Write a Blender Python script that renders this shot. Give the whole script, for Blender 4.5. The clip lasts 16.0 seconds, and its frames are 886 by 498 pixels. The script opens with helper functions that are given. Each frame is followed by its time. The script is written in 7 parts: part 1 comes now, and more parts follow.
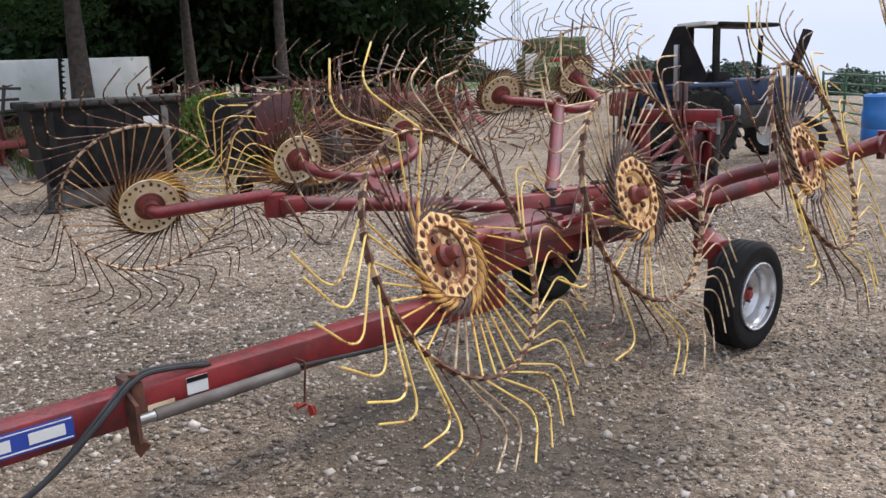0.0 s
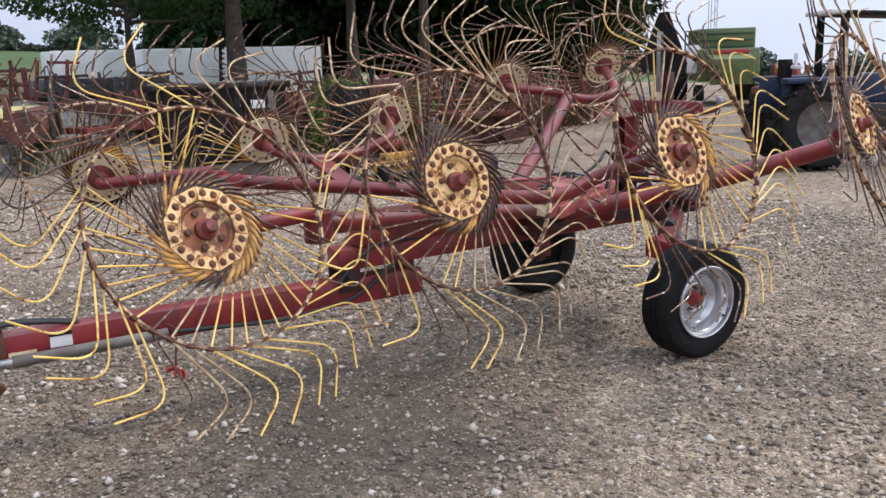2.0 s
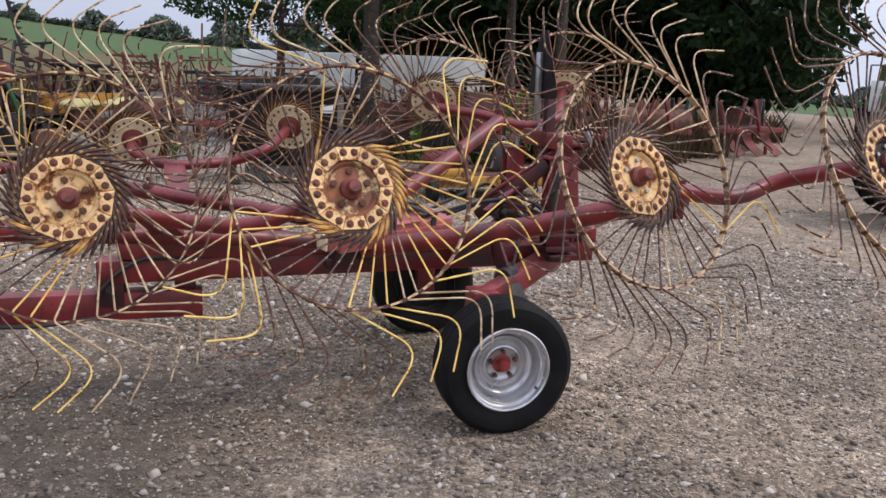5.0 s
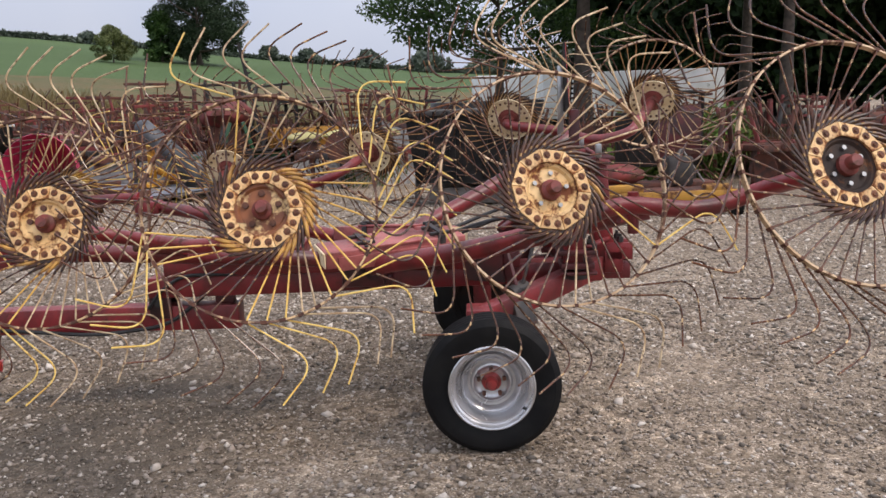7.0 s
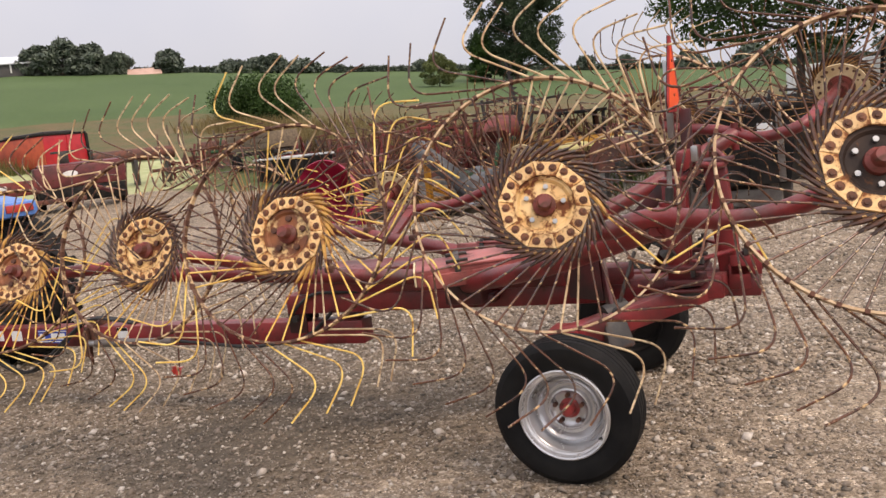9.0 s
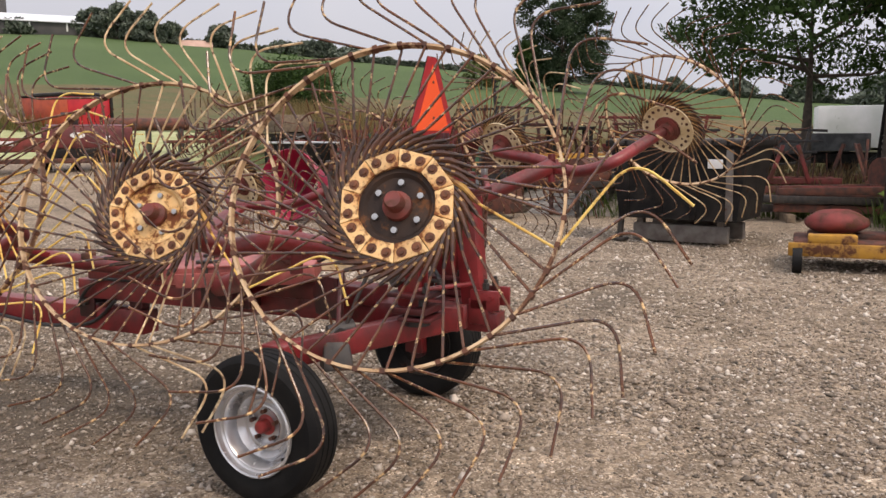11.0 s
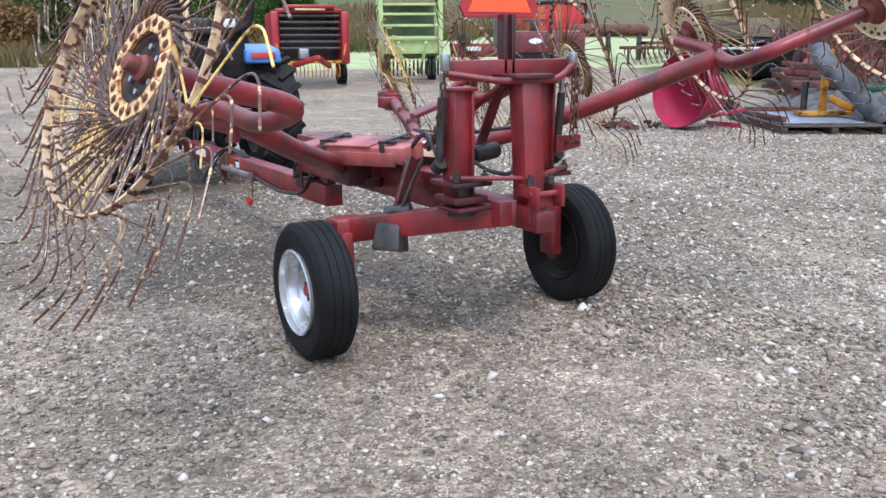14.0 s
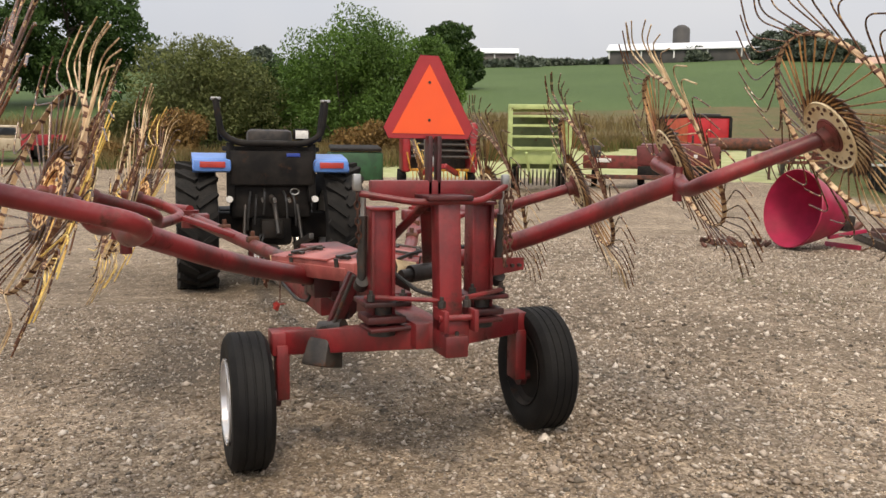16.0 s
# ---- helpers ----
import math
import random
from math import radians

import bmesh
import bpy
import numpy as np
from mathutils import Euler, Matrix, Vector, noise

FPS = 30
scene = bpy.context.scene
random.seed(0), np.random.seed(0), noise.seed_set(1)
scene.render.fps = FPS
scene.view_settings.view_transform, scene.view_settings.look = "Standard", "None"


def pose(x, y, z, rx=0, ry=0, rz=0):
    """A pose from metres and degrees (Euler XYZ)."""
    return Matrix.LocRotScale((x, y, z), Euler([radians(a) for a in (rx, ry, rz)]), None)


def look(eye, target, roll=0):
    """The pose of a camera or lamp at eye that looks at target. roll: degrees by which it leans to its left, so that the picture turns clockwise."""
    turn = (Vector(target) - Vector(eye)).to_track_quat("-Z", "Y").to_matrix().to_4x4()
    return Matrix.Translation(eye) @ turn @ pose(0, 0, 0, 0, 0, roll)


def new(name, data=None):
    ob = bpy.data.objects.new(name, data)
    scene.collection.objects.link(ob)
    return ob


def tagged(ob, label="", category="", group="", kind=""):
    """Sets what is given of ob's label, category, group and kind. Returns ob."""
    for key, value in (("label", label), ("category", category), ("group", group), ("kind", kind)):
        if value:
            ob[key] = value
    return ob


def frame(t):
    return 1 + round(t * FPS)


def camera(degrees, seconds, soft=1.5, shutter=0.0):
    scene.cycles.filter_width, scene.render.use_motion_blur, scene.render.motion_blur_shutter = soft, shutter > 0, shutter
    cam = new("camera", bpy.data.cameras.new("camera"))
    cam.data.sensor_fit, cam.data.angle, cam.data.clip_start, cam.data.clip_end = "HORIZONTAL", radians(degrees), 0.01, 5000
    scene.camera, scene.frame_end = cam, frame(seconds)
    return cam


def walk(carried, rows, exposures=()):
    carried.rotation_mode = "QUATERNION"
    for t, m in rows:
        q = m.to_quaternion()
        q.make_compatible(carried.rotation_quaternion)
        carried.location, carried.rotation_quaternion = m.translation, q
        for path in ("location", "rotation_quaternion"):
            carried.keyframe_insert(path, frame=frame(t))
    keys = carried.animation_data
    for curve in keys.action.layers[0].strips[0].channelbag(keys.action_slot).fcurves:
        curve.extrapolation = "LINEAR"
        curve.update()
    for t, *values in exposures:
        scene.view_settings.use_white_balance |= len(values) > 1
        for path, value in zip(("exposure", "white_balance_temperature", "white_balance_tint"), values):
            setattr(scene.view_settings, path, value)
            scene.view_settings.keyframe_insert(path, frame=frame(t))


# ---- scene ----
cam = camera(55.0, 16.0)
PATH = [
    (0, (-3.12, 4.489, 1.713), (-1.662, 3.188, 1.288), -2.5),
    (0.5, (-3.452, 4.286, 1.706), (-1.961, 3.019, 1.288), -2.7),
    (1, (-3.637, 4.024, 1.683), (-2.075, 2.845, 1.271), -2.3),
    (1.5, (-3.72, 3.667, 1.665), (-2.072, 2.637, 1.191), -1.7),
    (2, (-3.969, 3.353, 1.626), (-2.26, 2.407, 1.199), -1.9),
    (2.5, (-4.13, 2.994, 1.659), (-2.328, 2.22, 1.268), -4.5),
    (3, (-4.079, 2.627, 1.657), (-2.211, 2.071, 1.209), -3.1),
    (3.5, (-4.158, 2.352, 1.63), (-2.281, 1.802, 1.217), -3.8),
    (4, (-4.347, 1.961, 1.658), (-2.45, 1.464, 1.265), -4.3),
    (4.5, (-4.292, 1.625, 1.6), (-2.401, 1.113, 1.197), -1.4),
    (5, (-4.276, 1.285, 1.618), (-2.388, 0.754, 1.225), 1.7),
    (5.2, (-4.302, 1.206, 1.616), (-2.42, 0.649, 1.229), 1.7),
    (7.5, (-4.489, -0.287, 1.613), (-2.55, 0.135, 1.367), -4.4),
    (8, (-4.437, -0.511, 1.52), (-2.592, 0.239, 1.348), -6.1),
    (8.5, (-4.275, -0.704, 1.572), (-2.519, 0.213, 1.302), -6.8),
    (9, (-4.131, -1.058, 1.559), (-2.324, -0.245, 1.288), -6.5),
    (9.5, (-4.046, -1.455, 1.602), (-2.175, -0.789, 1.371), -5.9),
    (10, (-3.853, -1.698, 1.541), (-1.998, -0.996, 1.283), -3.5),
    (10.2, (-3.785, -1.794, 1.545), (-1.934, -1.089, 1.27), -2.1),
    (12.5, (-2.842, -3.123, 1.489), (-1.477, -1.696, 1.172), -1.3),
    (13, (-2.67, -3.321, 1.474), (-1.488, -1.758, 1.075), -2.3),
    (13.5, (-2.386, -3.447, 1.407), (-1.29, -1.839, 0.946), -0.7),
    (14, (-2.116, -3.587, 1.406), (-1.123, -1.913, 0.944), -0.4),
    (14.5, (-1.837, -3.846, 1.445), (-0.924, -2.111, 1.055), -1.3),
    (15, (-1.586, -3.782, 1.424), (-0.708, -2.012, 1.112), 0.2),
    (15.5, (-1.377, -3.79, 1.484), (-0.59, -1.972, 1.213), 1.6),
    (16, (-1.186, -3.946, 1.461), (-0.496, -2.082, 1.241), 0.7),
]
walk(cam, [(t, look(e, g, r)) for t, e, g, r in PATH], exposures=[(0, 0.05, 6800, 13), (1, 0.02, 6850, 14), (1.5, 0.04, 7050, 15), (2, 0.09, 6700, 14), (2.5, -0.03, 6500, 13), (3.5, -0.10, 6590, 18), (5, -0.09, 6750, 17), (7.5, -0.07, 7200, 16), (8, -0.25, 7400, 14), (8.5, -0.09, 7880, 16), (9, 0.03, 8150, 19), (9.5, -0.04, 7850, 18), (10, -0.07, 7880, 18), (12.5, -0.07, 8150, 18), (13, 0.19, 8050, 15), (13.5, 0.3, 5950, 6), (14, 0.41, 5870, 9), (14.6, 0.46, 5840, 10), (15, 0.23, 6450, 9), (15.5, 0.09, 7450, 11), (16, 0.02, 8350, 13)])

# ---- world and light ----
SUN_ELEV, SUN_AZ = radians(52), radians(200)
world = bpy.data.worlds.new("overcast_sky")
scene.world = world
world.use_nodes = True
wn, wl = world.node_tree.nodes, world.node_tree.links
wn.clear()
sky = wn.new("ShaderNodeTexSky")
sky.sky_type, sky.sun_disc = "NISHITA", False
sky.sun_elevation, sky.sun_rotation = SUN_ELEV, SUN_AZ
sky.dust_density, sky.air_density, sky.ozone_density = 4.0, 1.0, 1.0
cloud_noise = wn.new("ShaderNodeTexNoise")
cloud_noise.inputs["Scale"].default_value, cloud_noise.inputs["Detail"].default_value = 2.2, 4
cloud_ramp = wn.new("ShaderNodeValToRGB")
cloud_ramp.color_ramp.elements[0].position, cloud_ramp.color_ramp.elements[0].color = 0.3, (6.2, 7.5, 10.0, 1)
cloud_ramp.color_ramp.elements[1].position, cloud_ramp.color_ramp.elements[1].color = 0.7, (7.9, 8.95, 10.8, 1)
sky_mix = wn.new("ShaderNodeMix")
sky_mix.data_type = "RGBA"
sky_mix.inputs["Factor"].default_value = 0.82
bg = wn.new("ShaderNodeBackground")
bg.inputs["Strength"].default_value = 0.100
wout = wn.new("ShaderNodeOutputWorld")
wl.new(cloud_noise.outputs["Fac"], cloud_ramp.inputs["Fac"])
wl.new(sky.outputs["Color"], sky_mix.inputs["A"])
wl.new(cloud_ramp.outputs["Color"], sky_mix.inputs["B"])
sky_dir = wn.new("ShaderNodeTexCoord")
sky_sep = wn.new("ShaderNodeSeparateXYZ")
sky_rise = wn.new("ShaderNodeMapRange")
sky_rise.inputs["From Min"].default_value, sky_rise.inputs["From Max"].default_value = 0.05, 0.9
sky_rise.inputs["To Min"].default_value, sky_rise.inputs["To Max"].default_value = 0.95, 1.85
sky_grad = wn.new("ShaderNodeMix")
sky_grad.data_type, sky_grad.blend_type = "RGBA", "MULTIPLY"
sky_grad.inputs["Factor"].default_value = 1.0
wl.new(sky_dir.outputs["Generated"], sky_sep.inputs["Vector"])
wl.new(sky_sep.outputs["Z"], sky_rise.inputs["Value"])
wl.new(sky_mix.outputs["Result"], sky_grad.inputs["A"])
wl.new(sky_rise.outputs["Result"], sky_grad.inputs["B"])
sun_dot = wn.new("ShaderNodeVectorMath")
sun_dot.operation = "DOT_PRODUCT"
sun_dot.inputs[1].default_value = (math.sin(SUN_AZ), math.cos(SUN_AZ), 0.0)
wl.new(sky_dir.outputs["Generated"], sun_dot.inputs[0])
sun_glow = wn.new("ShaderNodeMapRange")
sun_glow.inputs["From Min"].default_value = -1.0
sun_glow.inputs["To Min"].default_value, sun_glow.inputs["To Max"].default_value = 0.90, 1.30
wl.new(sun_dot.outputs["Value"], sun_glow.inputs["Value"])
sky_glow = wn.new("ShaderNodeMix")
sky_glow.data_type, sky_glow.blend_type = "RGBA", "MULTIPLY"
sky_glow.inputs["Factor"].default_value = 1.0
wl.new(sky_grad.outputs["Result"], sky_glow.inputs["A"])
wl.new(sun_glow.outputs["Result"], sky_glow.inputs["B"])
wl.new(sky_glow.outputs["Result"], bg.inputs["Color"])
wl.new(bg.outputs["Background"], wout.inputs["Surface"])
sun = new("sun", bpy.data.lights.new("sun", "SUN"))
sun.data.energy, sun.data.angle, sun.data.color = 1.4, radians(12), (1.0, 0.95, 0.88)
sun.matrix_world = Matrix.Rotation(-SUN_AZ, 4, "Z") @ Matrix.Rotation(SUN_ELEV - math.pi / 2, 4, "X")

# ---- materials ----
MATS = {}


def mat(name, a, b=None, scale=6.0, rough=0.6, metal=0.0, rust=0.0, bump=0.1, fine=60.0, spread=(0.4, 0.62), rust_scale=5.0,
        rust_color=(0.10, 0.035, 0.015), dust=0.0, rand=0.0, spec=0.5, grime=0.0):
    """A painted, rusty or dusty surface: two colours mixed by a coarse noise, fine grain as relief, patches of rust, dust on what faces up."""
    if name in MATS:
        return MATS[name]
    m = bpy.data.materials.new(name)
    m.use_nodes = True
    n, l = m.node_tree.nodes, m.node_tree.links
    p = n["Principled BSDF"]
    p.inputs["Roughness"].default_value, p.inputs["Metallic"].default_value = rough, metal
    p.inputs["Specular IOR Level"].default_value = spec
    co = n.new("ShaderNodeTexCoord")
    b = b or tuple(c * 0.7 for c in a)
    coarse = n.new("ShaderNodeTexNoise")
    coarse.inputs["Scale"].default_value, coarse.inputs["Detail"].default_value = scale, 6
    l.new(co.outputs["Object"], coarse.inputs["Vector"])
    ramp = n.new("ShaderNodeValToRGB")
    ramp.color_ramp.elements[0].position, ramp.color_ramp.elements[0].color = spread[0], (*a, 1)
    ramp.color_ramp.elements[1].position, ramp.color_ramp.elements[1].color = spread[1], (*b, 1)
    l.new(coarse.outputs["Fac"], ramp.inputs["Fac"])
    color = ramp.outputs["Color"]
    grain = n.new("ShaderNodeTexNoise")
    grain.inputs["Scale"].default_value, grain.inputs["Detail"].default_value = fine, 5
    l.new(co.outputs["Object"], grain.inputs["Vector"])

    def mixed(fac, base, other):
        mx = n.new("ShaderNodeMix")
        mx.data_type = "RGBA"
        l.new(fac, mx.inputs["Factor"])
        l.new(base, mx.inputs["A"])
        if isinstance(other, tuple):
            mx.inputs["B"].default_value = (*other, 1)
        else:
            l.new(other, mx.inputs["B"])
        return mx.outputs["Result"]

    if rust > 0:
        rn = n.new("ShaderNodeTexNoise")
        rn.inputs["Scale"].default_value, rn.inputs["Detail"].default_value, rn.inputs["Roughness"].default_value = rust_scale, 9, 0.7
        l.new(co.outputs["Object"], rn.inputs["Vector"])
        rr = n.new("ShaderNodeMapRange")
        rr.inputs["From Min"].default_value, rr.inputs["From Max"].default_value = 0.66 - 0.3 * rust, 0.74 - 0.3 * rust
        l.new(rn.outputs["Fac"], rr.inputs["Value"])
        color = mixed(rr.outputs["Result"], color, rust_color)
        rg = n.new("ShaderNodeMapRange")
        rg.inputs["To Min"].default_value, rg.inputs["To Max"].default_value = rough, 0.9
        l.new(rr.outputs["Result"], rg.inputs["Value"])
        l.new(rg.outputs["Result"], p.inputs["Roughness"])
    if grime > 0:
        gn = n.new("ShaderNodeTexNoise")
        gn.inputs["Scale"].default_value, gn.inputs["Detail"].default_value, gn.inputs["Roughness"].default_value = 3.2, 9, 0.68
        stretch = n.new("ShaderNodeMapping")
        stretch.inputs["Scale"].default_value = (1.6, 1.0, 0.8)
        l.new(co.outputs["Object"], stretch.inputs["Vector"])
        l.new(stretch.outputs["Vector"], gn.inputs["Vector"])
        gr = n.new("ShaderNodeMapRange")
        gr.inputs["From Min"].default_value, gr.inputs["From Max"].default_value = 0.46, 0.66
        gr.inputs["To Max"].default_value = grime
        l.new(gn.outputs["Fac"], gr.inputs["Value"])
        color = mixed(gr.outputs["Result"], color, (0.035, 0.018, 0.015))
    if dust > 0:
        geo = n.new("ShaderNodeNewGeometry")
        sep = n.new("ShaderNodeSeparateXYZ")
        l.new(geo.outputs["Normal"], sep.inputs["Vector"])
        dm = n.new("ShaderNodeMath")
        dm.operation, dm.use_clamp = "MULTIPLY", True
        l.new(sep.outputs["Z"], dm.inputs[0])
        dn = n.new("ShaderNodeMapRange")
        dn.inputs["From Min"].default_value, dn.inputs["From Max"].default_value = 0.35, 0.7
        dn.inputs["To Max"].default_value = dust
        l.new(grain.outputs["Fac"], dn.inputs["Value"])
        l.new(dn.outputs["Result"], dm.inputs[1])
        color = mixed(dm.outputs["Value"], color, (0.28, 0.25, 0.21))
    if rand > 0:
        oi = n.new("ShaderNodeObjectInfo")
        hs = n.new("ShaderNodeHueSaturation")
        vm = n.new("ShaderNodeMapRange")
        vm.inputs["To Min"].default_value, vm.inputs["To Max"].default_value = 1 - rand, 1 + rand
        l.new(oi.outputs["Random"], vm.inputs["Value"])
        l.new(vm.outputs["Result"], hs.inputs["Value"])
        l.new(color, hs.inputs["Color"])
        color = hs.outputs["Color"]
    l.new(color, p.inputs["Base Color"])
    bn = n.new("ShaderNodeBump")
    bn.inputs["Strength"].default_value, bn.inputs["Distance"].default_value = bump, 0.01
    l.new(grain.outputs["Fac"], bn.inputs["Height"])
    l.new(bn.outputs["Normal"], p.inputs["Normal"])
    MATS[name] = m
    return m


RED = mat("worn_red_paint", (0.255, 0.022, 0.025), (0.150, 0.013, 0.016), rough=0.38, rust=0.24, rust_color=(0.10, 0.028, 0.02), bump=0.08, dust=0.22, scale=5, rust_scale=7, grime=0.75)
RED_DARK = mat("oily_dark_red_paint", (0.085, 0.012, 0.013), (0.028, 0.009, 0.009), rough=0.45, rust=0.25, rust_color=(0.03, 0.018, 0.014), bump=0.1)
CREAM = mat("rusty_cream_paint", (0.85, 0.58, 0.27), (0.70, 0.38, 0.12), rough=0.45, rust=0.62, rust_scale=19, rust_color=(0.17, 0.05, 0.018), bump=0.1, scale=9)
CLAMP = mat("tan_cream_clamp_paint", (0.84, 0.57, 0.27), (0.62, 0.31, 0.10), rough=0.45, rust=0.58, rust_scale=21, rust_color=(0.20, 0.065, 0.02), bump=0.15, scale=12, rand=0.18)
CREAM_BACK = mat("faded_cream_paint", (0.84, 0.71, 0.47), (0.68, 0.51, 0.28), rough=0.5, rust=0.27, rust_scale=19, rust_color=(0.16, 0.058, 0.022), bump=0.1, scale=8)
HOOP_DARK = mat("dark_rusted_hoop", (0.20, 0.10, 0.06), (0.10, 0.05, 0.035), rough=0.6, rust=0.6, rust_scale=14, rust_color=(0.70, 0.48, 0.26), bump=0.15, scale=11)
HOOP_PALE = mat("worn_cream_hoop", (0.66, 0.48, 0.29), (0.48, 0.30, 0.16), rough=0.45, rust=0.48, rust_scale=16, rust_color=(0.13, 0.055, 0.03), bump=0.15, scale=11)
RUST_FACE = mat("rust_stained_cream", (0.30, 0.10, 0.035), (0.10, 0.032, 0.016), rough=0.6, rust=0.50, rust_scale=13, rust_color=(0.72, 0.5, 0.24), bump=0.12, scale=7)
RUST = mat("brown_rust", (0.13, 0.05, 0.028), (0.07, 0.03, 0.02), rough=0.85, scale=18, bump=0.3)
RUST_WIRE = mat("rusty_spring_wire", (0.13, 0.05, 0.024), (0.045, 0.021, 0.014), rough=0.22, scale=22, bump=0.1, rust=0.34, rust_color=(0.66, 0.44, 0.22), rust_scale=30, rand=0.3)
YELLOW_WIRE = mat("yellow_spring_wire", (0.86, 0.61, 0.17), (0.72, 0.42, 0.09), rough=0.36, scale=12, rust=0.36, rust_scale=16, rust_color=(0.20, 0.07, 0.02), bump=0.05, rand=0.15)
PALE_WIRE = mat("worn_pale_wire", (0.66, 0.50, 0.30), (0.42, 0.27, 0.14), rough=0.45, scale=14, rust=0.42, rust_scale=18, rust_color=(0.10, 0.045, 0.025), bump=0.05, rand=0.2)
RUBBER = mat("black_tyre_rubber", (0.007, 0.007, 0.0075), (0.012, 0.0118, 0.0115), rough=0.65, scale=8, bump=0.15, dust=0.02, spec=0.18)
RUBBER_DUSTY = mat("dusty_tyre_rubber", (0.012, 0.0118, 0.0115), (0.022, 0.0205, 0.019), rough=0.85, scale=5, bump=0.2, dust=0.08, spec=0.2)
SILVER = mat("silver_wheel_paint", (0.66, 0.66, 0.67), (0.52, 0.52, 0.52), rough=0.26, metal=0.7, scale=7, rust=0.06, rust_scale=12, bump=0.04)
STEEL = mat("bare_steel", (0.45, 0.45, 0.44), (0.3, 0.3, 0.29), rough=0.35, metal=0.8, scale=10, bump=0.05)
HUB_PAINT = mat("rusty_red_hub", (0.22, 0.045, 0.035), (0.12, 0.03, 0.022), rough=0.55, rust=0.4, rust_scale=25, rust_color=(0.10, 0.04, 0.025), scale=18, bump=0.12)
DISC_STAIN = mat("dark_stained_disc", (0.028, 0.019, 0.016), (0.055, 0.034, 0.025), rough=0.6, scale=9, bump=0.15, spec=0.2, rust=0.36, rust_scale=14, rust_color=(0.17, 0.07, 0.03))
GREASE = mat("greasy_black_iron", (0.02, 0.019, 0.018), (0.05, 0.04, 0.034), rough=0.5, scale=12, bump=0.2, rust=0.2)
HOSE = mat("black_hydraulic_hose", (0.015, 0.015, 0.015), (0.028, 0.028, 0.028), rough=0.5, scale=9, bump=0.1)
GREY_PAINT = mat("grey_sleeve_paint", (0.16, 0.145, 0.13), (0.10, 0.08, 0.07), rough=0.6, scale=7, rust=0.2, bump=0.1)
ORANGE = mat("fluorescent_orange_sheet", (0.95, 0.115, 0.03), (0.9, 0.10, 0.03), rough=0.5, scale=3, bump=0.02)
REFLECT_RED = mat("dull_red_reflective_border", (0.42, 0.03, 0.035), (0.34, 0.025, 0.03), rough=0.4, scale=6, bump=0.03)
WHITE = mat("white_paint", (0.78, 0.78, 0.76), (0.68, 0.68, 0.66), rough=0.5, scale=3, bump=0.03)
DECAL_BLUE = mat("blue_decal", (0.03, 0.07, 0.36), (0.025, 0.06, 0.3), rough=0.35, scale=6, bump=0.02)
DECAL_RED = mat("red_decal", (0.5, 0.05, 0.04), rough=0.4, scale=6, bump=0.02)
BLACK = mat("black_paint", (0.011, 0.0105, 0.0105), (0.024, 0.021, 0.019), rough=0.6, scale=6, bump=0.12, dust=0.04, spec=0.12, rust=0.26, rust_color=(0.045, 0.026, 0.018))

# ---- mesh helpers ----


def mesh_of(name, bm, material, smooth=True, angle=40):
    me = bpy.data.meshes.new(name)
    bm.normal_update()
    bm.to_mesh(me)
    bm.free()
    for m in material if isinstance(material, (list, tuple)) else (material,):
        me.materials.append(m)
    if smooth:
        me.shade_smooth()
        me.set_sharp_from_angle(angle=radians(angle))
    return me


def part(name, bm, material, parent=None, label="", m=None, smooth=True):
    """Links a bmesh (or a ready mesh) as one object under a thing or a part."""
    me = bm if isinstance(bm, bpy.types.Mesh) else mesh_of(name, bm, material, smooth)
    ob = new(name, me)
    if parent is not None:
        ob.parent = parent
    if m is not None:
        ob.matrix_basis = m
    if label:
        ob["label"] = label
    return ob


def thing(name, label, category, m=None, group="", kind=""):
    ob = new(name)
    ob.empty_display_size = 0.2
    if m is not None:
        ob.matrix_basis = m
    return tagged(ob, label, category, group, kind)


def box(bm, c, s, rot=None, bevel=0.0, mi=0, taper=None):
    """A box with centre c and size s, turned by the Euler angles rot in degrees. taper: the scale of its top."""
    m = Matrix.Translation(c)
    if rot:
        m = m @ pose(0, 0, 0, *rot)
    r = bmesh.ops.create_cube(bm, size=1.0)
    vs = r["verts"]
    for v in vs:
        k = taper if taper and v.co.z > 0 else (1, 1)
        v.co = m @ Vector((v.co.x * s[0] * k[0], v.co.y * s[1] * k[1], v.co.z * s[2]))
    fs = {f for v in vs for f in v.link_faces}
    for f in fs:
        f.material_index = mi
    if bevel:
        es = list({e for v in vs for e in v.link_edges})
        bmesh.ops.bevel(bm, geom=es, offset=bevel, segments=2, affect="EDGES", profile=0.5)
    return bm


def cyl(bm, a, b, r, r2=None, seg=16, mi=0, caps=True):
    a, b = Vector(a), Vector(b)
    d = b - a
    m = Matrix.Translation((a + b) / 2) @ d.to_track_quat("Z", "Y").to_matrix().to_4x4()
    res = bmesh.ops.create_cone(bm, cap_ends=caps, segments=seg, radius1=r, radius2=r if r2 is None else r2, depth=d.length, matrix=m)
    for f in {f for v in res["verts"] for f in v.link_faces}:
        f.material_index = mi
    return bm


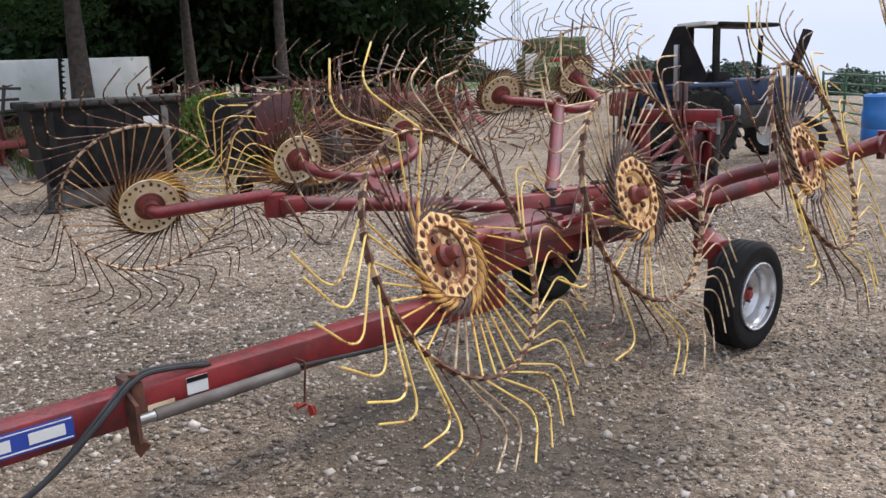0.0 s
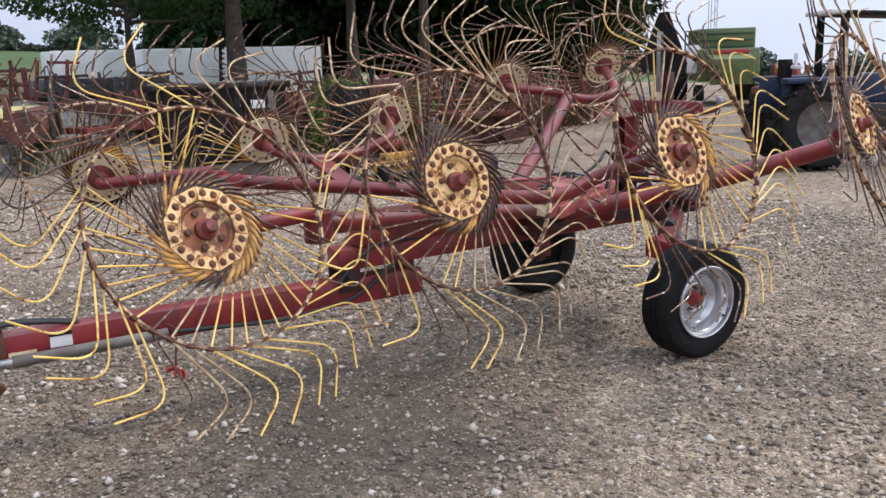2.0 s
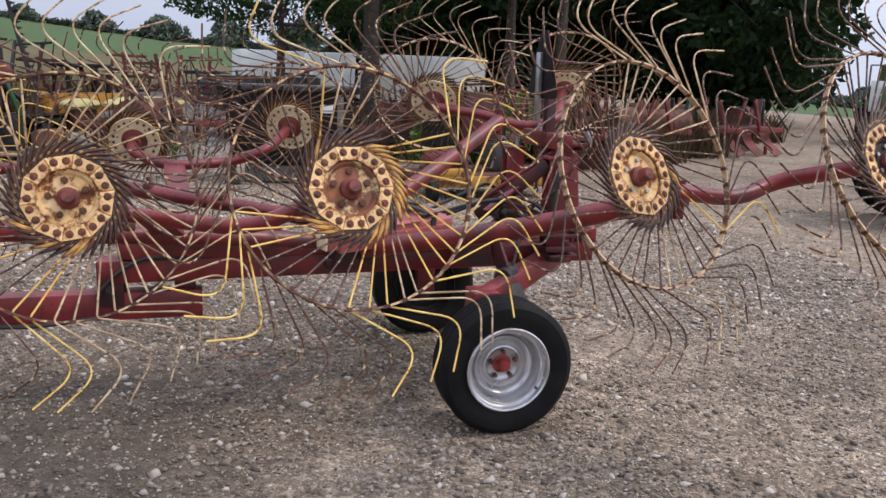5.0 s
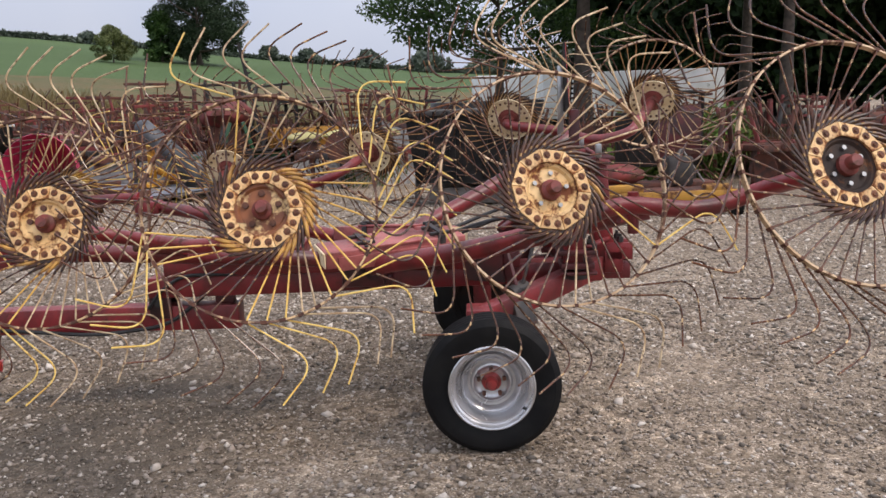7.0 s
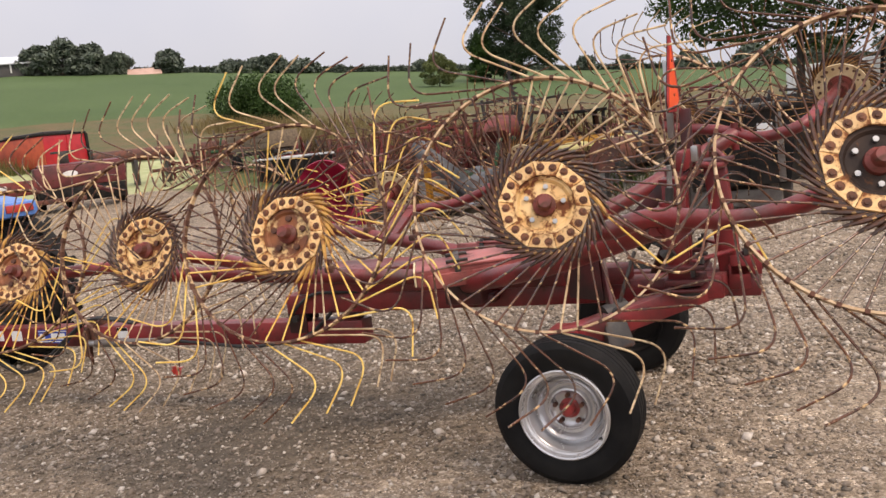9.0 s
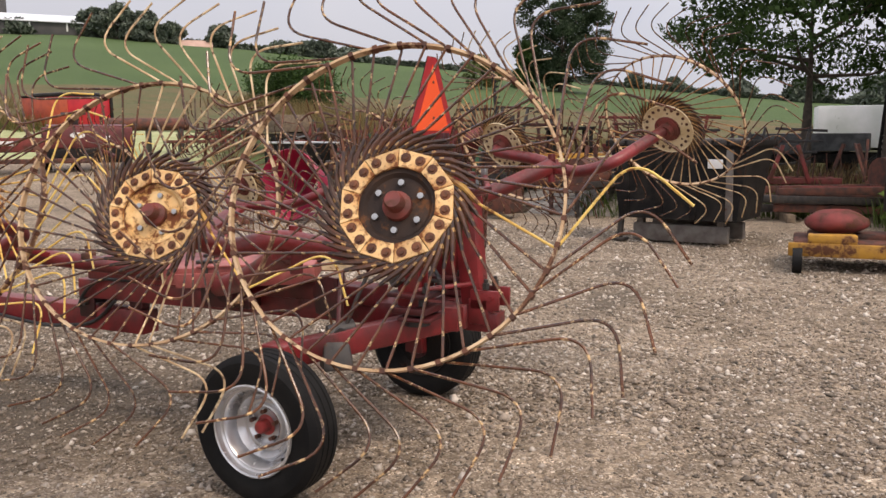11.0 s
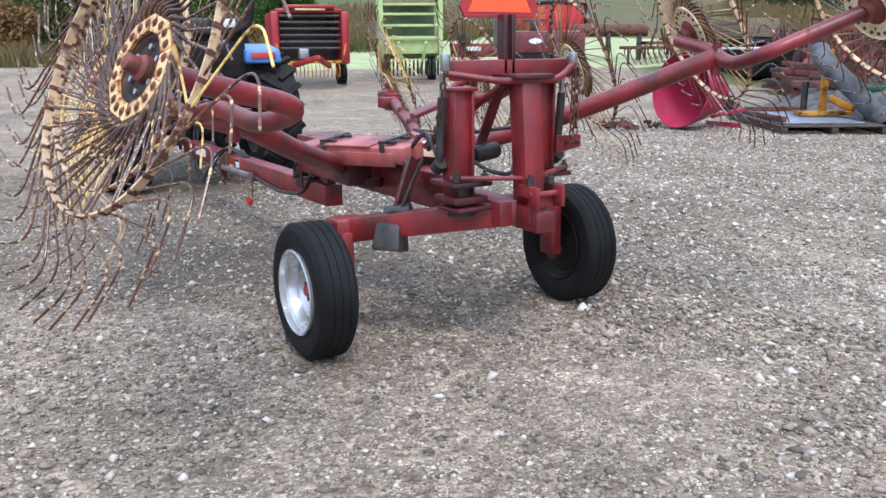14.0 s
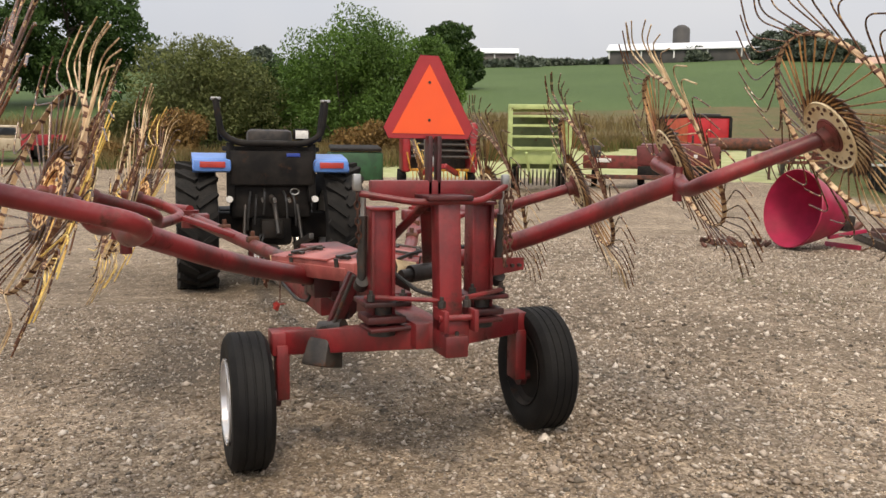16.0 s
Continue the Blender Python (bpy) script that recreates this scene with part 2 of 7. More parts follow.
def fillet(pts, r, n=6):
    """A polyline with its corners rounded."""
    pts = [Vector(p) for p in pts]
    out = [pts[0]]
    for a, b, c in zip(pts, pts[1:], pts[2:]):
        k = min(r, (a - b).length * 0.48, (c - b).length * 0.48)
        p, q = b + (a - b).normalized() * k, b + (c - b).normalized() * k
        for i in range(n + 1):
            u = i / n
            out.append(p * (1 - u) ** 2 + b * 2 * u * (1 - u) + q * u * u)
    out.append(pts[-1])
    return out


def sweep(bm, pts, r, seg=10, mi=0, caps=True, flat=None):
    """A round (or with flat=(w, h) rectangular) bar along a polyline."""
    pts = [Vector(p) for p in pts]
    radii = r if isinstance(r, (list, tuple)) else [r] * len(pts)
    tang = []
    for i, p in enumerate(pts):
        d = pts[min(i + 1, len(pts) - 1)] - pts[max(i - 1, 0)]
        tang.append(d.normalized() if d.length > 1e-9 else Vector((0, 0, 1)))
    up = Vector((0, 0, 1)) if abs(tang[0].z) < 0.9 else Vector((1, 0, 0))
    nrm = (up - tang[0] * up.dot(tang[0])).normalized()
    rings = []
    for i, (p, t) in enumerate(zip(pts, tang)):
        if i:
            nrm = tang[i - 1].rotation_difference(t) @ nrm
            nrm = (nrm - t * nrm.dot(t)).normalized()
        bi = t.cross(nrm)
        if flat:
            w, h = flat
            ring = [bm.verts.new(p + bi * sx * w / 2 + nrm * sy * h / 2) for sx, sy in ((-1, -1), (1, -1), (1, 1), (-1, 1))]
        else:
            ring = [bm.verts.new(p + (nrm * math.cos(a) + bi * math.sin(a)) * radii[i]) for a in (2 * math.pi * k / seg for k in range(seg))]
        rings.append(ring)
    n = len(rings[0])
    for a, b in zip(rings, rings[1:]):
        for k in range(n):
            f = bm.faces.new((a[k], a[(k + 1) % n], b[(k + 1) % n], b[k]))
            f.material_index = mi
    if caps:
        for ring, flip in ((rings[0], True), (rings[-1], False)):
            f = bm.faces.new(list(reversed(ring)) if flip else ring)
            f.material_index = mi
    return bm


def lathe(bm, profile, seg=48, axis="X", mi=0, closed=False):
    """Turns (radius, along) pairs round an axis."""
    rings = []
    for r, a in profile:
        ring = []
        for k in range(seg):
            t = 2 * math.pi * k / seg
            c, s = r * math.cos(t), r * math.sin(t)
            ring.append(bm.verts.new({"X": (a, c, s), "Y": (c, a, s), "Z": (c, s, a)}[axis]))
        rings.append(ring)
    pairs = list(zip(rings, rings[1:])) + ([(rings[-1], rings[0])] if closed else [])
    for a, b in pairs:
        for k in range(seg):
            f = bm.faces.new((a[k], a[(k + 1) % seg], b[(k + 1) % seg], b[k]))
            f.material_index = mi
    bmesh.ops.recalc_face_normals(bm, faces=bm.faces)
    return bm


def B():
    return bmesh.new()


def plate(bm, outline, thick, m=None, mi=0):
    """A flat plate: an outline in its own XY plane, thickened along Z, laid by m."""
    m = m or Matrix()
    lo = [bm.verts.new(m @ Vector((x, y, -thick / 2))) for x, y in outline]
    hi = [bm.verts.new(m @ Vector((x, y, thick / 2))) for x, y in outline]
    fs = [bm.faces.new(list(reversed(lo))), bm.faces.new(hi)]
    n = len(lo)
    for k in range(n):
        fs.append(bm.faces.new((lo[k], lo[(k + 1) % n], hi[(k + 1) % n], hi[k])))
    for f in fs:
        f.material_index = mi
    return bm

# ---- ground ----


# climb of the skyline in degrees, by bearing (degrees right of +Y)
SKYLINE = ((-180, -2.4), (-120, 0.5), (-40, 3.4), (-4, 4.9), (23, 5.8), (40, 6.15), (50, 5.6), (64, 4.45), (79, 3.0), (87, 2.25), (110, 1.0), (131, -0.4), (158, -2.3), (180, -2.4))


def ground_z(x, y):
    """The yard is level; past it the land climbs to a field ahead and falls off gently behind."""
    r = math.hypot(x, y)
    if r < 16:
        return 0.055 * math.exp(-((x - 1.25) ** 2 + (y + 0.05) ** 2) / 0.6)
    az = math.degrees(math.atan2(x, y))
    for (a0, e0), (a1, e1) in zip(SKYLINE, SKYLINE[1:]):
        if a0 <= az <= a1:
            u = (az - a0) / (a1 - a0)
            break
    crest = math.tan(radians(e0 + (e1 - e0) * u))
    k = r - 16.0
    z = k * k / (k + 28.0) * crest * 1.5
    if r > 150:
        z -= (r - 150) * abs(crest) * 1.6 * min(1.0, (r - 150) / 60)
    if r > 16:
        z += 0.25 * noise.noise((x * 0.03, y * 0.03, 0)) * min(1.0, (r - 16) / 30)
    return z


# damp hollows in the gravel and, last, a dark patch under the rake's front: x, y and the two half-axes
DARK_PATCHES = ((7.5, 1.62, 0.9, 0.38), (4.1, -0.15, 0.85, 0.28), (6.1, 0.2, 0.7, 0.25), (8.9, 3.1, 0.8, 0.4), (-0.3, 1.9, 1.2, 0.9))


def ground_mat():
    m = bpy.data.materials.new("gravel_yard_and_grass")
    m.use_nodes = True
    n, l = m.node_tree.nodes, m.node_tree.links
    p = n["Principled BSDF"]
    geo = n.new("ShaderNodeNewGeometry")

    def noise_tex(scale, detail=6, rough=0.6):
        t = n.new("ShaderNodeTexNoise")
        t.inputs["Scale"].default_value, t.inputs["Detail"].default_value, t.inputs["Roughness"].default_value = scale, detail, rough
        l.new(geo.outputs["Position"], t.inputs["Vector"])
        return t.outputs["Fac"]

    def ramp(fac, *stops):
        r = n.new("ShaderNodeValToRGB")
        while len(r.color_ramp.elements) < len(stops):
            r.color_ramp.elements.new(0.5)
        for e, (pos, c) in zip(r.color_ramp.elements, stops):
            e.position, e.color = pos, (*c, 1)
        l.new(fac, r.inputs["Fac"])
        return r.outputs["Color"]

    def mix(fac, a, b, kind="MIX"):
        x = n.new("ShaderNodeMix")
        x.data_type, x.blend_type = "RGBA", kind
        if isinstance(fac, float):
            x.inputs["Factor"].default_value = fac
        else:
            l.new(fac, x.inputs["Factor"])
        l.new(a, x.inputs["A"])
        l.new(b, x.inputs["B"])
        return x.outputs["Result"]

    def cells(scale):
        v = n.new("ShaderNodeTexVoronoi")
        v.inputs["Scale"].default_value = scale
        l.new(geo.outputs["Position"], v.inputs["Vector"])
        return v

    big, small, lumps = cells(48), cells(125), cells(19)
    sep = n.new("ShaderNodeSeparateColor")
    l.new(big.outputs["Color"], sep.inputs["Color"])
    stone_a = ramp(sep.outputs["Red"], (0.0, (0.13, 0.107, 0.080)), (0.35, (0.21, 0.178, 0.138)), (0.7, (0.285, 0.25, 0.20)), (0.93, (0.38, 0.34, 0.285)), (1.0, (0.55, 0.515, 0.455)))
    sep2 = n.new("ShaderNodeSeparateColor")
    l.new(small.outputs["Color"], sep2.inputs["Color"])
    stone_b = ramp(sep2.outputs["Red"], (0.0, (0.10, 0.084, 0.062)), (0.5, (0.215, 0.182, 0.142)), (0.9, (0.34, 0.30, 0.245)), (1.0, (0.6, 0.56, 0.5)))
    stones = mix(ramp(noise_tex(9), (0.42, (0, 0, 0)), (0.58, (1, 1, 1))), stone_a, stone_b)
    patches = ramp(noise_tex(0.5, 6, 0.65), (0.34, (0.71, 0.645, 0.60)), (0.5, (1.0, 0.915, 0.87)), (0.66, (1.26, 1.155, 1.10)))
    gravel = mix(1.0, stones, patches, "MULTIPLY")
    mottle = ramp(noise_tex(4.5, 7, 0.7), (0.36, (0.72, 0.70, 0.66)), (0.62, (1.16, 1.15, 1.12)))
    gravel = mix(1.0, gravel, mottle, "MULTIPLY")
    sep3 = n.new("ShaderNodeSeparateColor")
    l.new(lumps.outputs["Color"], sep3.inputs["Color"])
    gravel = mix(1.0, gravel, ramp(sep3.outputs["Green"], (0.0, (0.70, 0.69, 0.68)), (0.25, (0.94, 0.94, 0.94)), (0.75, (1.02, 1.02, 1.02)), (1.0, (1.34, 1.33, 1.30))), "MULTIPLY")
    paler = n.new("ShaderNodeAttribute")
    paler.attribute_name = "paler"
    wob = n.new("ShaderNodeMath")
    wob.operation = "MULTIPLY_ADD"
    l.new(noise_tex(0.8, 6), wob.inputs[0])
    wob.inputs[1].default_value = 0.7
    l.new(paler.outputs["Fac"], wob.inputs[2])
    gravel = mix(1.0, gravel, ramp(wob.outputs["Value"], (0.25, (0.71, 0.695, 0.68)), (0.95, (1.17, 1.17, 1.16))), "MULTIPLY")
    damp = ramp(noise_tex(0.9, 4), (0.62, (0, 0, 0)), (0.72, (1, 1, 1)))
    dirt = ramp(noise_tex(20), (0.3, (0.10, 0.08, 0.058)), (0.7, (0.16, 0.135, 0.10)))
    half = n.new("ShaderNodeMath")
    half.operation = "MULTIPLY"
    half.inputs[1].default_value = 0.6
    l.new(damp, half.inputs[0])
    gravel = mix(half.outputs["Value"], gravel, dirt)
    for px, py, rx, ry in DARK_PATCHES:
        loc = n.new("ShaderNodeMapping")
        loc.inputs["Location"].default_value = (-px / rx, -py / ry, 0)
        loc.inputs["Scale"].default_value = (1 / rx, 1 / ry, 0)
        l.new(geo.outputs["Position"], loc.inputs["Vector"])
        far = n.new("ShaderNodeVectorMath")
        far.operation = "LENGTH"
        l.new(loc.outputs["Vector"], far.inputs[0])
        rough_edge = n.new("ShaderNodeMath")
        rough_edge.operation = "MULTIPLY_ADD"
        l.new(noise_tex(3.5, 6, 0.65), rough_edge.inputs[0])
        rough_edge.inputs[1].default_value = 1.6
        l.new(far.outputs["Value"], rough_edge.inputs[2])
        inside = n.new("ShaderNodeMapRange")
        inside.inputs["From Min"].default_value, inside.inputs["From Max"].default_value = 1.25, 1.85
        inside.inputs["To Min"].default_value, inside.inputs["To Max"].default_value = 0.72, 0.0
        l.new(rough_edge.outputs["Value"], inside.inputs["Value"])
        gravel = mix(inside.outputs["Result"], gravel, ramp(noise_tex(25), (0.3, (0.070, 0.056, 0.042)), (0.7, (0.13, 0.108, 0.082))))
    grass = mix(ramp(noise_tex(1.1), (0.4, (0, 0, 0)), (0.6, (1, 1, 1))), ramp(noise_tex(14), (0.3, (0.045, 0.075, 0.02)), (0.7, (0.10, 0.14, 0.04))),
                ramp(noise_tex(10), (0.3, (0.10, 0.088, 0.04)), (0.7, (0.16, 0.135, 0.068))))
    field = mix(0.5, ramp(noise_tex(0.05, 8), (0.35, (0.050, 0.088, 0.028)), (0.65, (0.084, 0.132, 0.045))), ramp(noise_tex(2.5, 6), (0.3, (0.044, 0.080, 0.025)), (0.7, (0.094, 0.145, 0.05))))

    def edge(name, lo, hi, wob):
        a = n.new("ShaderNodeAttribute")
        a.attribute_name = name
        add = n.new("ShaderNodeMath")
        add.operation = "MULTIPLY_ADD"
        l.new(noise_tex(wob), add.inputs[0])
        add.inputs[1].default_value = 0.5
        l.new(a.outputs["Fac"], add.inputs[2])
        mr = n.new("ShaderNodeMapRange")
        mr.inputs["From Min"].default_value, mr.inputs["From Max"].default_value = lo, hi
        l.new(add.outputs["Value"], mr.inputs["Value"])
        return mr.outputs["Result"]

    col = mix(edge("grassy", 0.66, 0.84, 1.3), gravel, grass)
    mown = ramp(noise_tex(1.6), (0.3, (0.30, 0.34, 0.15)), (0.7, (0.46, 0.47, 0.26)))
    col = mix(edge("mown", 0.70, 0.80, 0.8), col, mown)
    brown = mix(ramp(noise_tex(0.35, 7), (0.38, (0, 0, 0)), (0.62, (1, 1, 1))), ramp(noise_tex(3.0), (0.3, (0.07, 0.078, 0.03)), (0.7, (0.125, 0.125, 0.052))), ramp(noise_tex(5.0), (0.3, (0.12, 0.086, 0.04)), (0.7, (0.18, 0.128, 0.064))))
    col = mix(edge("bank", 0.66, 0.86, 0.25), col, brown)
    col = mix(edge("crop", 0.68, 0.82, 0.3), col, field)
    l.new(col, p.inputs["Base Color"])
    p.inputs["Roughness"].default_value = 0.92
    p.inputs["Specular IOR Level"].default_value = 0.25
    b1 = n.new("ShaderNodeBump")
    b1.inputs["Strength"].default_value, b1.inputs["Distance"].default_value = 0.8, 0.008
    inv = n.new("ShaderNodeMath")
    inv.operation = "SUBTRACT"
    inv.inputs[0].default_value = 1.0
    l.new(big.outputs["Distance"], inv.inputs[1])
    l.new(inv.outputs["Value"], b1.inputs["Height"])
    b2 = n.new("ShaderNodeBump")
    b2.inputs["Strength"].default_value, b2.inputs["Distance"].default_value = 0.8, 0.006
    l.new(small.outputs["Distance"], b2.inputs["Height"])
    l.new(b1.outputs["Normal"], b2.inputs["Normal"])
    l.new(b2.outputs["Normal"], p.inputs["Normal"])
    return m


def smooth(a, b, v):
    t = min(1.0, max(0.0, (v - a) / (b - a)))
    return t * t * (3 - 2 * t)


def grassy(x, y):
    """0 on the gravel, 1 on the grass past the rows of parked implements."""
    east = 15.0 + 0.22 * max(0.0, y) if y > -6 else 15.0 + (-6 - y) * 3
    return max(smooth(east - 2, east + 3, x), smooth(31, 35, y))


def crop(x, y):
    return smooth(58, 66, math.hypot(x, y) - 12 * math.sin(math.atan2(x, y))) if (x > 0 or y > 20) else 0.0


def mown(x, y):
    """A pale strip of short grass behind the parked machines."""
    r, a = math.hypot(x, y), math.degrees(math.atan2(x, y))
    return smooth(27, 30, r) * (1 - smooth(38, 42, r)) * smooth(8, 16, a) * (1 - smooth(44, 51, a))


def bank(x, y):
    """Tall dry grass on the slope below the field."""
    r, a = math.hypot(x, y), math.degrees(math.atan2(x, y))
    return smooth(39, 43, r) * smooth(-30, -10, a) * (1 - smooth(105, 120, a))


def paler(x, y):
    """Tone of the gravel: darker round the front of the rake, paler towards the rear and out in the yard."""
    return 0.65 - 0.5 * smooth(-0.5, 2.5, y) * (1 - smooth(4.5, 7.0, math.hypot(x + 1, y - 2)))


def build_ground():
    radii, az = [0.0], 144
    r = 0.6
    while r < 3500:
        radii.append(r)
        r += max(0.6, r * 0.06)
    verts, faces, ga, ca, mo, ba, lo = [(0, 0, 0)], [], [0.0], [0.0], [0.0], [0.0], [0.4]
    for r in radii[1:]:
        for k in range(az):
            a = 2 * math.pi * k / az
            x, y = r * math.sin(a), r * math.cos(a)
            verts.append((x, y, ground_z(x, y) + (0.008 * noise.noise((x * 1.3, y * 1.3, 3)) if r > 1 else 0)))
            ga.append(grassy(x, y))
            ca.append(crop(x, y))
            mo.append(mown(x, y))
            ba.append(bank(x, y))
            lo.append(paler(x, y))
    for k in range(az):
        faces.append((0, 1 + (k + 1) % az, 1 + k))
    for i in range(len(radii) - 2):
        o, q = 1 + i * az, 1 + (i + 1) * az
        for k in range(az):
            faces.append((o + k, o + (k + 1) % az, q + (k + 1) % az, q + k))
    me = bpy.data.meshes.new("ground")
    me.from_pydata(verts, [], faces)
    me.flip_normals() if me.polygons[0].normal.z < 0 else None
    for name, vals in (("grassy", ga), ("crop", ca), ("mown", mo), ("bank", ba), ("paler", lo)):
        at = me.attributes.new(name, "FLOAT", "POINT")
        at.data.foreach_set("value", vals)
    me.materials.append(ground_mat())
    me.shade_smooth()
    return tagged(new("ground", me), "grey-brown gravel yard running into grass and a green field", "ground", kind="structure")


build_ground()

# ---- the wheel rake ----
rake = thing("wheel_rake", "red ten-wheel hay rake with rusty yellow tined wheels, parked on gravel", "hay rake")
RING_R, DISC_X, TINES = 0.42, 0.062, 40


def tine_mesh(name, material, wobble=0.0, tip=1.0, root=None, inner=None):
    """One spring tine in the wheel's plane: off the disc at a slant, through the hoop at angle 0, then cranked back with a hooked end.
    In-plane u is the wheel's rear and v its down side, which lie along -Y and -Z."""
    a0 = radians(-41)
    p0 = Vector((0.137 * math.cos(a0), 0.137 * math.sin(a0)))
    p1 = Vector((RING_R, 0))
    d = radians(-66 + wobble)
    p2 = p1 + Vector((math.cos(d), math.sin(d))) * 0.285 * tip
    e = d + radians(97)
    p3 = p2 + Vector((math.cos(e), math.sin(e))) * 0.185 * tip
    local = [(DISC_X, -p0.x, -p0.y), (0, -p1.x, -p1.y), (0, -p2.x, -p2.y), (-0.012, -p3.x, -p3.y)]
    kink = fillet(local[:3], 0.014, 3)
    pts = kink[:-1] + fillet([kink[-2], local[2], local[3]], 0.085, 7)[1:]
    bm = B()
    cut = len(kink) - 1
    sweep(bm, pts[:cut], 0.0036, seg=6, mi=2)
    sweep(bm, pts[cut - 1:], 0.0036, seg=6)
    back = (p0 - p1).normalized()
    a1 = radians(-57)
    q0, q2 = Vector((0.139 * math.cos(a1), 0.139 * math.sin(a1))), p0 - back * 0.098
    q1 = q0.lerp(q2, 0.55) * 1.035
    sweep(bm, [(DISC_X - 0.006, -q0.x, -q0.y), (DISC_X - 0.024, -q1.x, -q1.y), (DISC_X - 0.019, -q2.x, -q2.y)], [0.0075, 0.0078, 0.005], seg=7, mi=1)
    return mesh_of(name, bm, [material, root or RUST, inner or material])


ROOT_GOLD = mat("golden_tine_root", (0.52, 0.28, 0.07), (0.27, 0.11, 0.03), rough=0.45, scale=25, rust=0.42, rust_color=(0.13, 0.05, 0.025), rust_scale=30, bump=0.2, rand=0.25)
TINE_Y = [tine_mesh("tine", YELLOW_WIRE, w, root=ROOT_GOLD) for w in (0, 4, -4)]
ROOT = mat("rust_brown_tine_root", (0.085, 0.031, 0.014), (0.030, 0.014, 0.010), rough=0.42, scale=30, rust=0.42, rust_color=(0.58, 0.34, 0.13), rust_scale=35, bump=0.2, rand=0.3)
TINE_R = [tine_mesh("tine", RUST_WIRE, w, root=ROOT) for w in (0, 3, -5)]
# rust orange, brightened to stand for light on the tine's inner stretch
ORANGE_WIRE_LIT = mat("lit_rust_orange_wire", (0.46, 0.24, 0.09), (0.20, 0.085, 0.035), rough=0.35, scale=16, bump=0.08, rust=0.42, rust_color=(0.075, 0.03, 0.016), rust_scale=20, rand=0.25)
TINE_O = [tine_mesh("tine", RUST_WIRE, w, root=ROOT, inner=ORANGE_WIRE_LIT) for w in (0, 3, -4)]
TINE_P = [tine_mesh("tine", PALE_WIRE, w, root=ROOT) for w in (0, -3, 4)]


def hoop_mesh(material, clip):
    bm = B()
    lathe(bm, [(RING_R - 0.004, -0.0105), (RING_R + 0.003, -0.0105), (RING_R + 0.003, 0.0105), (RING_R - 0.004, 0.0105)], seg=80, closed=True)
    for k in range(TINES):
        a = 2 * math.pi * k / TINES
        c, s = -math.cos(a), -math.sin(a)
        box(bm, (0, c * RING_R, s * RING_R), (0.0235, 0.0115, clip), rot=(math.degrees(math.atan2(s, c)), 0, 0), mi=1)
    return mesh_of("hoop", bm, [material, RUST])


def outer_disc_mesh(face):
    """The disc as seen from its outer side, facing -X: flange of bolted segments, dished middle, root ring of the tines."""
    bm = B()
    lathe(bm, [(0.03, -0.002), (0.080, -0.002), (0.089, -0.012), (0.100, -0.012)], seg=40, mi=1)
    lathe(bm, [(0.100, -0.012), (0.101, -0.016), (0.144, -0.016), (0.147, -0.012), (0.147, 0.004), (0.03, 0.004)], seg=40, mi=0)
    bmesh.ops.translate(bm, vec=(DISC_X, 0, 0), verts=bm.verts)
    return mesh_of("disc", bm, [RUST, face])


def segment_mesh():
    """One of the ten bolted clamp plates of the flange, with two dark bolt pockets."""
    bm = B()
    out = []
    for r, a0, a1, n in ((0.151, -17.7, 17.7, 1), (0.101, 17.7, -17.7, 3)):
        for k in range(n + 1):
            a = radians(a0 + (a1 - a0) * k / n)
            out.append((r * math.cos(a), r * math.sin(a)))
    plate(bm, out, 0.008, Matrix.Translation((DISC_X - 0.0205, 0, 0)) @ Matrix(((0, 0, 1, 0), (1, 0, 0, 0), (0, 1, 0, 0), (0, 0, 0, 1))))
    bmesh.ops.bevel(bm, geom=bm.edges[:], offset=0.0015, segments=1, affect="EDGES")
    return mesh_of("clamp_plate", bm, CLAMP, smooth=False)


STUD_RUST = mat("dark_rusted_stud", (0.16, 0.052, 0.02), (0.06, 0.024, 0.013), rough=0.7, scale=40, bump=0.3, rand=0.35)


def stud_mesh():
    bm = B()
    lathe(bm, [(0.0, -0.004), (0.0065, -0.004), (0.0075, 0.0), (0.0138, 0.0005), (0.0145, 0.006), (0.0, 0.006)], seg=10)
    bmesh.ops.translate(bm, vec=(DISC_X - 0.0255, 0.1255, 0), verts=bm.verts)
    return mesh_of("stud", bm, STUD_RUST)


def inner_disc_mesh():
    """The other side: a flat pressed plate with a ring of bolt ends, facing +X of the wheel."""
    bm = B()
    lathe(bm, [(0.05, 0.008), (0.145, 0.008), (0.152, 0.014), (0.154, 0.006), (0.05, 0.002)], seg=40, closed=True)
    lathe(bm, [(0.045, 0.0095), (0.078, 0.0095), (0.074, 0.0135), (0.045, 0.0135)], seg=32, closed=True, mi=2)
    for k in range(20):
        a = 2 * math.pi * k / 20
        c, s = math.cos(a), math.sin(a)
        cyl(bm, (0.006, c * 0.125, s * 0.125), (0.012, c * 0.125, s * 0.125), 0.009, seg=8, mi=1)
    for k in range(6):
        a = 2 * math.pi * k / 6
        cyl(bm, (0.006, math.cos(a) * 0.1, math.sin(a) * 0.1), (0.011, math.cos(a) * 0.1, math.sin(a) * 0.1), 0.006, seg=6, mi=1)
    bmesh.ops.translate(bm, vec=(DISC_X, 0, 0), verts=bm.verts)
    return mesh_of("back_plate", bm, [CREAM_BACK, RUST, HUB_PAINT])


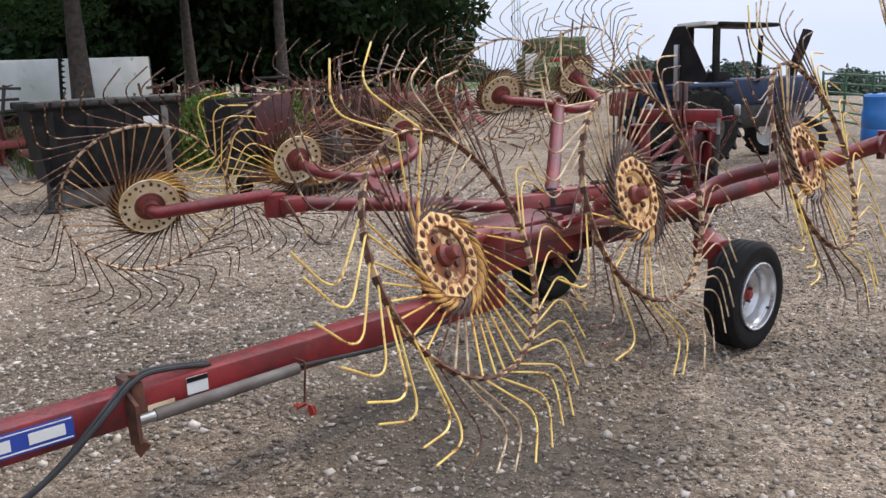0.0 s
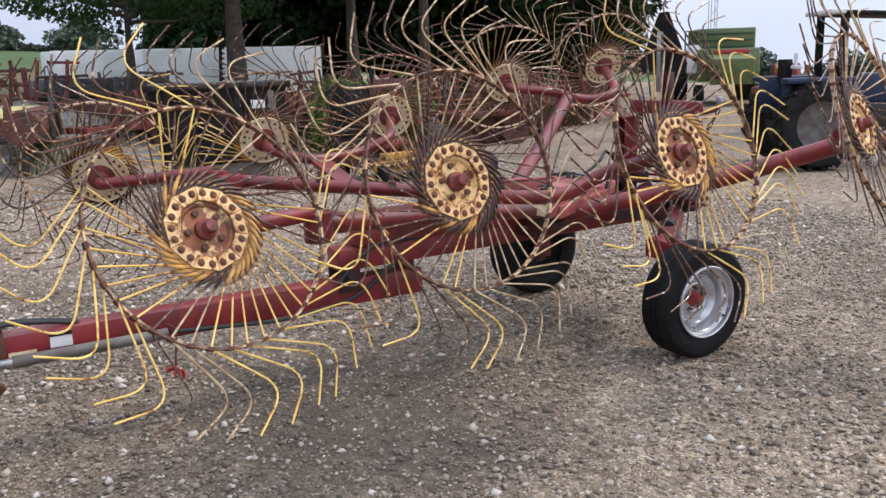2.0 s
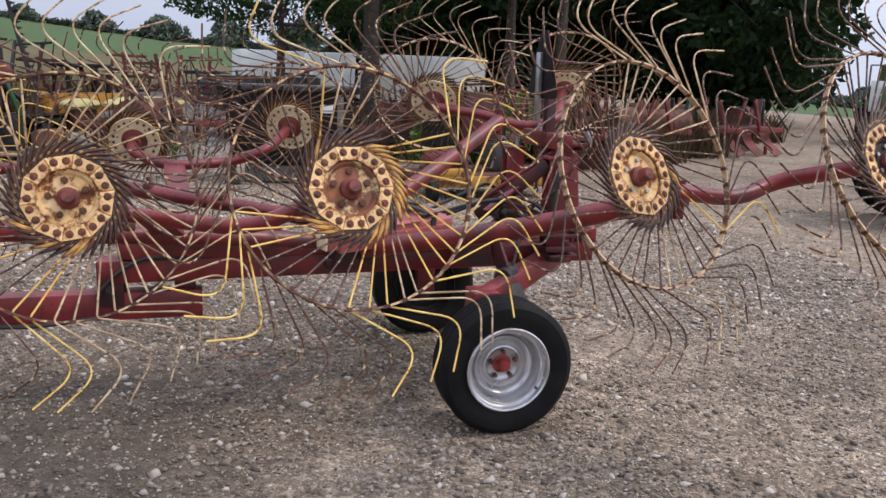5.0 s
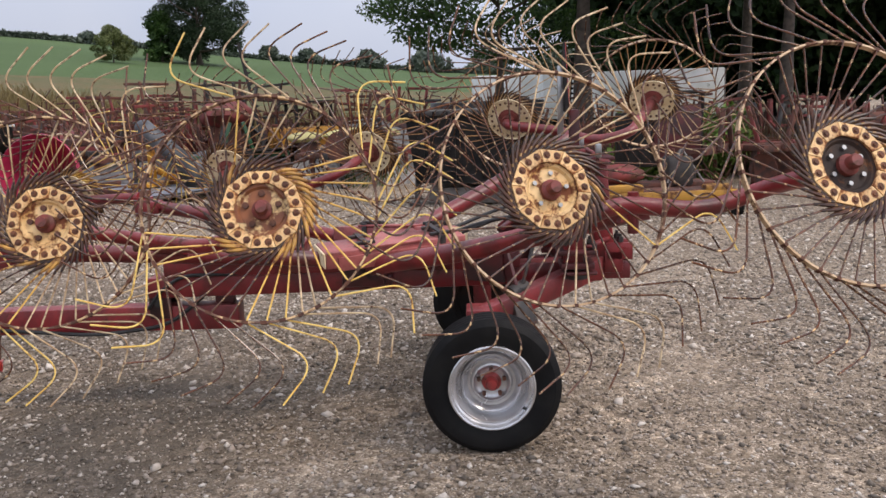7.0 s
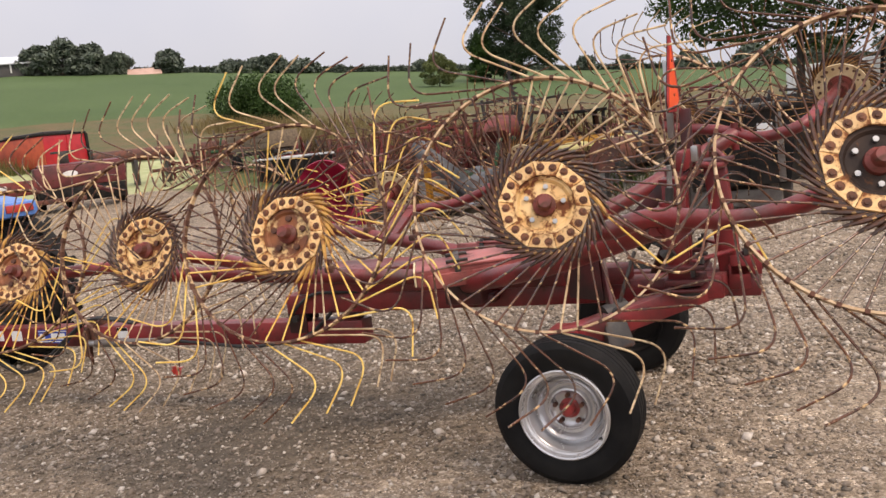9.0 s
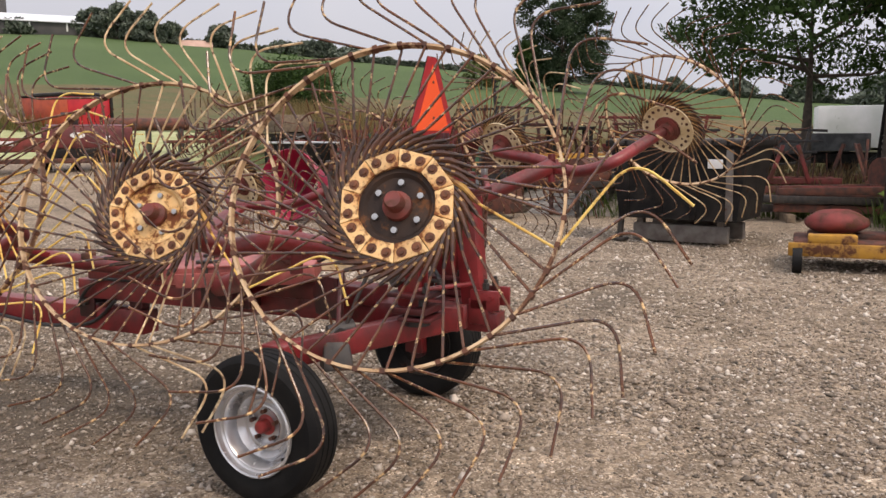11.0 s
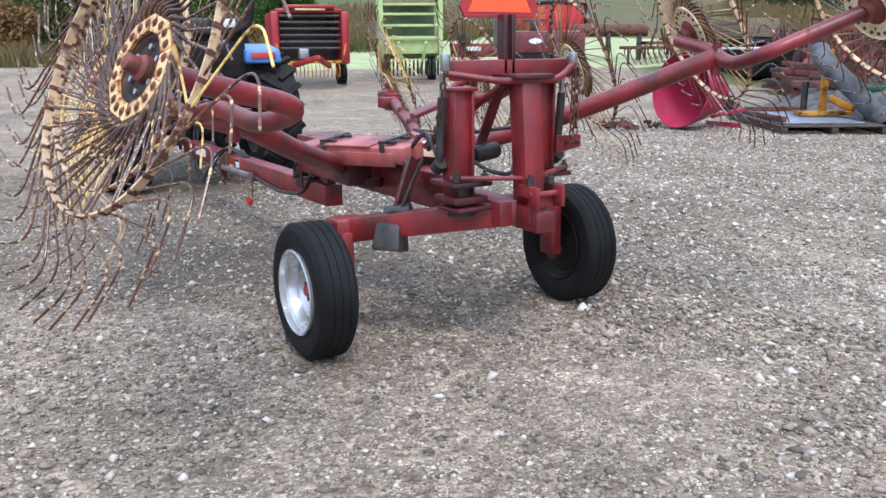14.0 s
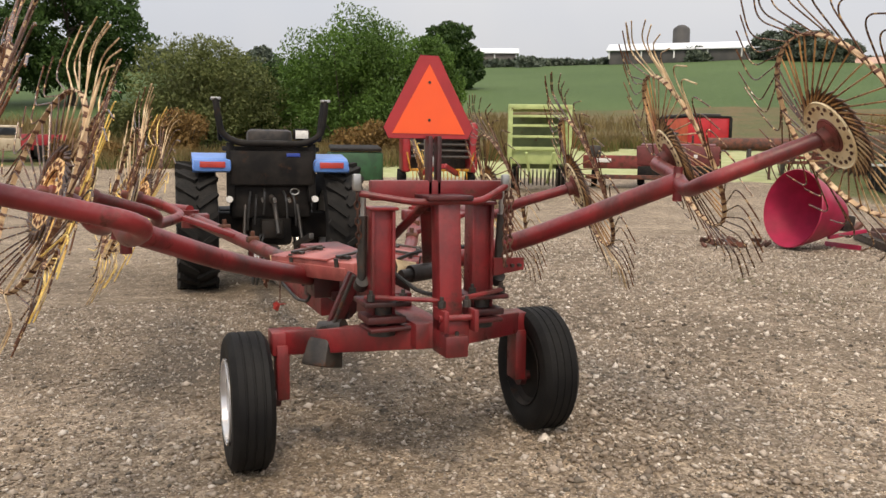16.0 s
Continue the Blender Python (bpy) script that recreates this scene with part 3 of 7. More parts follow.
def hub_mesh():
    bm = B()
    lathe(bm, [(0.0, -0.064), (0.02, -0.064), (0.024, -0.058), (0.025, -0.03), (0.037, -0.02), (0.038, -0.004), (0.0, -0.004)], seg=24)
    lathe(bm, [(0.0, 0.006), (0.066, 0.006), (0.066, 0.020), (0.045, 0.026), (0.042, 0.06), (0.0, 0.06)], seg=24)
    bmesh.ops.translate(bm, vec=(DISC_X, 0, 0), verts=bm.verts)
    return mesh_of("hub", bm, HUB_PAINT)


def bolt_mesh(material, r=0.0085):
    bm = B()
    cyl(bm, (0, 0, 0), (-0.010, 0, 0), r, seg=8)
    return mesh_of("bolt", bm, material)


HOOPS = {m.name: hoop_mesh(m, c) for m, c in ((HOOP_DARK, 0.023), (HOOP_PALE, 0.013))}
DISC_CREAM, DISC_BRIGHT, DISC_RUST, DISC_DARK = outer_disc_mesh(CREAM), outer_disc_mesh(CREAM), outer_disc_mesh(RUST_FACE), outer_disc_mesh(DISC_STAIN)
BACK, HUB, BOLT, SEGMENT, STUD = inner_disc_mesh(), hub_mesh(), bolt_mesh(STEEL), segment_mesh(), stud_mesh()
BOLT_RUSTY = bolt_mesh(RUST, 0.0125)
rng = random.Random(7)


def finger_wheel(centre, tilt, yaw, turn, side, kinds, disc, hoop, label=""):
    """side -1: left, its outer face towards -X; +1: right. kinds: function of the tine's number giving y, r, p or o."""
    m = Matrix.Translation(centre) @ Matrix.Rotation(radians(yaw), 4, "Z") @ Matrix.Rotation(radians(tilt), 4, "Y")
    if side > 0:
        m = m @ Matrix.Diagonal((-1, 1, 1, 1))
    w = part("finger_wheel", disc, None, rake, label, m @ Matrix.Rotation(radians(turn), 4, "X"))
    part("back_plate", BACK, None, w)
    part("hub", HUB, None, w, "red hub")
    part("hoop", HOOPS[hoop.name], None, w, "rust-spotted hoop")
    for k in range(10):
        part("clamp_plate", SEGMENT, None, w, m=Matrix.Rotation(radians(36 * k), 4, "X"))
    for k in range(20):
        part("stud", STUD, None, w, m=Matrix.Rotation(radians(18 * k + 9), 4, "X"))
    dark = disc is DISC_DARK
    for k in range(5 if not dark else 6):
        a = 2 * math.pi * k / (5 if not dark else 6)
        part("bolt", BOLT if dark or disc is DISC_BRIGHT else BOLT_RUSTY, None, w, m=Matrix.Translation((DISC_X - 0.003, math.cos(a) * 0.063, math.sin(a) * 0.063)))
    for k in range(TINES):
        kind = kinds(k)
        me = rng.choice({"y": TINE_Y, "r": TINE_R, "p": TINE_P, "o": TINE_O}[kind])
        part("tine", me, None, w, m=Matrix.Rotation(2 * math.pi * k / TINES + radians(rng.uniform(-1.2, 1.2)), 4, "X") @ Matrix.Rotation(radians(rng.uniform(-1.5, 1.5)), 4, "Z"))
    return w


def sectors(default, *spans):
    """Kinds of tine by spans of their numbers, pairs sharing a clamp."""
    def pick(k):
        for a, b, kind in spans:
            if a <= k < b:
                return kind
        return default
    return pick


# hub ends of the five left and five right wheels: x, y, z, tilt, yaw
LEFT = [(-1.154, 2.669, 1.125, 24, 14), (-1.232, 1.735, 1.198, 16, 6), (-1.457, 0.803, 1.258, 20, 8), (-1.524, -0.257, 1.306, 20, 19), (-1.671, -1.217, 1.378, 24, 14)]
RIGHT = [(1.147, 2.707, 1.068, -20, -14), (1.302, 1.703, 1.195, -20, -8), (1.447, 0.745, 1.283, -21, -17), (1.45, -0.23, 1.475, -26, -20), (1.525, -1.213, 1.571, -30, -14)]
L_KINDS = [sectors("r", (3, 13, "y"), (16, 24, "y"), (29, 30, "y"), (31, 32, "y"), (0, 2, "y"), (13, 15, "p"), (34, 36, "p")),
           sectors("r", (11, 13, "y"), (15, 16, "y"), (19, 20, "y"), (1, 11, "p"), (22, 28, "p"), (30, 36, "p")),
           sectors("r", (35, 40, "y"), (0, 5, "y"), (7, 10, "y"), (15, 18, "y"), (27, 28, "y"), (5, 7, "p"), (28, 31, "p")),
           sectors("r", (27, 35, "p"), (32, 33, "y"), (1, 2, "y"), (6, 8, "p")), sectors("r", (38, 39, "y"))]
R_KINDS = [sectors("o", (35, 40, "y"), (0, 1, "y"), (10, 16, "r")), sectors("o", (16, 21, "y"), (2, 4, "p"), (24, 30, "r")), sectors("o", (8, 12, "p"), (20, 25, "r")), sectors("o", (28, 36, "p"), (5, 11, "r")), sectors("o", (0, 8, "p"), (16, 22, "r"))]
L_DISC, L_HOOP = [DISC_RUST, DISC_CREAM, DISC_RUST, DISC_BRIGHT, DISC_DARK], [HOOP_DARK, HOOP_DARK, HOOP_DARK, HOOP_PALE, HOOP_PALE]
R_HOOP = [HOOP_PALE, HOOP_DARK, HOOP_DARK, HOOP_PALE, HOOP_PALE]
L_TURN = [0, 9, 18, 27, 33]
for i, (x, y, z, tilt, yaw) in enumerate(LEFT):
    ax = (Matrix.Rotation(radians(yaw), 3, "Z") @ Matrix.Rotation(radians(tilt), 3, "Y")) @ Vector((1, 0, 0))
    finger_wheel(Vector((x, y, z)) + ax * 0.005, tilt, yaw, L_TURN[i], -1, L_KINDS[i], L_DISC[i], L_HOOP[i], label="rusty finger wheel with a black dished middle" if i == 4 else "finger wheel with yellow and rusty tines")
for i, (x, y, z, tilt, yaw) in enumerate(RIGHT):
    ax = (Matrix.Rotation(radians(yaw), 3, "Z") @ Matrix.Rotation(radians(tilt), 3, "Y")) @ Vector((1, 0, 0))
    finger_wheel(Vector((x, y, z)) + ax * 0.045, tilt, yaw, 5 + 9 * i, 1, R_KINDS[i], DISC_CREAM, R_HOOP[i], label="finger wheel with rusty tines, cream back plate showing")


def pipe(name, pts, r, corner=0.12, parent=rake, material=RED, label="", seg=16):
    bm = B()
    sweep(bm, fillet(pts, corner, 8), r, seg=seg)
    return part(name, bm, material, parent, label)


def bar(name, pts, w, h, parent=rake, material=RED, label="", bevel=0.008):
    """A rectangular tube between two points."""
    a, b = Vector(pts[0]), Vector(pts[1])
    d = b - a
    x = Vector((d.y, -d.x, 0)).normalized() if abs(d.z) < 0.95 * d.length else Vector((1, 0, 0))
    z = x.cross(d.normalized())
    rot = Matrix((x, d.normalized(), z)).transposed().to_4x4()
    bm = B()
    box(bm, (0, 0, 0), (w, d.length, h), bevel=bevel)
    bmesh.ops.transform(bm, matrix=Matrix.Translation((a + b) / 2) @ rot, verts=bm.verts)
    return part(name, bm, material, parent, label)



bar("drawbar", [(0, 1.32, 0.50), (0, 4.80, 0.478)], 0.12, 0.135)
bar("main_beam", [(0, -0.63, 0.702), (0, 1.80, 0.668)], 0.15, 0.11)
bar("rear_stub", [(0.05, -0.79, 0.685), (0.05, -0.62, 0.685)], 0.10, 0.09)
# hinge block between main beam and drawbar
for x in (-0.066, 0.066):
    bm = B()
    box(bm, (x, 1.74, 0.60), (0.012, 0.12, 0.20), bevel=0.004)
    part("hinge_plate", bm, RED_DARK, rake, "oily dark red hinge plate")
bm = B()
cyl(bm, (-0.1, 1.74, 0.59), (0.1, 1.74, 0.59), 0.02)
part("hinge_pin", bm, GREASE, rake)
bm = B()
box(bm, (0, 1.40, 0.592), (0.06, 0.10, 0.05), bevel=0.006)
part("spacer_block", bm, RED_DARK, rake)
# long cover over the main beam with its raised plates
bm = B()
box(bm, (-0.02, 0.75, 0.775), (0.14, 1.9, 0.09), bevel=0.01)
box(bm, (-0.02, 1.24, 0.850), (0.26, 0.60, 0.07), rot=(-1.0, -2, 0), bevel=0.012)
part("beam_cover", bm, RED, rake, "faded red beam cover with lapped plates")
FADED = mat("sun_faded_red_paint", (0.46, 0.13, 0.115), (0.30, 0.05, 0.048), rough=0.5, scale=4, rust=0.22, rust_color=(0.13, 0.04, 0.03), rust_scale=8, bump=0.08, dust=0.25, grime=0.6)
# two lapped boxes that open towards the booms, each strapped and closed by a pale plate
for s in (-1, 1):
    m = pose(s * 0.215, 0.46, 0.885, -2, s * 7, s * -24)
    bm = B()
    box(bm, (0, 0, 0), (0.21, 0.74, 0.085), bevel=0.012)
    box(bm, (0, 0.02, 0.046), (0.225, 0.36, 0.012), bevel=0.004)
    box(bm, (s * 0.105, 0.0, -0.02), (0.02, 0.62, 0.07), bevel=0.004)
    part("boom_box", bm, FADED, rake, "sun-faded pinkish red box with lapped plates", m=m)
    for y in (-0.24, 0.16):
        bm = B()
        for dx in (-0.06, 0.06):
            box(bm, (dx, y, 0.058), (0.02, 0.11, 0.018), bevel=0.004)
        box(bm, (0, y, 0.066), (0.19, 0.028, 0.012), bevel=0.003)
        box(bm, (-0.108, y, 0.01), (0.008, 0.03, 0.10), bevel=0.002)
        box(bm, (0.108, y, 0.01), (0.008, 0.03, 0.10), bevel=0.002)
        part("strap", bm, GREASE, rake, "black iron strap", m=m)
    bm = B()
    box(bm, (0, -s * 0.375, 0.0), (0.20, 0.01, 0.075), bevel=0.003)
    part("end_cap", bm, CREAM_BACK, rake, "pale worn end plate", m=m)
# mast at the back: two side columns, one behind them in the middle, cross bars and feet
for x, y, top in ((-0.18, -0.46, 1.232), (0.30, -0.40, 1.248)):
    bm = B()
    for dx in (-0.045, 0.045):
        box(bm, (x + dx, y, (0.76 + top) / 2), (0.014, 0.10, top - 0.76), bevel=0.003)
    box(bm, (x, y - 0.02, (0.76 + top) / 2), (0.09, 0.012, top - 0.76), bevel=0.003)
    box(bm, (x, y, top), (0.125, 0.12, 0.014), bevel=0.004)
    part("side_column", bm, RED, rake)
    bm = B()
    box(bm, (x, y - 0.02, 0.835), (0.2, 0.2, 0.022), bevel=0.005)
    box(bm, (x, y - 0.02, 0.765), (0.17, 0.17, 0.03), bevel=0.005)
    part("foot_plate", bm, RED_DARK, rake, "greasy foot plate")
    bm = B()
    cyl(bm, (x, y - 0.02, 0.72), (x, y - 0.02, 0.84), 0.045)
    cyl(bm, (x, y - 0.02, 0.69), (x, y - 0.02, 0.72), 0.06)
    part("pivot_pin", bm, GREASE, rake, "greased black pivot pin")
bar("center_column", [(0.055, -0.665, 0.69), (0.055, -0.615, 1.272)], 0.10, 0.10)
bm = B()
box(bm, (0.055, -0.7, 0.735), (0.13, 0.1, 0.12), bevel=0.008)
cyl(bm, (-0.02, -0.76, 0.80), (0.14, -0.76, 0.80), 0.014)
box(bm, (0.13, -0.73, 0.79), (0.02, 0.14, 0.09), bevel=0.004)
box(bm, (0.0, -0.73, 0.79), (0.02, 0.14, 0.09), bevel=0.004)
part("rear_clevis", bm, RED, rake)
bm = B()
box(bm, (0.06, -0.5, 1.31), (0.60, 0.05, 0.085), bevel=0.008)
part("cross_bar", bm, RED, rake)
bm = B()
for dx in (-0.02, 0.02):
    box(bm, (0.04 + dx, -0.50, 1.38), (0.02, 0.05, 0.32), bevel=0.004)
box(bm, (0.05, -0.6, 1.285), (0.2, 0.2, 0.02), bevel=0.005)
part("sign_post", bm, RED_DARK, rake)
pipe("cylinder_rod", [(-0.30, -0.56, 1.30), (-0.1, -0.66, 1.268), (0.2, -0.66, 1.27), (0.36, -0.57, 1.335)], 0.014, 0.05, label="bent red rod")
for a, b in (((-0.02, -0.56, 1.25), (-0.14, -0.1, 0.95)), ((0.0, -0.52, 1.25), (0.16, -0.1, 0.92))):
    bar("brace", [a, b], 0.05, 0.02)
bar("brace", [(-0.18, -0.42, 1.2), (0.0, -0.1, 0.9)], 0.012, 0.07, material=RED_DARK)
bm = B()
cyl(bm, (0.02, -0.26, 0.915), (0.18, -0.21, 0.925), 0.040, seg=20)
cyl(bm, (-0.03, -0.275, 0.912), (0.02, -0.26, 0.915), 0.026, seg=16)
part("hydraulic_motor", bm, GREASE, rake, "black oily hydraulic body between the columns")
bar("mast_plate", [(-0.26, -0.50, 0.725), (0.36, -0.46, 0.735)], 0.16, 0.02, material=RED_DARK)
# hydraulic cylinders inside the mast
for x in (-0.255, 0.385):
    bm = B()
    cyl(bm, (x, -0.42, 0.90), (x, -0.45, 1.20), 0.019, mi=0)
    cyl(bm, (x, -0.45, 1.20), (x, -0.455, 1.30), 0.012, mi=1)
    cyl(bm, (x, -0.40, 0.89), (x, -0.44, 0.92), 0.03, mi=0)
    part("hydraulic_cylinder", bm, [GREASE, STEEL], rake, "black hydraulic cylinder with a steel rod")
for x in (-0.315, 0.345):
    bm = B()
    box(bm, (x, -0.575, 1.345), (0.035, 0.03, 0.07), bevel=0.008)
    part("shackle", bm, STEEL, rake, "bright steel shackle")


def chain(a, b, sag, n):
    """Links hung between two points, each turned a quarter against the last."""
    a, b = Vector(a), Vector(b)
    for i in range(n):
        u = (i + 0.5) / n
        p = a.lerp(b, u) - Vector((0, 0, sag * 4 * u * (1 - u)))
        d = (b - a + Vector((0, 0, -sag * 4 * (1 - 2 * u)))).normalized()
        bm = B()
        loop = []
        for k in range(13):
            t = 2 * math.pi * k / 12
            loop.append((0.0, math.cos(t) * 0.011, math.sin(t) * 0.020))
        sweep(bm, loop, 0.0042, seg=5, caps=False)
        m = Matrix.Translation(p) @ d.to_track_quat("Z", "Y").to_matrix().to_4x4() @ Matrix.Rotation(math.pi / 2 * (i % 2), 4, "Z")
        part("chain_link", bm, RUST, rake, m=m)


chain((0.352, -0.575, 1.31), (0.352, -0.57, 0.98), 0.0, 11)
chain((0.375, -0.575, 1.31), (0.380, -0.56, 1.02), 0.0, 10)
chain((-0.315, -0.575, 1.31), (-0.19, -0.2, 0.96), 0.10, 18)
bm = B()
plate(bm, [(-0.02, -0.04), (0.14, -0.02), (0.14, 0.035), (-0.02, 0.04)], 0.014, pose(0.36, -0.47, 0.965, 90, 0, 8))
for k in range(3):
    cyl(bm, (0.40 + 0.035 * k, -0.458, 0.968), (0.40 + 0.035 * k, -0.483, 0.968), 0.008, mi=1)
part("hitch_lug", bm, [RED, GREASE], rake, "red lug drilled with holes")
# swept axle: a beam from the rear block to each wheel, a drop leg and a spindle
for x, z in ((-0.50, 0.575), (0.66, 0.605)):
    s = -1 if x < 0 else 1
    bar("axle_beam", [(0.05, -0.64, 0.712), (x, 0.0, z)], 0.085, 0.112)
    bm = B()
    box(bm, (x, 0.02, z), (0.16, 0.13, 0.11), bevel=0.008)
    box(bm, (x + s * 0.03, 0.0, 0.44), (0.06, 0.11, 0.26), bevel=0.006)
    part("axle_leg", bm, RED, rake)
    bm = B()
    cyl(bm, (x + s * 0.02, 0, 0.318), (x + s * 0.19, 0, 0.318), 0.024)
    cyl(bm, (x + s * 0.04, 0, 0.318), (x + s * 0.07, 0, 0.318), 0.05)
    part("spindle", bm, RED_DARK, rake)
bm = B()
box(bm, (-0.36, -0.16, 0.57), (0.16, 0.14, 0.165), rot=(0, 14, 42), bevel=0.016, taper=(0.62, 0.8))
cyl(bm, (-0.37, -0.13, 0.65), (-0.28, -0.21, 0.67), 0.042)
part("clamp_block", bm, GREASE, rake, "greasy black clamp on the axle")
bar("lift_arm", [(-0.33, -0.16, 0.645), (-0.20, -0.10, 0.90)], 0.022, 0.085, material=RED_DARK, label="oily dark red lift arm")
pipe("lift_rod", [(-0.335, -0.18, 0.64), (-0.30, -0.22, 0.77), (-0.25, -0.27, 0.92)], 0.009, 0.05, material=GREASE, label="greasy black lift rod")
bm = B()
cyl(bm, (-0.37, -0.20, 0.65), (-0.30, -0.12, 0.65), 0.034)
part("lift_pin", bm, GREASE, rake, "black lift pin")
# small fittings round the foot of the mast: studs, tie bar, sagging hose, grease-blackened bracket
for x, y, z in ((-0.25, -0.56, 0.85), (-0.11, -0.56, 0.85), (0.23, -0.50, 0.85), (0.37, -0.50, 0.85), (0.0, -0.735, 0.84), (0.11, -0.735, 0.84), (0.055, -0.77, 0.70)):
    bm = B()
    cyl(bm, (x, y, z), (x, y, z + 0.028), 0.017, seg=6)
    cyl(bm, (x, y, z + 0.028), (x, y, z + 0.045), 0.009, seg=8)
    part("mast_bolt", bm, GREASE, rake, "greasy bolt")
bar("tie_bar", [(-0.27, -0.53, 0.865), (0.03, -0.68, 0.86)], 0.03, 0.018, material=RED)
bar("tie_bar", [(0.08, -0.68, 0.86), (0.37, -0.50, 0.865)], 0.03, 0.018, material=RED)
pipe("hose", [(-0.10, -0.30, 0.95), (0.0, -0.44, 0.86), (0.10, -0.46, 0.84), (0.20, -0.36, 0.90)], 0.010, 0.1, material=HOSE, label="black hydraulic hose", seg=8)
pipe("hose", [(-0.10, 0.10, 0.93), (-0.16, -0.12, 1.02), (-0.22, -0.30, 0.98), (-0.24, -0.40, 0.93)], 0.009, 0.1, material=HOSE, label="black hydraulic hose", seg=8)
bm = B()
plate(bm, [(-0.10, -0.09), (0.10, -0.09), (0.13, 0.02), (0.05, 0.10), (-0.09, 0.10)], 0.02, pose(-0.20, -0.02, 0.78, 90, 0, 66))
part("lift_plate", bm, RED_DARK, rake, "oily dark red lift plate")
bar("lift_link", [(0.40, -0.2, 0.62), (0.28, -0.32, 0.85)], 0.05, 0.022, material=RED_DARK)

# booms and the bent arms that carry the wheels
FORK = {-1: Vector((-1.20, -0.58, 1.17)), 1: Vector((1.199, -0.62, 1.35))}
JOINT = {-1: Vector((-0.79, 2.16, 1.01)), 1: Vector((0.85, 2.14, 1.02))}


def hub_back(s, i):
    """The inner end of a wheel's hub, where its arm enters."""
    x, y, z, tilt, yaw = (LEFT if s < 0 else RIGHT)[i]
    ax = (Matrix.Rotation(radians(yaw), 3, "Z") @ Matrix.Rotation(radians(tilt), 3, "Y")) @ Vector((-s, 0, 0))
    c = Vector((x, y, z)) + ax * (0.005 if s < 0 else -0.045)
    return c + ax * (DISC_X + 0.03), ax


for s in (-1, 1):
    fork, joint = FORK[s], JOINT[s]
    root = Vector((s * 0.285, 0.56, 0.80))
    pipe("rear_boom", [root, root.lerp(fork, 0.5) + Vector((0, 0, -0.03)), fork], 0.047, 0.3)
    pipe("front_boom", [Vector((s * 0.25, 0.60, 0.82)), Vector((s * 0.43, 1.0, 0.885)), joint], 0.04, 0.3)
    for u in (0.18, 0.52):
        c = Vector((s * 0.43, 1.0, 0.885)).lerp(joint, u)
        bm = B()
        box(bm, c + Vector((0, 0, 0.035)), (0.075, 0.05, 0.04), rot=(0, 0, -18 * s), bevel=0.012)
        cyl(bm, c + Vector((0, 0, 0.04)), c + Vector((0, 0, 0.085)), 0.014)
        part("pipe_clamp", bm, RUST, rake, "rusty saddle clamp")
    bm = B()
    box(bm, (s * 0.20, 0.60, 0.77), (0.14, 0.2, 0.16), bevel=0.008)
    box(bm, (s * 0.13, 0.60, 0.70), (0.1, 0.26, 0.05), bevel=0.008)
    part("boom_bracket", bm, RED_DARK, rake, "oily boom bracket")
    # knuckle at the front joint
    bm = B()
    cyl(bm, joint + Vector((0, 0, -0.07)), joint + Vector((0, 0, 0.05)), 0.06, seg=20)
    box(bm, joint + Vector((-s * 0.06, -0.06, -0.01)), (0.12, 0.14, 0.08), bevel=0.01)
    part("knuckle", bm, RED, rake)
    # arms
    h, ax = hub_back(s, 0)
    pipe("wheel_arm", [h - ax * 0.03, h + ax * 0.06, joint + Vector((0, 0.02, 0.05))], 0.032, 0.08)
    h, ax = hub_back(s, 4)
    g, bx = hub_back(s, 3)
    bend = Vector((-1.14, -1.06, 1.205)) if s < 0 else Vector((1.093, -0.957, 1.34))
    dip = -0.05 if s < 0 else -0.03
    back = (fork + Vector((s * 0.03, 0.06, 0.03))).lerp(g + bx * 0.06, 0.5) + Vector((0, 0, -0.075 if s < 0 else 0.0))
    pipe("wheel_arm", [h - ax * 0.03, bend + Vector((-s * 0.02, -0.03, 0.02)), bend + Vector((s * 0.05, 0.2, dip)), fork + Vector((s * 0.03, 0.06, 0.03)), back, g + bx * 0.06, g - bx * 0.03], 0.034, 0.14)
    bm = B()
    plate(bm, [(-0.08, -0.035), (0.08, -0.03), (0.05, 0.05), (-0.08, 0.04)], 0.02, Matrix.Translation(fork + Vector((0, 0, -0.01))) @ pose(0, 0, 0, 90, 0, 125 * -s))
    cyl(bm, fork + Vector((0, 0, -0.09)), fork + Vector((0, 0, 0.07)), 0.022)
    part("fork_plate", bm, RED, rake)
    h, ax = hub_back(s, 2)
    g, bx = hub_back(s, 1)
    b1 = h + ax * 0.36 + Vector((0, 0.06, 0.02))
    b2 = g + bx * 0.40 + Vector((0, -0.02, 0.02))
    b3 = b1 + Vector((s * 0.02, 0.22, -0.08))
    pipe("wheel_arm", [h - ax * 0.03, b1, b3, b2.lerp(b3, 0.35), g + bx * 0.12, g - bx * 0.03], 0.031, 0.14)
    mid = Vector((s * 0.42, 1.0, 0.90)).lerp(joint, 0.38)
    bm = B()
    bar_end = b2.lerp(b3, 0.45)
    box(bm, (0, 0, 0), (0.12, 0.03, (bar_end - mid).length), bevel=0.005)
    bmesh.ops.transform(bm, matrix=Matrix.Translation((bar_end + mid) / 2) @ (bar_end - mid).to_track_quat("Z", "Y").to_matrix().to_4x4(), verts=bm.verts)
    part("arm_bracket", bm, RED, rake)

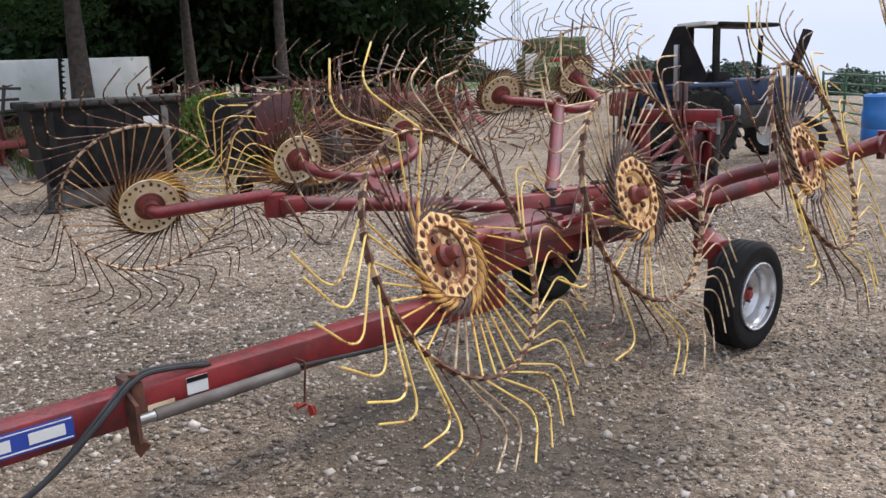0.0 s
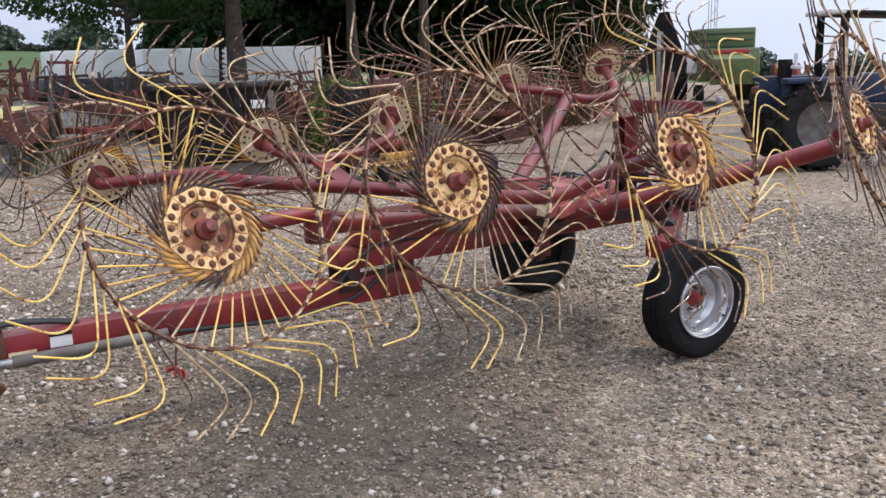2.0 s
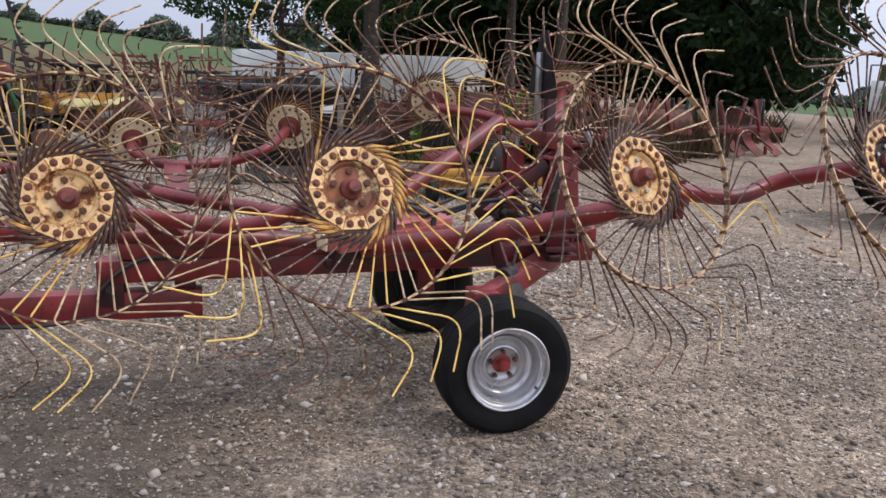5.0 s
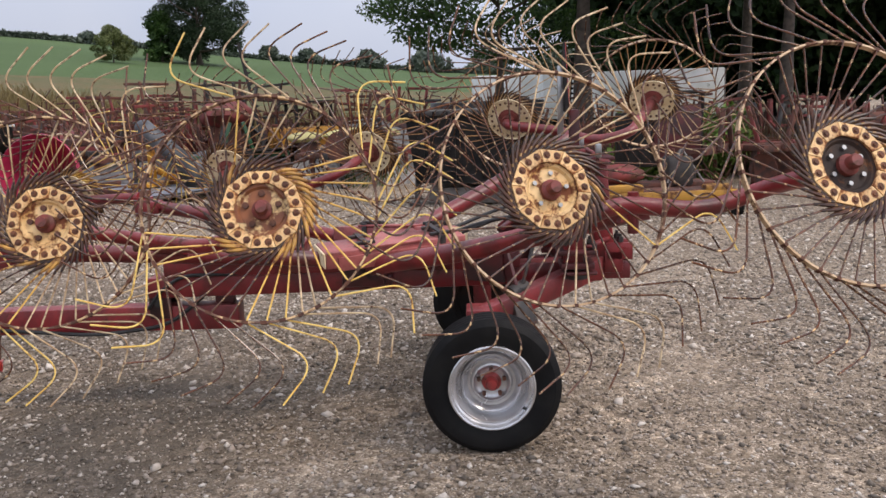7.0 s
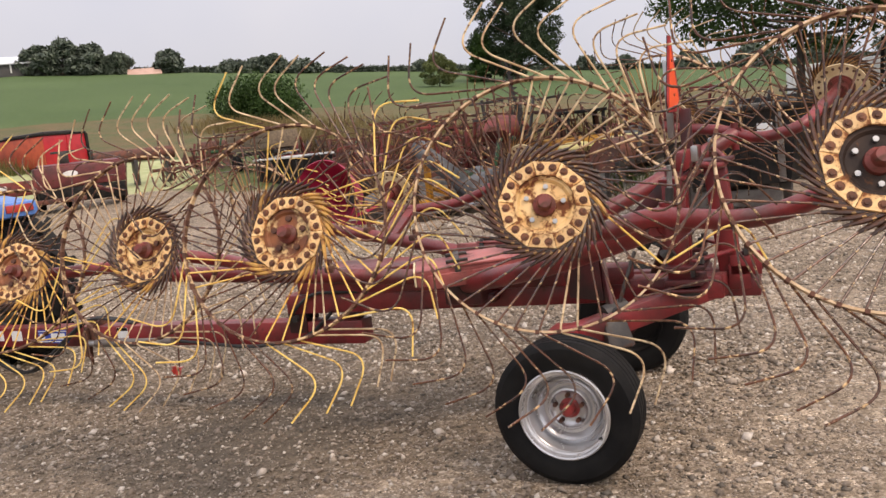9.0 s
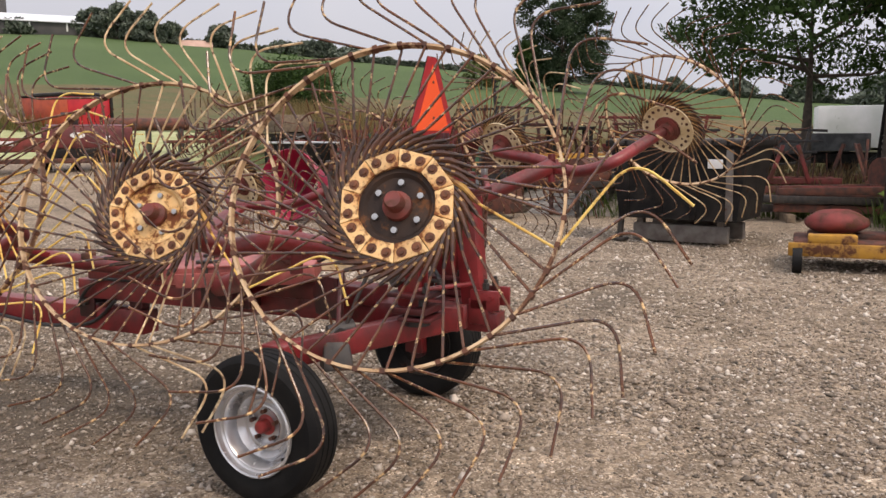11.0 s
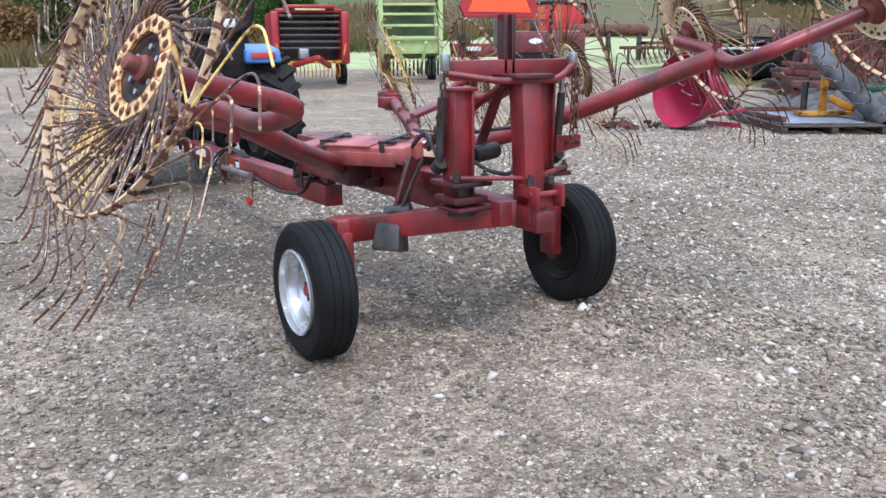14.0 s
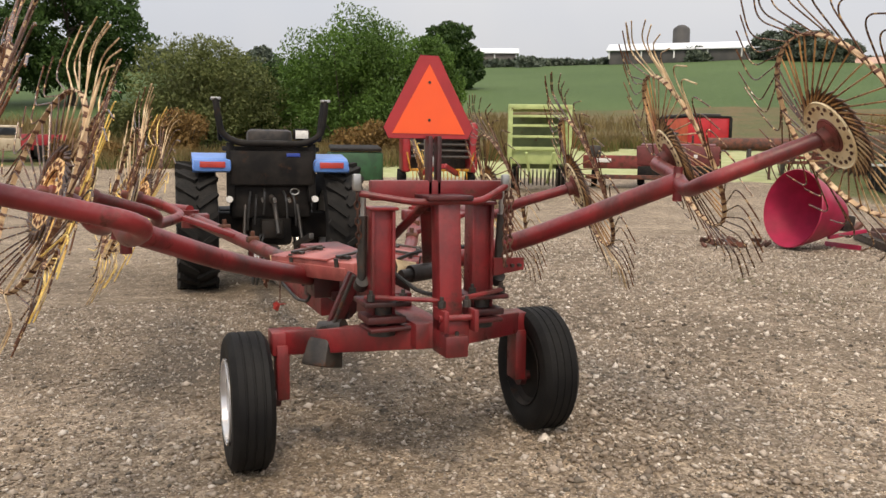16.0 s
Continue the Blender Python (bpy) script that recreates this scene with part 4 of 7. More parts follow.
# hoses on the mast and along the booms
for s in (-1, 1):
    x = -0.255 if s < 0 else 0.385
    pipe("hose", [(s * 0.06, 0.2, 0.91), (s * 0.14, -0.05, 1.0), (x - 0.02 * s, -0.28, 1.04), (x, -0.40, 0.95)], 0.0095, 0.12, material=HOSE, label="black hydraulic hose", seg=8)

# drawbar fittings: parking jack, hoses, decals
bm = B()
cyl(bm, (-0.10, 3.30, 0.452), (-0.10, 2.66, 0.462), 0.026, mi=0)
cyl(bm, (-0.10, 3.38, 0.451), (-0.10, 3.30, 0.452), 0.021, mi=1)
part("jack_tube", bm, [GREY_PAINT, STEEL], rake, "grey steel jack tube")
bm = B()
plate(bm, [(-0.03, -0.1), (0.03, -0.12), (0.045, 0.04), (0.02, 0.09), (-0.03, 0.05)], 0.016, pose(-0.10, 3.38, 0.47, 90, 0, 10))
plate(bm, [(-0.03, -0.1), (0.015, -0.15), (0.03, -0.12), (0.03, -0.05)], 0.014, pose(-0.12, 3.37, 0.45, 80, 0, 60))
part("jack_bracket", bm, RUST, rake, "rusty jack bracket")
bm = B()
sweep(bm, fillet([(-0.08, 2.66, 0.50), (-0.10, 2.62, 0.48), (-0.10, 2.64, 0.30)], 0.02), 0.005, seg=6)
part("jack_pin", bm, RUST, rake)
bm = B()
for k in range(5):
    plate(bm, [(0, 0), (0.05, 0.02), (0.035, 0.05), (0.0, 0.04)], 0.004, pose(-0.10, 2.63, 0.285, 40 * k, 25 * k, 70 * k))
part("ribbon", bm, DECAL_RED, rake, "bright red ribbon")
bm = B()
box(bm, (0, 3.345, 0.512), (0.16, 0.05, 0.15), bevel=0.006)
cyl(bm, (-0.05, 3.345, 0.585), (-0.05, 3.345, 0.62), 0.02)
part("hose_clip", bm, RUST, rake, "rusty hose clip")
for k, dx in enumerate((-0.02, 0.012)):
    pts = [(dx, 3.02, 0.560), (dx - 0.02, 3.16, 0.592), (-0.06 + dx, 3.34, 0.622), (-0.11 + dx, 3.48, 0.53), (-0.13 + dx, 3.72, 0.35 - 0.02 * k), (-0.10 + dx, 4.0, 0.22), (-0.05 + dx, 4.4, 0.35), (0.1 + dx, 4.9, 0.62)]
    pipe("hose", pts, 0.0105, 0.15, material=HOSE, label="black hydraulic hose", seg=8)
pipe("hose", [(-0.08, 2.64, 0.46), (-0.075, 2.4, 0.44), (-0.07, 2.1, 0.415), (-0.06, 1.7, 0.46), (-0.08, 1.5, 0.62)], 0.011, 0.12, material=HOSE, label="black hydraulic hose", seg=8)
pipe("hose", [(-0.08, 1.8, 0.56), (-0.10, 1.72, 0.66), (-0.09, 1.6, 0.74), (-0.08, 1.3, 0.74)], 0.01, 0.1, material=HOSE, label="black hydraulic hose", seg=8)


def decal(y0, y1, z0, z1, material, label, name="decal"):
    bm = B()
    box(bm, (-0.0612, (y0 + y1) / 2, (z0 + z1) / 2), (0.002, y1 - y0, z1 - z0))
    return part(name, bm, material, rake, label, smooth=False)


d = decal(3.585, 3.86, 0.445, 0.535, DECAL_BLUE, "blue decal with a white mark and plain white bars")
for y0, y1, z0, z1 in ((3.615, 3.74, 0.470, 0.512), (3.59, 3.855, 0.453, 0.458), (3.59, 3.855, 0.524, 0.528), (3.80, 3.845, 0.468, 0.51)):
    bm = B()
    box(bm, (-0.0630, (y0 + y1) / 2, (z0 + z1) / 2), (0.0016, y1 - y0, z1 - z0))
    part("mark", bm, WHITE, d, smooth=False)
d = decal(3.055, 3.145, 0.475, 0.545, WHITE, "white warning label with a black head")
bm = B()
box(bm, (-0.0630, 3.10, 0.534), (0.0016, 0.09, 0.02))
part("mark", bm, BLACK, d, smooth=False)
d = decal(3.20, 3.31, 0.452, 0.482, CREAM_BACK, "worn pale label")
d = decal(4.02, 4.12, 0.46, 0.53, WHITE, "white label")
d = decal(4.2, 4.34, 0.46, 0.53, WHITE, "white label")
bm = B()
box(bm, (0.02, 5.28, 0.475), (0.09, 0.16, 0.05), bevel=0.008)
cyl(bm, (0.03, 5.29, 0.40), (0.03, 5.29, 0.58), 0.018)
part("hitch_tongue", bm, GREASE, rake, "greasy hitch tongue with its pin")


HUB_RED = mat("scuffed_red_hub_paint", (0.40, 0.04, 0.035), (0.2, 0.03, 0.025), rough=0.5, scale=20, rust=0.3, rust_scale=30, bump=0.1)


def road_wheel(x, y, z, side):
    """A car tyre on a silver steel rim; its outer side faces side."""
    t = part("road_wheel", B(), RUBBER, rake, m=Matrix.Translation((x, y, z)) @ Matrix.Diagonal((-side, 1, 1, 1)))
    bm = B()
    prof = [(0.19, -0.078), (0.215, -0.088), (0.255, -0.096), (0.29, -0.092), (0.309, -0.078)]
    for g in range(4):
        a = -0.068 + g * 0.0385
        prof += [(0.318, a), (0.3185, a + 0.0265), (0.3135, a + 0.029), (0.3135, a + 0.036)] if g < 3 else [(0.318, a), (0.3185, a + 0.021)]
    prof += [(0.309, 0.078), (0.29, 0.092), (0.255, 0.096), (0.215, 0.088), (0.19, 0.078), (0.188, 0.0)]
    lathe(bm, prof, seg=96, closed=True)
    me = mesh_of("tyre", bm, RUBBER, angle=28)
    part("tyre", me, None, t)
    bm = B()
    lathe(bm, [(0.200, -0.084), (0.2, -0.096), (0.194, -0.100), (0.187, -0.096), (0.184, -0.072), (0.177, -0.066), (0.171, -0.066), (0.165, -0.058), (0.160, -0.012), (0.155, 0.002), (0.148, 0.000), (0.141, -0.020), (0.134, -0.024), (0.126, -0.016), (0.112, 0.004), (0.100, 0.006), (0.092, -0.006), (0.084, -0.008), (0.076, 0.002), (0.06, 0.008), (0.0, 0.008)], seg=64)
    part("rim", bm, SILVER, t, "silver steel rim")
    bm = B()
    lathe(bm, [(0.196, 0.086), (0.190, 0.088), (0.178, 0.06), (0.165, 0.055), (0.155, 0.04), (0.0, 0.04)], seg=64)
    part("inner_rim", bm, BLACK, t, "grimy dark inner side of the rim")
    bm = B()
    lathe(bm, [(0.0, -0.045), (0.022, -0.045), (0.028, -0.036), (0.03, 0.0), (0.045, 0.006), (0.0, 0.009)], seg=24)
    part("hub", bm, HUB_RED, t, "red hub cap")
    for k in range(5):
        a = 2 * math.pi * k / 5 + 0.3
        bm = B()
        cyl(bm, (0.004, 0.062 * math.cos(a), 0.062 * math.sin(a)), (-0.02, 0.062 * math.cos(a), 0.062 * math.sin(a)), 0.010, seg=6)
        part("wheel_bolt", bm, RUST, t)
    bm = B()
    cyl(bm, (-0.05, -0.150, -0.105), (-0.085, -0.142, -0.10), 0.006, seg=8)
    part("valve", bm, HOSE, t)
    return t


road_wheel(-0.698, -0.025, 0.318, -1)
road_wheel(0.802, -0.01, 0.318 + ground_z(0.802, -0.01), 1)

# slow-vehicle triangle on the mast, facing the rear
sign = thing("warning_sign", "orange warning triangle with a dull red border, on the rake's mast", "sign", Matrix.Translation((0.035, -0.45, 1.548)))


def cut_triangle(w, h, cut):
    return [(-w / 2 + cut * 0.3, 0), (w / 2 - cut * 0.3, 0), (w / 2, cut * 0.6), (cut * 0.55, h), (-cut * 0.55, h), (-w / 2, cut * 0.6)]


bm = B()
plate(bm, cut_triangle(0.41, 0.355, 0.075), 0.003, pose(0, 0, -0.02, 90, 0, 0))
part("backing", bm, [BLACK], sign, "dark backing plate")
bm = B()
plate(bm, cut_triangle(0.406, 0.351, 0.075), 0.002, pose(0, -0.0035, -0.018, 90, 0, 0))
part("border", bm, [REFLECT_RED], sign, "dull red border", smooth=False)
bm = B()
plate(bm, [(-0.165, 0.02), (0.165, 0.02), (0.0, 0.315)], 0.002, pose(0, -0.0062, -0.018, 90, 0, 0))
part("triangle", bm, ORANGE, sign, "bright orange triangle", smooth=False)
for z in (0.06, 0.22):
    bm = B()
    cyl(bm, (0, -0.006, z), (0, -0.011, z), 0.006, seg=8)
    part("rivet", bm, GREASE, sign)
bm = B()
box(bm, (0.005, 0.02, 0.04), (0.03, 0.03, 0.36), bevel=0.004)
part("bracket", bm, STEEL, sign, "grey strip behind the sign")

# ---- the yard round the rake ----
BLUE = mat("faded_blue_tractor_paint", (0.10, 0.25, 0.62), (0.08, 0.20, 0.50), rough=0.35, scale=5, bump=0.03, rust=0.05)
BLUE_DARK = mat("old_blue_paint", (0.014, 0.030, 0.075), (0.010, 0.020, 0.05), rough=0.5, scale=5, bump=0.06, rust=0.15)
LIME = mat("pale_lime_paint", (0.44, 0.53, 0.22), (0.34, 0.43, 0.17), rough=0.45, scale=3, bump=0.03, rust=0.12)
GREEN_PAINT = mat("dark_green_paint", (0.02, 0.09, 0.035), (0.015, 0.06, 0.025), rough=0.5, scale=4, bump=0.05, rust=0.15)
OLIVE = mat("olive_green_paint", (0.13, 0.17, 0.06), (0.10, 0.13, 0.05), rough=0.5, scale=4, bump=0.05, rust=0.18)
MAGENTA = mat("magenta_red_plastic", (0.42, 0.02, 0.07), (0.30, 0.015, 0.05), rough=0.45, scale=3, bump=0.04, dust=0.1)
YELLOW = mat("yellow_orange_paint", (0.55, 0.25, 0.02), (0.36, 0.15, 0.018), rough=0.5, scale=5, bump=0.05, rust=0.45)
BALER_RED = mat("baler_red_paint", (0.34, 0.02, 0.025), (0.25, 0.015, 0.02), rough=0.4, scale=3, bump=0.03, rust=0.08)
TARP = mat("grey_tarpaulin", (0.115, 0.12, 0.125), (0.05, 0.052, 0.055), rough=0.65, scale=4, bump=0.4)
WOOD = mat("weathered_pallet_wood", (0.20, 0.15, 0.10), (0.12, 0.09, 0.065), rough=0.9, scale=14, bump=0.3, rand=0.3)
TRAILER_WHITE = mat("stained_white_siding", (0.82, 0.83, 0.82), (0.66, 0.69, 0.65), rough=0.6, scale=0.9, bump=0.04, rust=0.1, rust_scale=2.0, rust_color=(0.25, 0.27, 0.2))
SCRAP = mat("rusty_scrap_iron", (0.135, 0.047, 0.03), (0.055, 0.030, 0.024), rough=0.85, scale=7, bump=0.3, rand=0.35)
SCRAP_RED = mat("faded_red_implement_paint", (0.22, 0.036, 0.03), (0.10, 0.026, 0.02), rough=0.7, scale=5, bump=0.15, rust=0.4)
PALE_YELLOW = mat("pale_yellow_mower_cover", (0.62, 0.55, 0.22), (0.5, 0.42, 0.18), rough=0.6, scale=4, bump=0.06, rust=0.12)
BARREL_BLUE = mat("blue_plastic_barrel", (0.02, 0.16, 0.45), (0.02, 0.13, 0.38), rough=0.4, scale=3, bump=0.03)
GLASS_DARK = mat("dark_window_glass", (0.02, 0.024, 0.028), (0.03, 0.035, 0.04), rough=0.12, scale=2, bump=0.0)
LAMP_GLASS = mat("pale_lamp_lens", (0.75, 0.75, 0.72), (0.6, 0.6, 0.58), rough=0.2, scale=30, bump=0.05)
BARN_WHITE = mat("white_barn_metal", (0.72, 0.74, 0.75), (0.62, 0.65, 0.67), rough=0.5, scale=0.3, bump=0.02)
BARN_DARK = mat("dark_barn_wall", (0.05, 0.05, 0.05), (0.09, 0.085, 0.08), rough=0.8, scale=0.3, bump=0.05)
BARK = mat("tree_bark", (0.10, 0.078, 0.06), (0.055, 0.045, 0.036), rough=0.95, scale=9, bump=0.6, fine=25)


def on(x, y, rz=0.0, dz=0.0):
    return pose(x, y, ground_z(x, y) + dz, 0, 0, rz)


LUGS = {}


def lug_tyre(parent, c, R, W, lugs, rim_mat, axis_yaw=0.0, name="wheel"):
    """A tractor tyre with slanted lugs on a dished rim; its axle lies along X before the turn."""
    w = part(name, B(), RUBBER_DUSTY, parent, m=Matrix.Translation(c) @ Matrix.Rotation(radians(axis_yaw), 4, "Z"))
    bm = B()
    lathe(bm, [(R * 0.55, -W * 0.42), (R * 0.7, -W * 0.5), (R * 0.88, -W * 0.47), (R * 0.945, -W * 0.3), (R * 0.95, W * 0.3), (R * 0.88, W * 0.47), (R * 0.7, W * 0.5), (R * 0.55, W * 0.42)], seg=40, closed=True)
    tyre = part("tyre", bm, RUBBER_DUSTY, w, "dusty lugged tyre")
    key = round(R * 1000), round(W * 1000)
    if key not in LUGS:
        lb = B()
        box(lb, (0, 0, 0), (W * 0.58, R * 0.075, R * 0.09))
        LUGS[key] = mesh_of("lug", lb, RUBBER_DUSTY)
    for k in range(lugs):
        for s in (-1, 1):
            a = 2 * math.pi * (k + (0.5 if s > 0 else 0)) / lugs
            part("lug", LUGS[key], None, w, m=Matrix.Rotation(a, 4, "X") @ Matrix.Translation((s * W * 0.24, 0, R * 0.955)) @ Matrix.Rotation(radians(s * 38), 4, "Z"))
    bm = B()
    lathe(bm, [(R * 0.56, -W * 0.40), (R * 0.53, -W * 0.38), (R * 0.5, -W * 0.1), (R * 0.2, -W * 0.05), (0.0, -W * 0.05)], seg=32)
    lathe(bm, [(R * 0.56, W * 0.40), (R * 0.53, W * 0.38), (R * 0.5, W * 0.1), (R * 0.2, W * 0.05), (0.0, W * 0.05)], seg=32)
    part("rim", bm, rim_mat, w)
    return w


def P(name, parent, material, *boxes, label="", cyls=()):
    """One part made of a few boxes (centre, size, turn, bevel) and rods (a, b, radius)."""
    bm = B()
    for bx in boxes:
        c, s = bx[0], bx[1]
        box(bm, c, s, rot=bx[2] if len(bx) > 2 else None, bevel=bx[3] if len(bx) > 3 else min(s) * 0.12)
    for c in cyls:
        cyl(bm, *c)
    return part(name, bm, material, parent, label)


def blue_tractor():
    """The compact tractor that the rake is hitched to, seen from behind."""
    t = thing("tractor", "blue compact tractor with black folded roll bar, hitched to rake", "tractor", pose(0.25, 5.45, 0, 0, 0, -3))
    for s in (-1, 1):
        lug_tyre(t, (s * 0.76, 0, 0.68), 0.68, 0.42, 20, STEEL, name="rear_wheel")
        lug_tyre(t, (s * 0.68, 1.95, 0.42), 0.42, 0.27, 16, STEEL, name="front_wheel")
        bm = B()
        sweep(bm, fillet([(s * 0.62, -0.47, 1.27), (s * 0.62, -0.40, 1.37), (s * 0.62, 0.1, 1.45), (s * 0.62, 0.62, 1.28)], 0.2, 5), 0, flat=(0.36, 0.05))
        box(bm, (s * 0.605, -0.48, 1.325), (0.37, 0.10, 0.13), bevel=0.03)
        f = part("fender", bm, BLUE, t)
        P("tail_lamp", f, DECAL_RED, ((s * 0.605, -0.535, 1.335), (0.25, 0.015, 0.06)), label="red tail lamp strip")
        P("lower_link", t, GREASE, ((s * 0.30, -0.55, 0.55), (0.05, 0.8, 0.06), (-12, 0, s * 4)))
        P("lift_rod", t, GREASE, cyls=[((s * 0.30, -0.45, 0.55), (s * 0.26, -0.25, 1.05), 0.018)])
        bm = B()
        cyl(bm, (s * 0.44, -0.42, 0.98), (s * 0.44, -0.47, 0.98), 0.035)
        part("marker_lamp", bm, LAMP_GLASS, t, "pale round lamp")
    bm = B()
    bar_path = [(-0.56, -0.40, 2.0), (-0.55, -0.42, 1.90), (-0.51, -0.43, 1.64), (-0.34, -0.42, 1.555), (0.34, -0.42, 1.555), (0.51, -0.43, 1.64), (0.55, -0.42, 1.90), (0.56, -0.40, 2.0)]
    sweep(bm, fillet(bar_path, 0.13, 7), 0.034, seg=12)
    part("roll_bar", bm, BLACK, t, "black folded roll bar tube")
    for s in (-1, 1):
        P("latch", t, STEEL, ((s * 0.56, -0.40, 2.005), (0.10, 0.06, 0.025)))
        P("folded_hoop", t, BLACK, ((s * 0.53, -0.30, 1.80), (0.05, 0.09, 0.44), (14, s * 5, 0), 0.015))
        P("roll_bar_post", t, BLACK, ((s * 0.42, -0.34, 1.25), (0.08, 0.10, 0.62)))
    P("rear_housing", t, BLACK, ((0, -0.2, 1.02), (0.84, 0.24, 0.5), None, 0.04), ((0, 0.3, 0.95), (0.66, 0.5, 0.5)), label="black greasy rear housing")
    P("rear_axle", t, BLACK, ((0, 0.05, 0.68), (1.3, 0.30, 0.28)), ((0, 0.05, 0.75), (0.44, 0.7, 0.55)))
    P("rear_panel", t, BLACK, ((0, -0.36, 1.30), (0.86, 0.10, 0.36), None, 0.02), ((0, -0.33, 1.50), (1.0, 0.10, 0.05), None, 0.015), label="black rear panel")
    P("badge", t, DECAL_BLUE, ((0.22, -0.415, 1.44), (0.14, 0.008, 0.035)))
    P("seat", t, GREASE, ((0, 0.05, 1.28), (0.5, 0.46, 0.12), None, 0.04), ((0, -0.14, 1.55), (0.48, 0.10, 0.32), (8, 0, 0), 0.05), label="black seat with a grey back")
    lamp = P("work_lamp", t, BLACK, ((0.32, -0.30, 1.655), (0.17, 0.09, 0.12), None, 0.02), cyls=[((0.32, -0.3, 1.5), (0.32, -0.3, 1.62), 0.012)])
    P("lens", lamp, LAMP_GLASS, ((0.32, -0.347, 1.655), (0.135, 0.01, 0.085)), label="pale lens")
    P("bonnet", t, BLUE, ((0, 1.55, 1.12), (0.62, 1.5, 0.46), None, 0.09), label="blue bonnet")
    P("chassis", t, GREASE, ((0, 1.3, 0.68), (0.42, 2.0, 0.4), None, 0.03))
    P("grille", t, BLACK, ((0, 2.31, 1.05), (0.5, 0.04, 0.4)))
    P("floor", t, BLACK, ((0, 0.55, 0.80), (1.0, 0.7, 0.06)))
    P("dashboard", t, BLACK, ((0, 0.78, 1.32), (0.42, 0.22, 0.4), None, 0.05))
    bm = B()
    ring = [(0.19 * math.cos(a), 0.60 + 0.19 * math.sin(a) * 0.8, 1.50 + 0.19 * math.sin(a) * 0.6) for a in [2 * math.pi * k / 20 for k in range(21)]]
    sweep(bm, ring, 0.014, seg=6, caps=False)
    cyl(bm, (0, 0.60, 1.5), (0, 0.74, 1.34), 0.016)
    part("steering_wheel", bm, BLACK, t)
    P("top_link", t, GREASE, cyls=[((0.02, -0.36, 0.98), (0.05, -0.50, 0.62), 0.025), ((0.0, -0.30, 1.0), (0.0, -0.42, 0.96), 0.03)])
    P("drawbar_hitch", t, GREASE, ((0, -0.42, 0.47), (0.09, 0.5, 0.05), None, 0.006))
    P("power_shaft_guard", t, BLACK, ((0, -0.33, 0.66), (0.24, 0.16, 0.2), None, 0.03))
    for x, z, y2, z2 in ((-0.16, 1.02, -0.48, 0.72), (-0.22, 1.05, -0.45, 0.66), (0.12, 1.06, -0.5, 0.78), (0.20, 1.05, -0.46, 0.70), (-0.08, 1.1, -0.46, 0.82)):
        bm = B()
        sweep(bm, fillet([(x, -0.34, z), (x * 1.1, -0.50, z - 0.06), (x * 1.2, y2, z2)], 0.08, 4), 0.012, seg=6)
        part("hose", bm, HOSE, t)
    for x in (-0.1, 0.02, 0.17):
        P("coupler", t, STEEL, cyls=[((x, -0.40, 0.98), (x, -0.47, 0.96), 0.018)])
    ring = [(0.22 + 0.045 * math.cos(a), -0.5, 1.06 + 0.03 * math.sin(a)) for a in [2 * math.pi * k / 12 for k in range(13)]]
    bm = B()
    sweep(bm, ring, 0.006, seg=5, caps=False)
    part("pull_ring", bm, STEEL, t)
    return t


blue_tractor()


def lump(bm, c, s, seed, k=0.3, n=3):
    """A draped or crumpled lump: a sphere pushed about by noise."""
    r = bmesh.ops.create_icosphere(bm, subdivisions=n, radius=1.0)
    for v in r["verts"]:
        d = 1 + k * noise.noise(v.co * 1.7 + Vector((seed, 0, 0))) + 0.5 * k * noise.noise(v.co * 4.1 + Vector((0, seed, 0)))
        p = v.co * d
        v.co = Vector((c[0] + p.x * s[0], c[1] + p.y * s[1], max(c[2] + p.z * s[2], 0.0)))
    return bm


def round_baler(m):
    t = thing("round_baler", "dark red round baler with open front and yellow teeth", "baler", m)
    P("side_panel", t, BALER_RED, ((-1.05, 0, 1.45), (0.25, 1.9, 1.55), None, 0.08))
    P("side_panel", t, BALER_RED, ((1.05, 0, 1.45), (0.25, 1.9, 1.55), None, 0.08))
    P("roof", t, BALER_RED, ((0, 0.1, 2.25), (2.0, 1.7, 0.14), None, 0.05), ((0, -0.7, 2.36), (1.5, 0.5, 0.12), None, 0.04))
    for k in range(6):
        P("belt_roller", t, GREASE, cyls=[((-0.9, -0.75, 1.15 + 0.19 * k), (0.9, -0.75, 1.15 + 0.19 * k), 0.05)])
    P("inner_wall", t, GREASE, ((0, 0.2, 1.5), (1.85, 0.1, 1.5)))
    P("drawbar", t, BALER_RED, ((0.3, -1.3, 0.75), (0.14, 1.6, 0.14), (-10, 0, -22)), ((-0.3, -1.3, 0.75), (0.14, 1.6, 0.14), (-10, 0, 22)))
    P("gearbox", t, STEEL, ((-0.25, -1.0, 1.0), (0.3, 0.3, 0.3)))
    for k in range(15):
        bm = B()
        sweep(bm, fillet([(-0.85 + 0.12 * k, -0.75, 0.75), (-0.85 + 0.12 * k, -1.0, 0.55), (-0.85 + 0.12 * k, -0.9, 0.3)], 0.1, 3), 0.016, seg=5)
        part("pickup_tooth", bm, YELLOW, t)
    P("pickup_bar", t, YELLOW, ((0, -0.82, 0.75), (1.8, 0.06, 0.08)))
    for s in (-1, 1):
        lug_tyre(t, (s * 1.12, 0.4, 0.38), 0.38, 0.28, 12, YELLOW)
        P("stand", t, YELLOW, ((s * 0.98, -0.96, 1.0), (0.05, 0.05, 0.6), (0, s * 12, 0)))
    P("stripe", t, PALE_YELLOW, ((0, -0.96, 2.28), (0.9, 0.015, 0.05)))
    return t


round_baler(on(8.15, 21.9, -14))


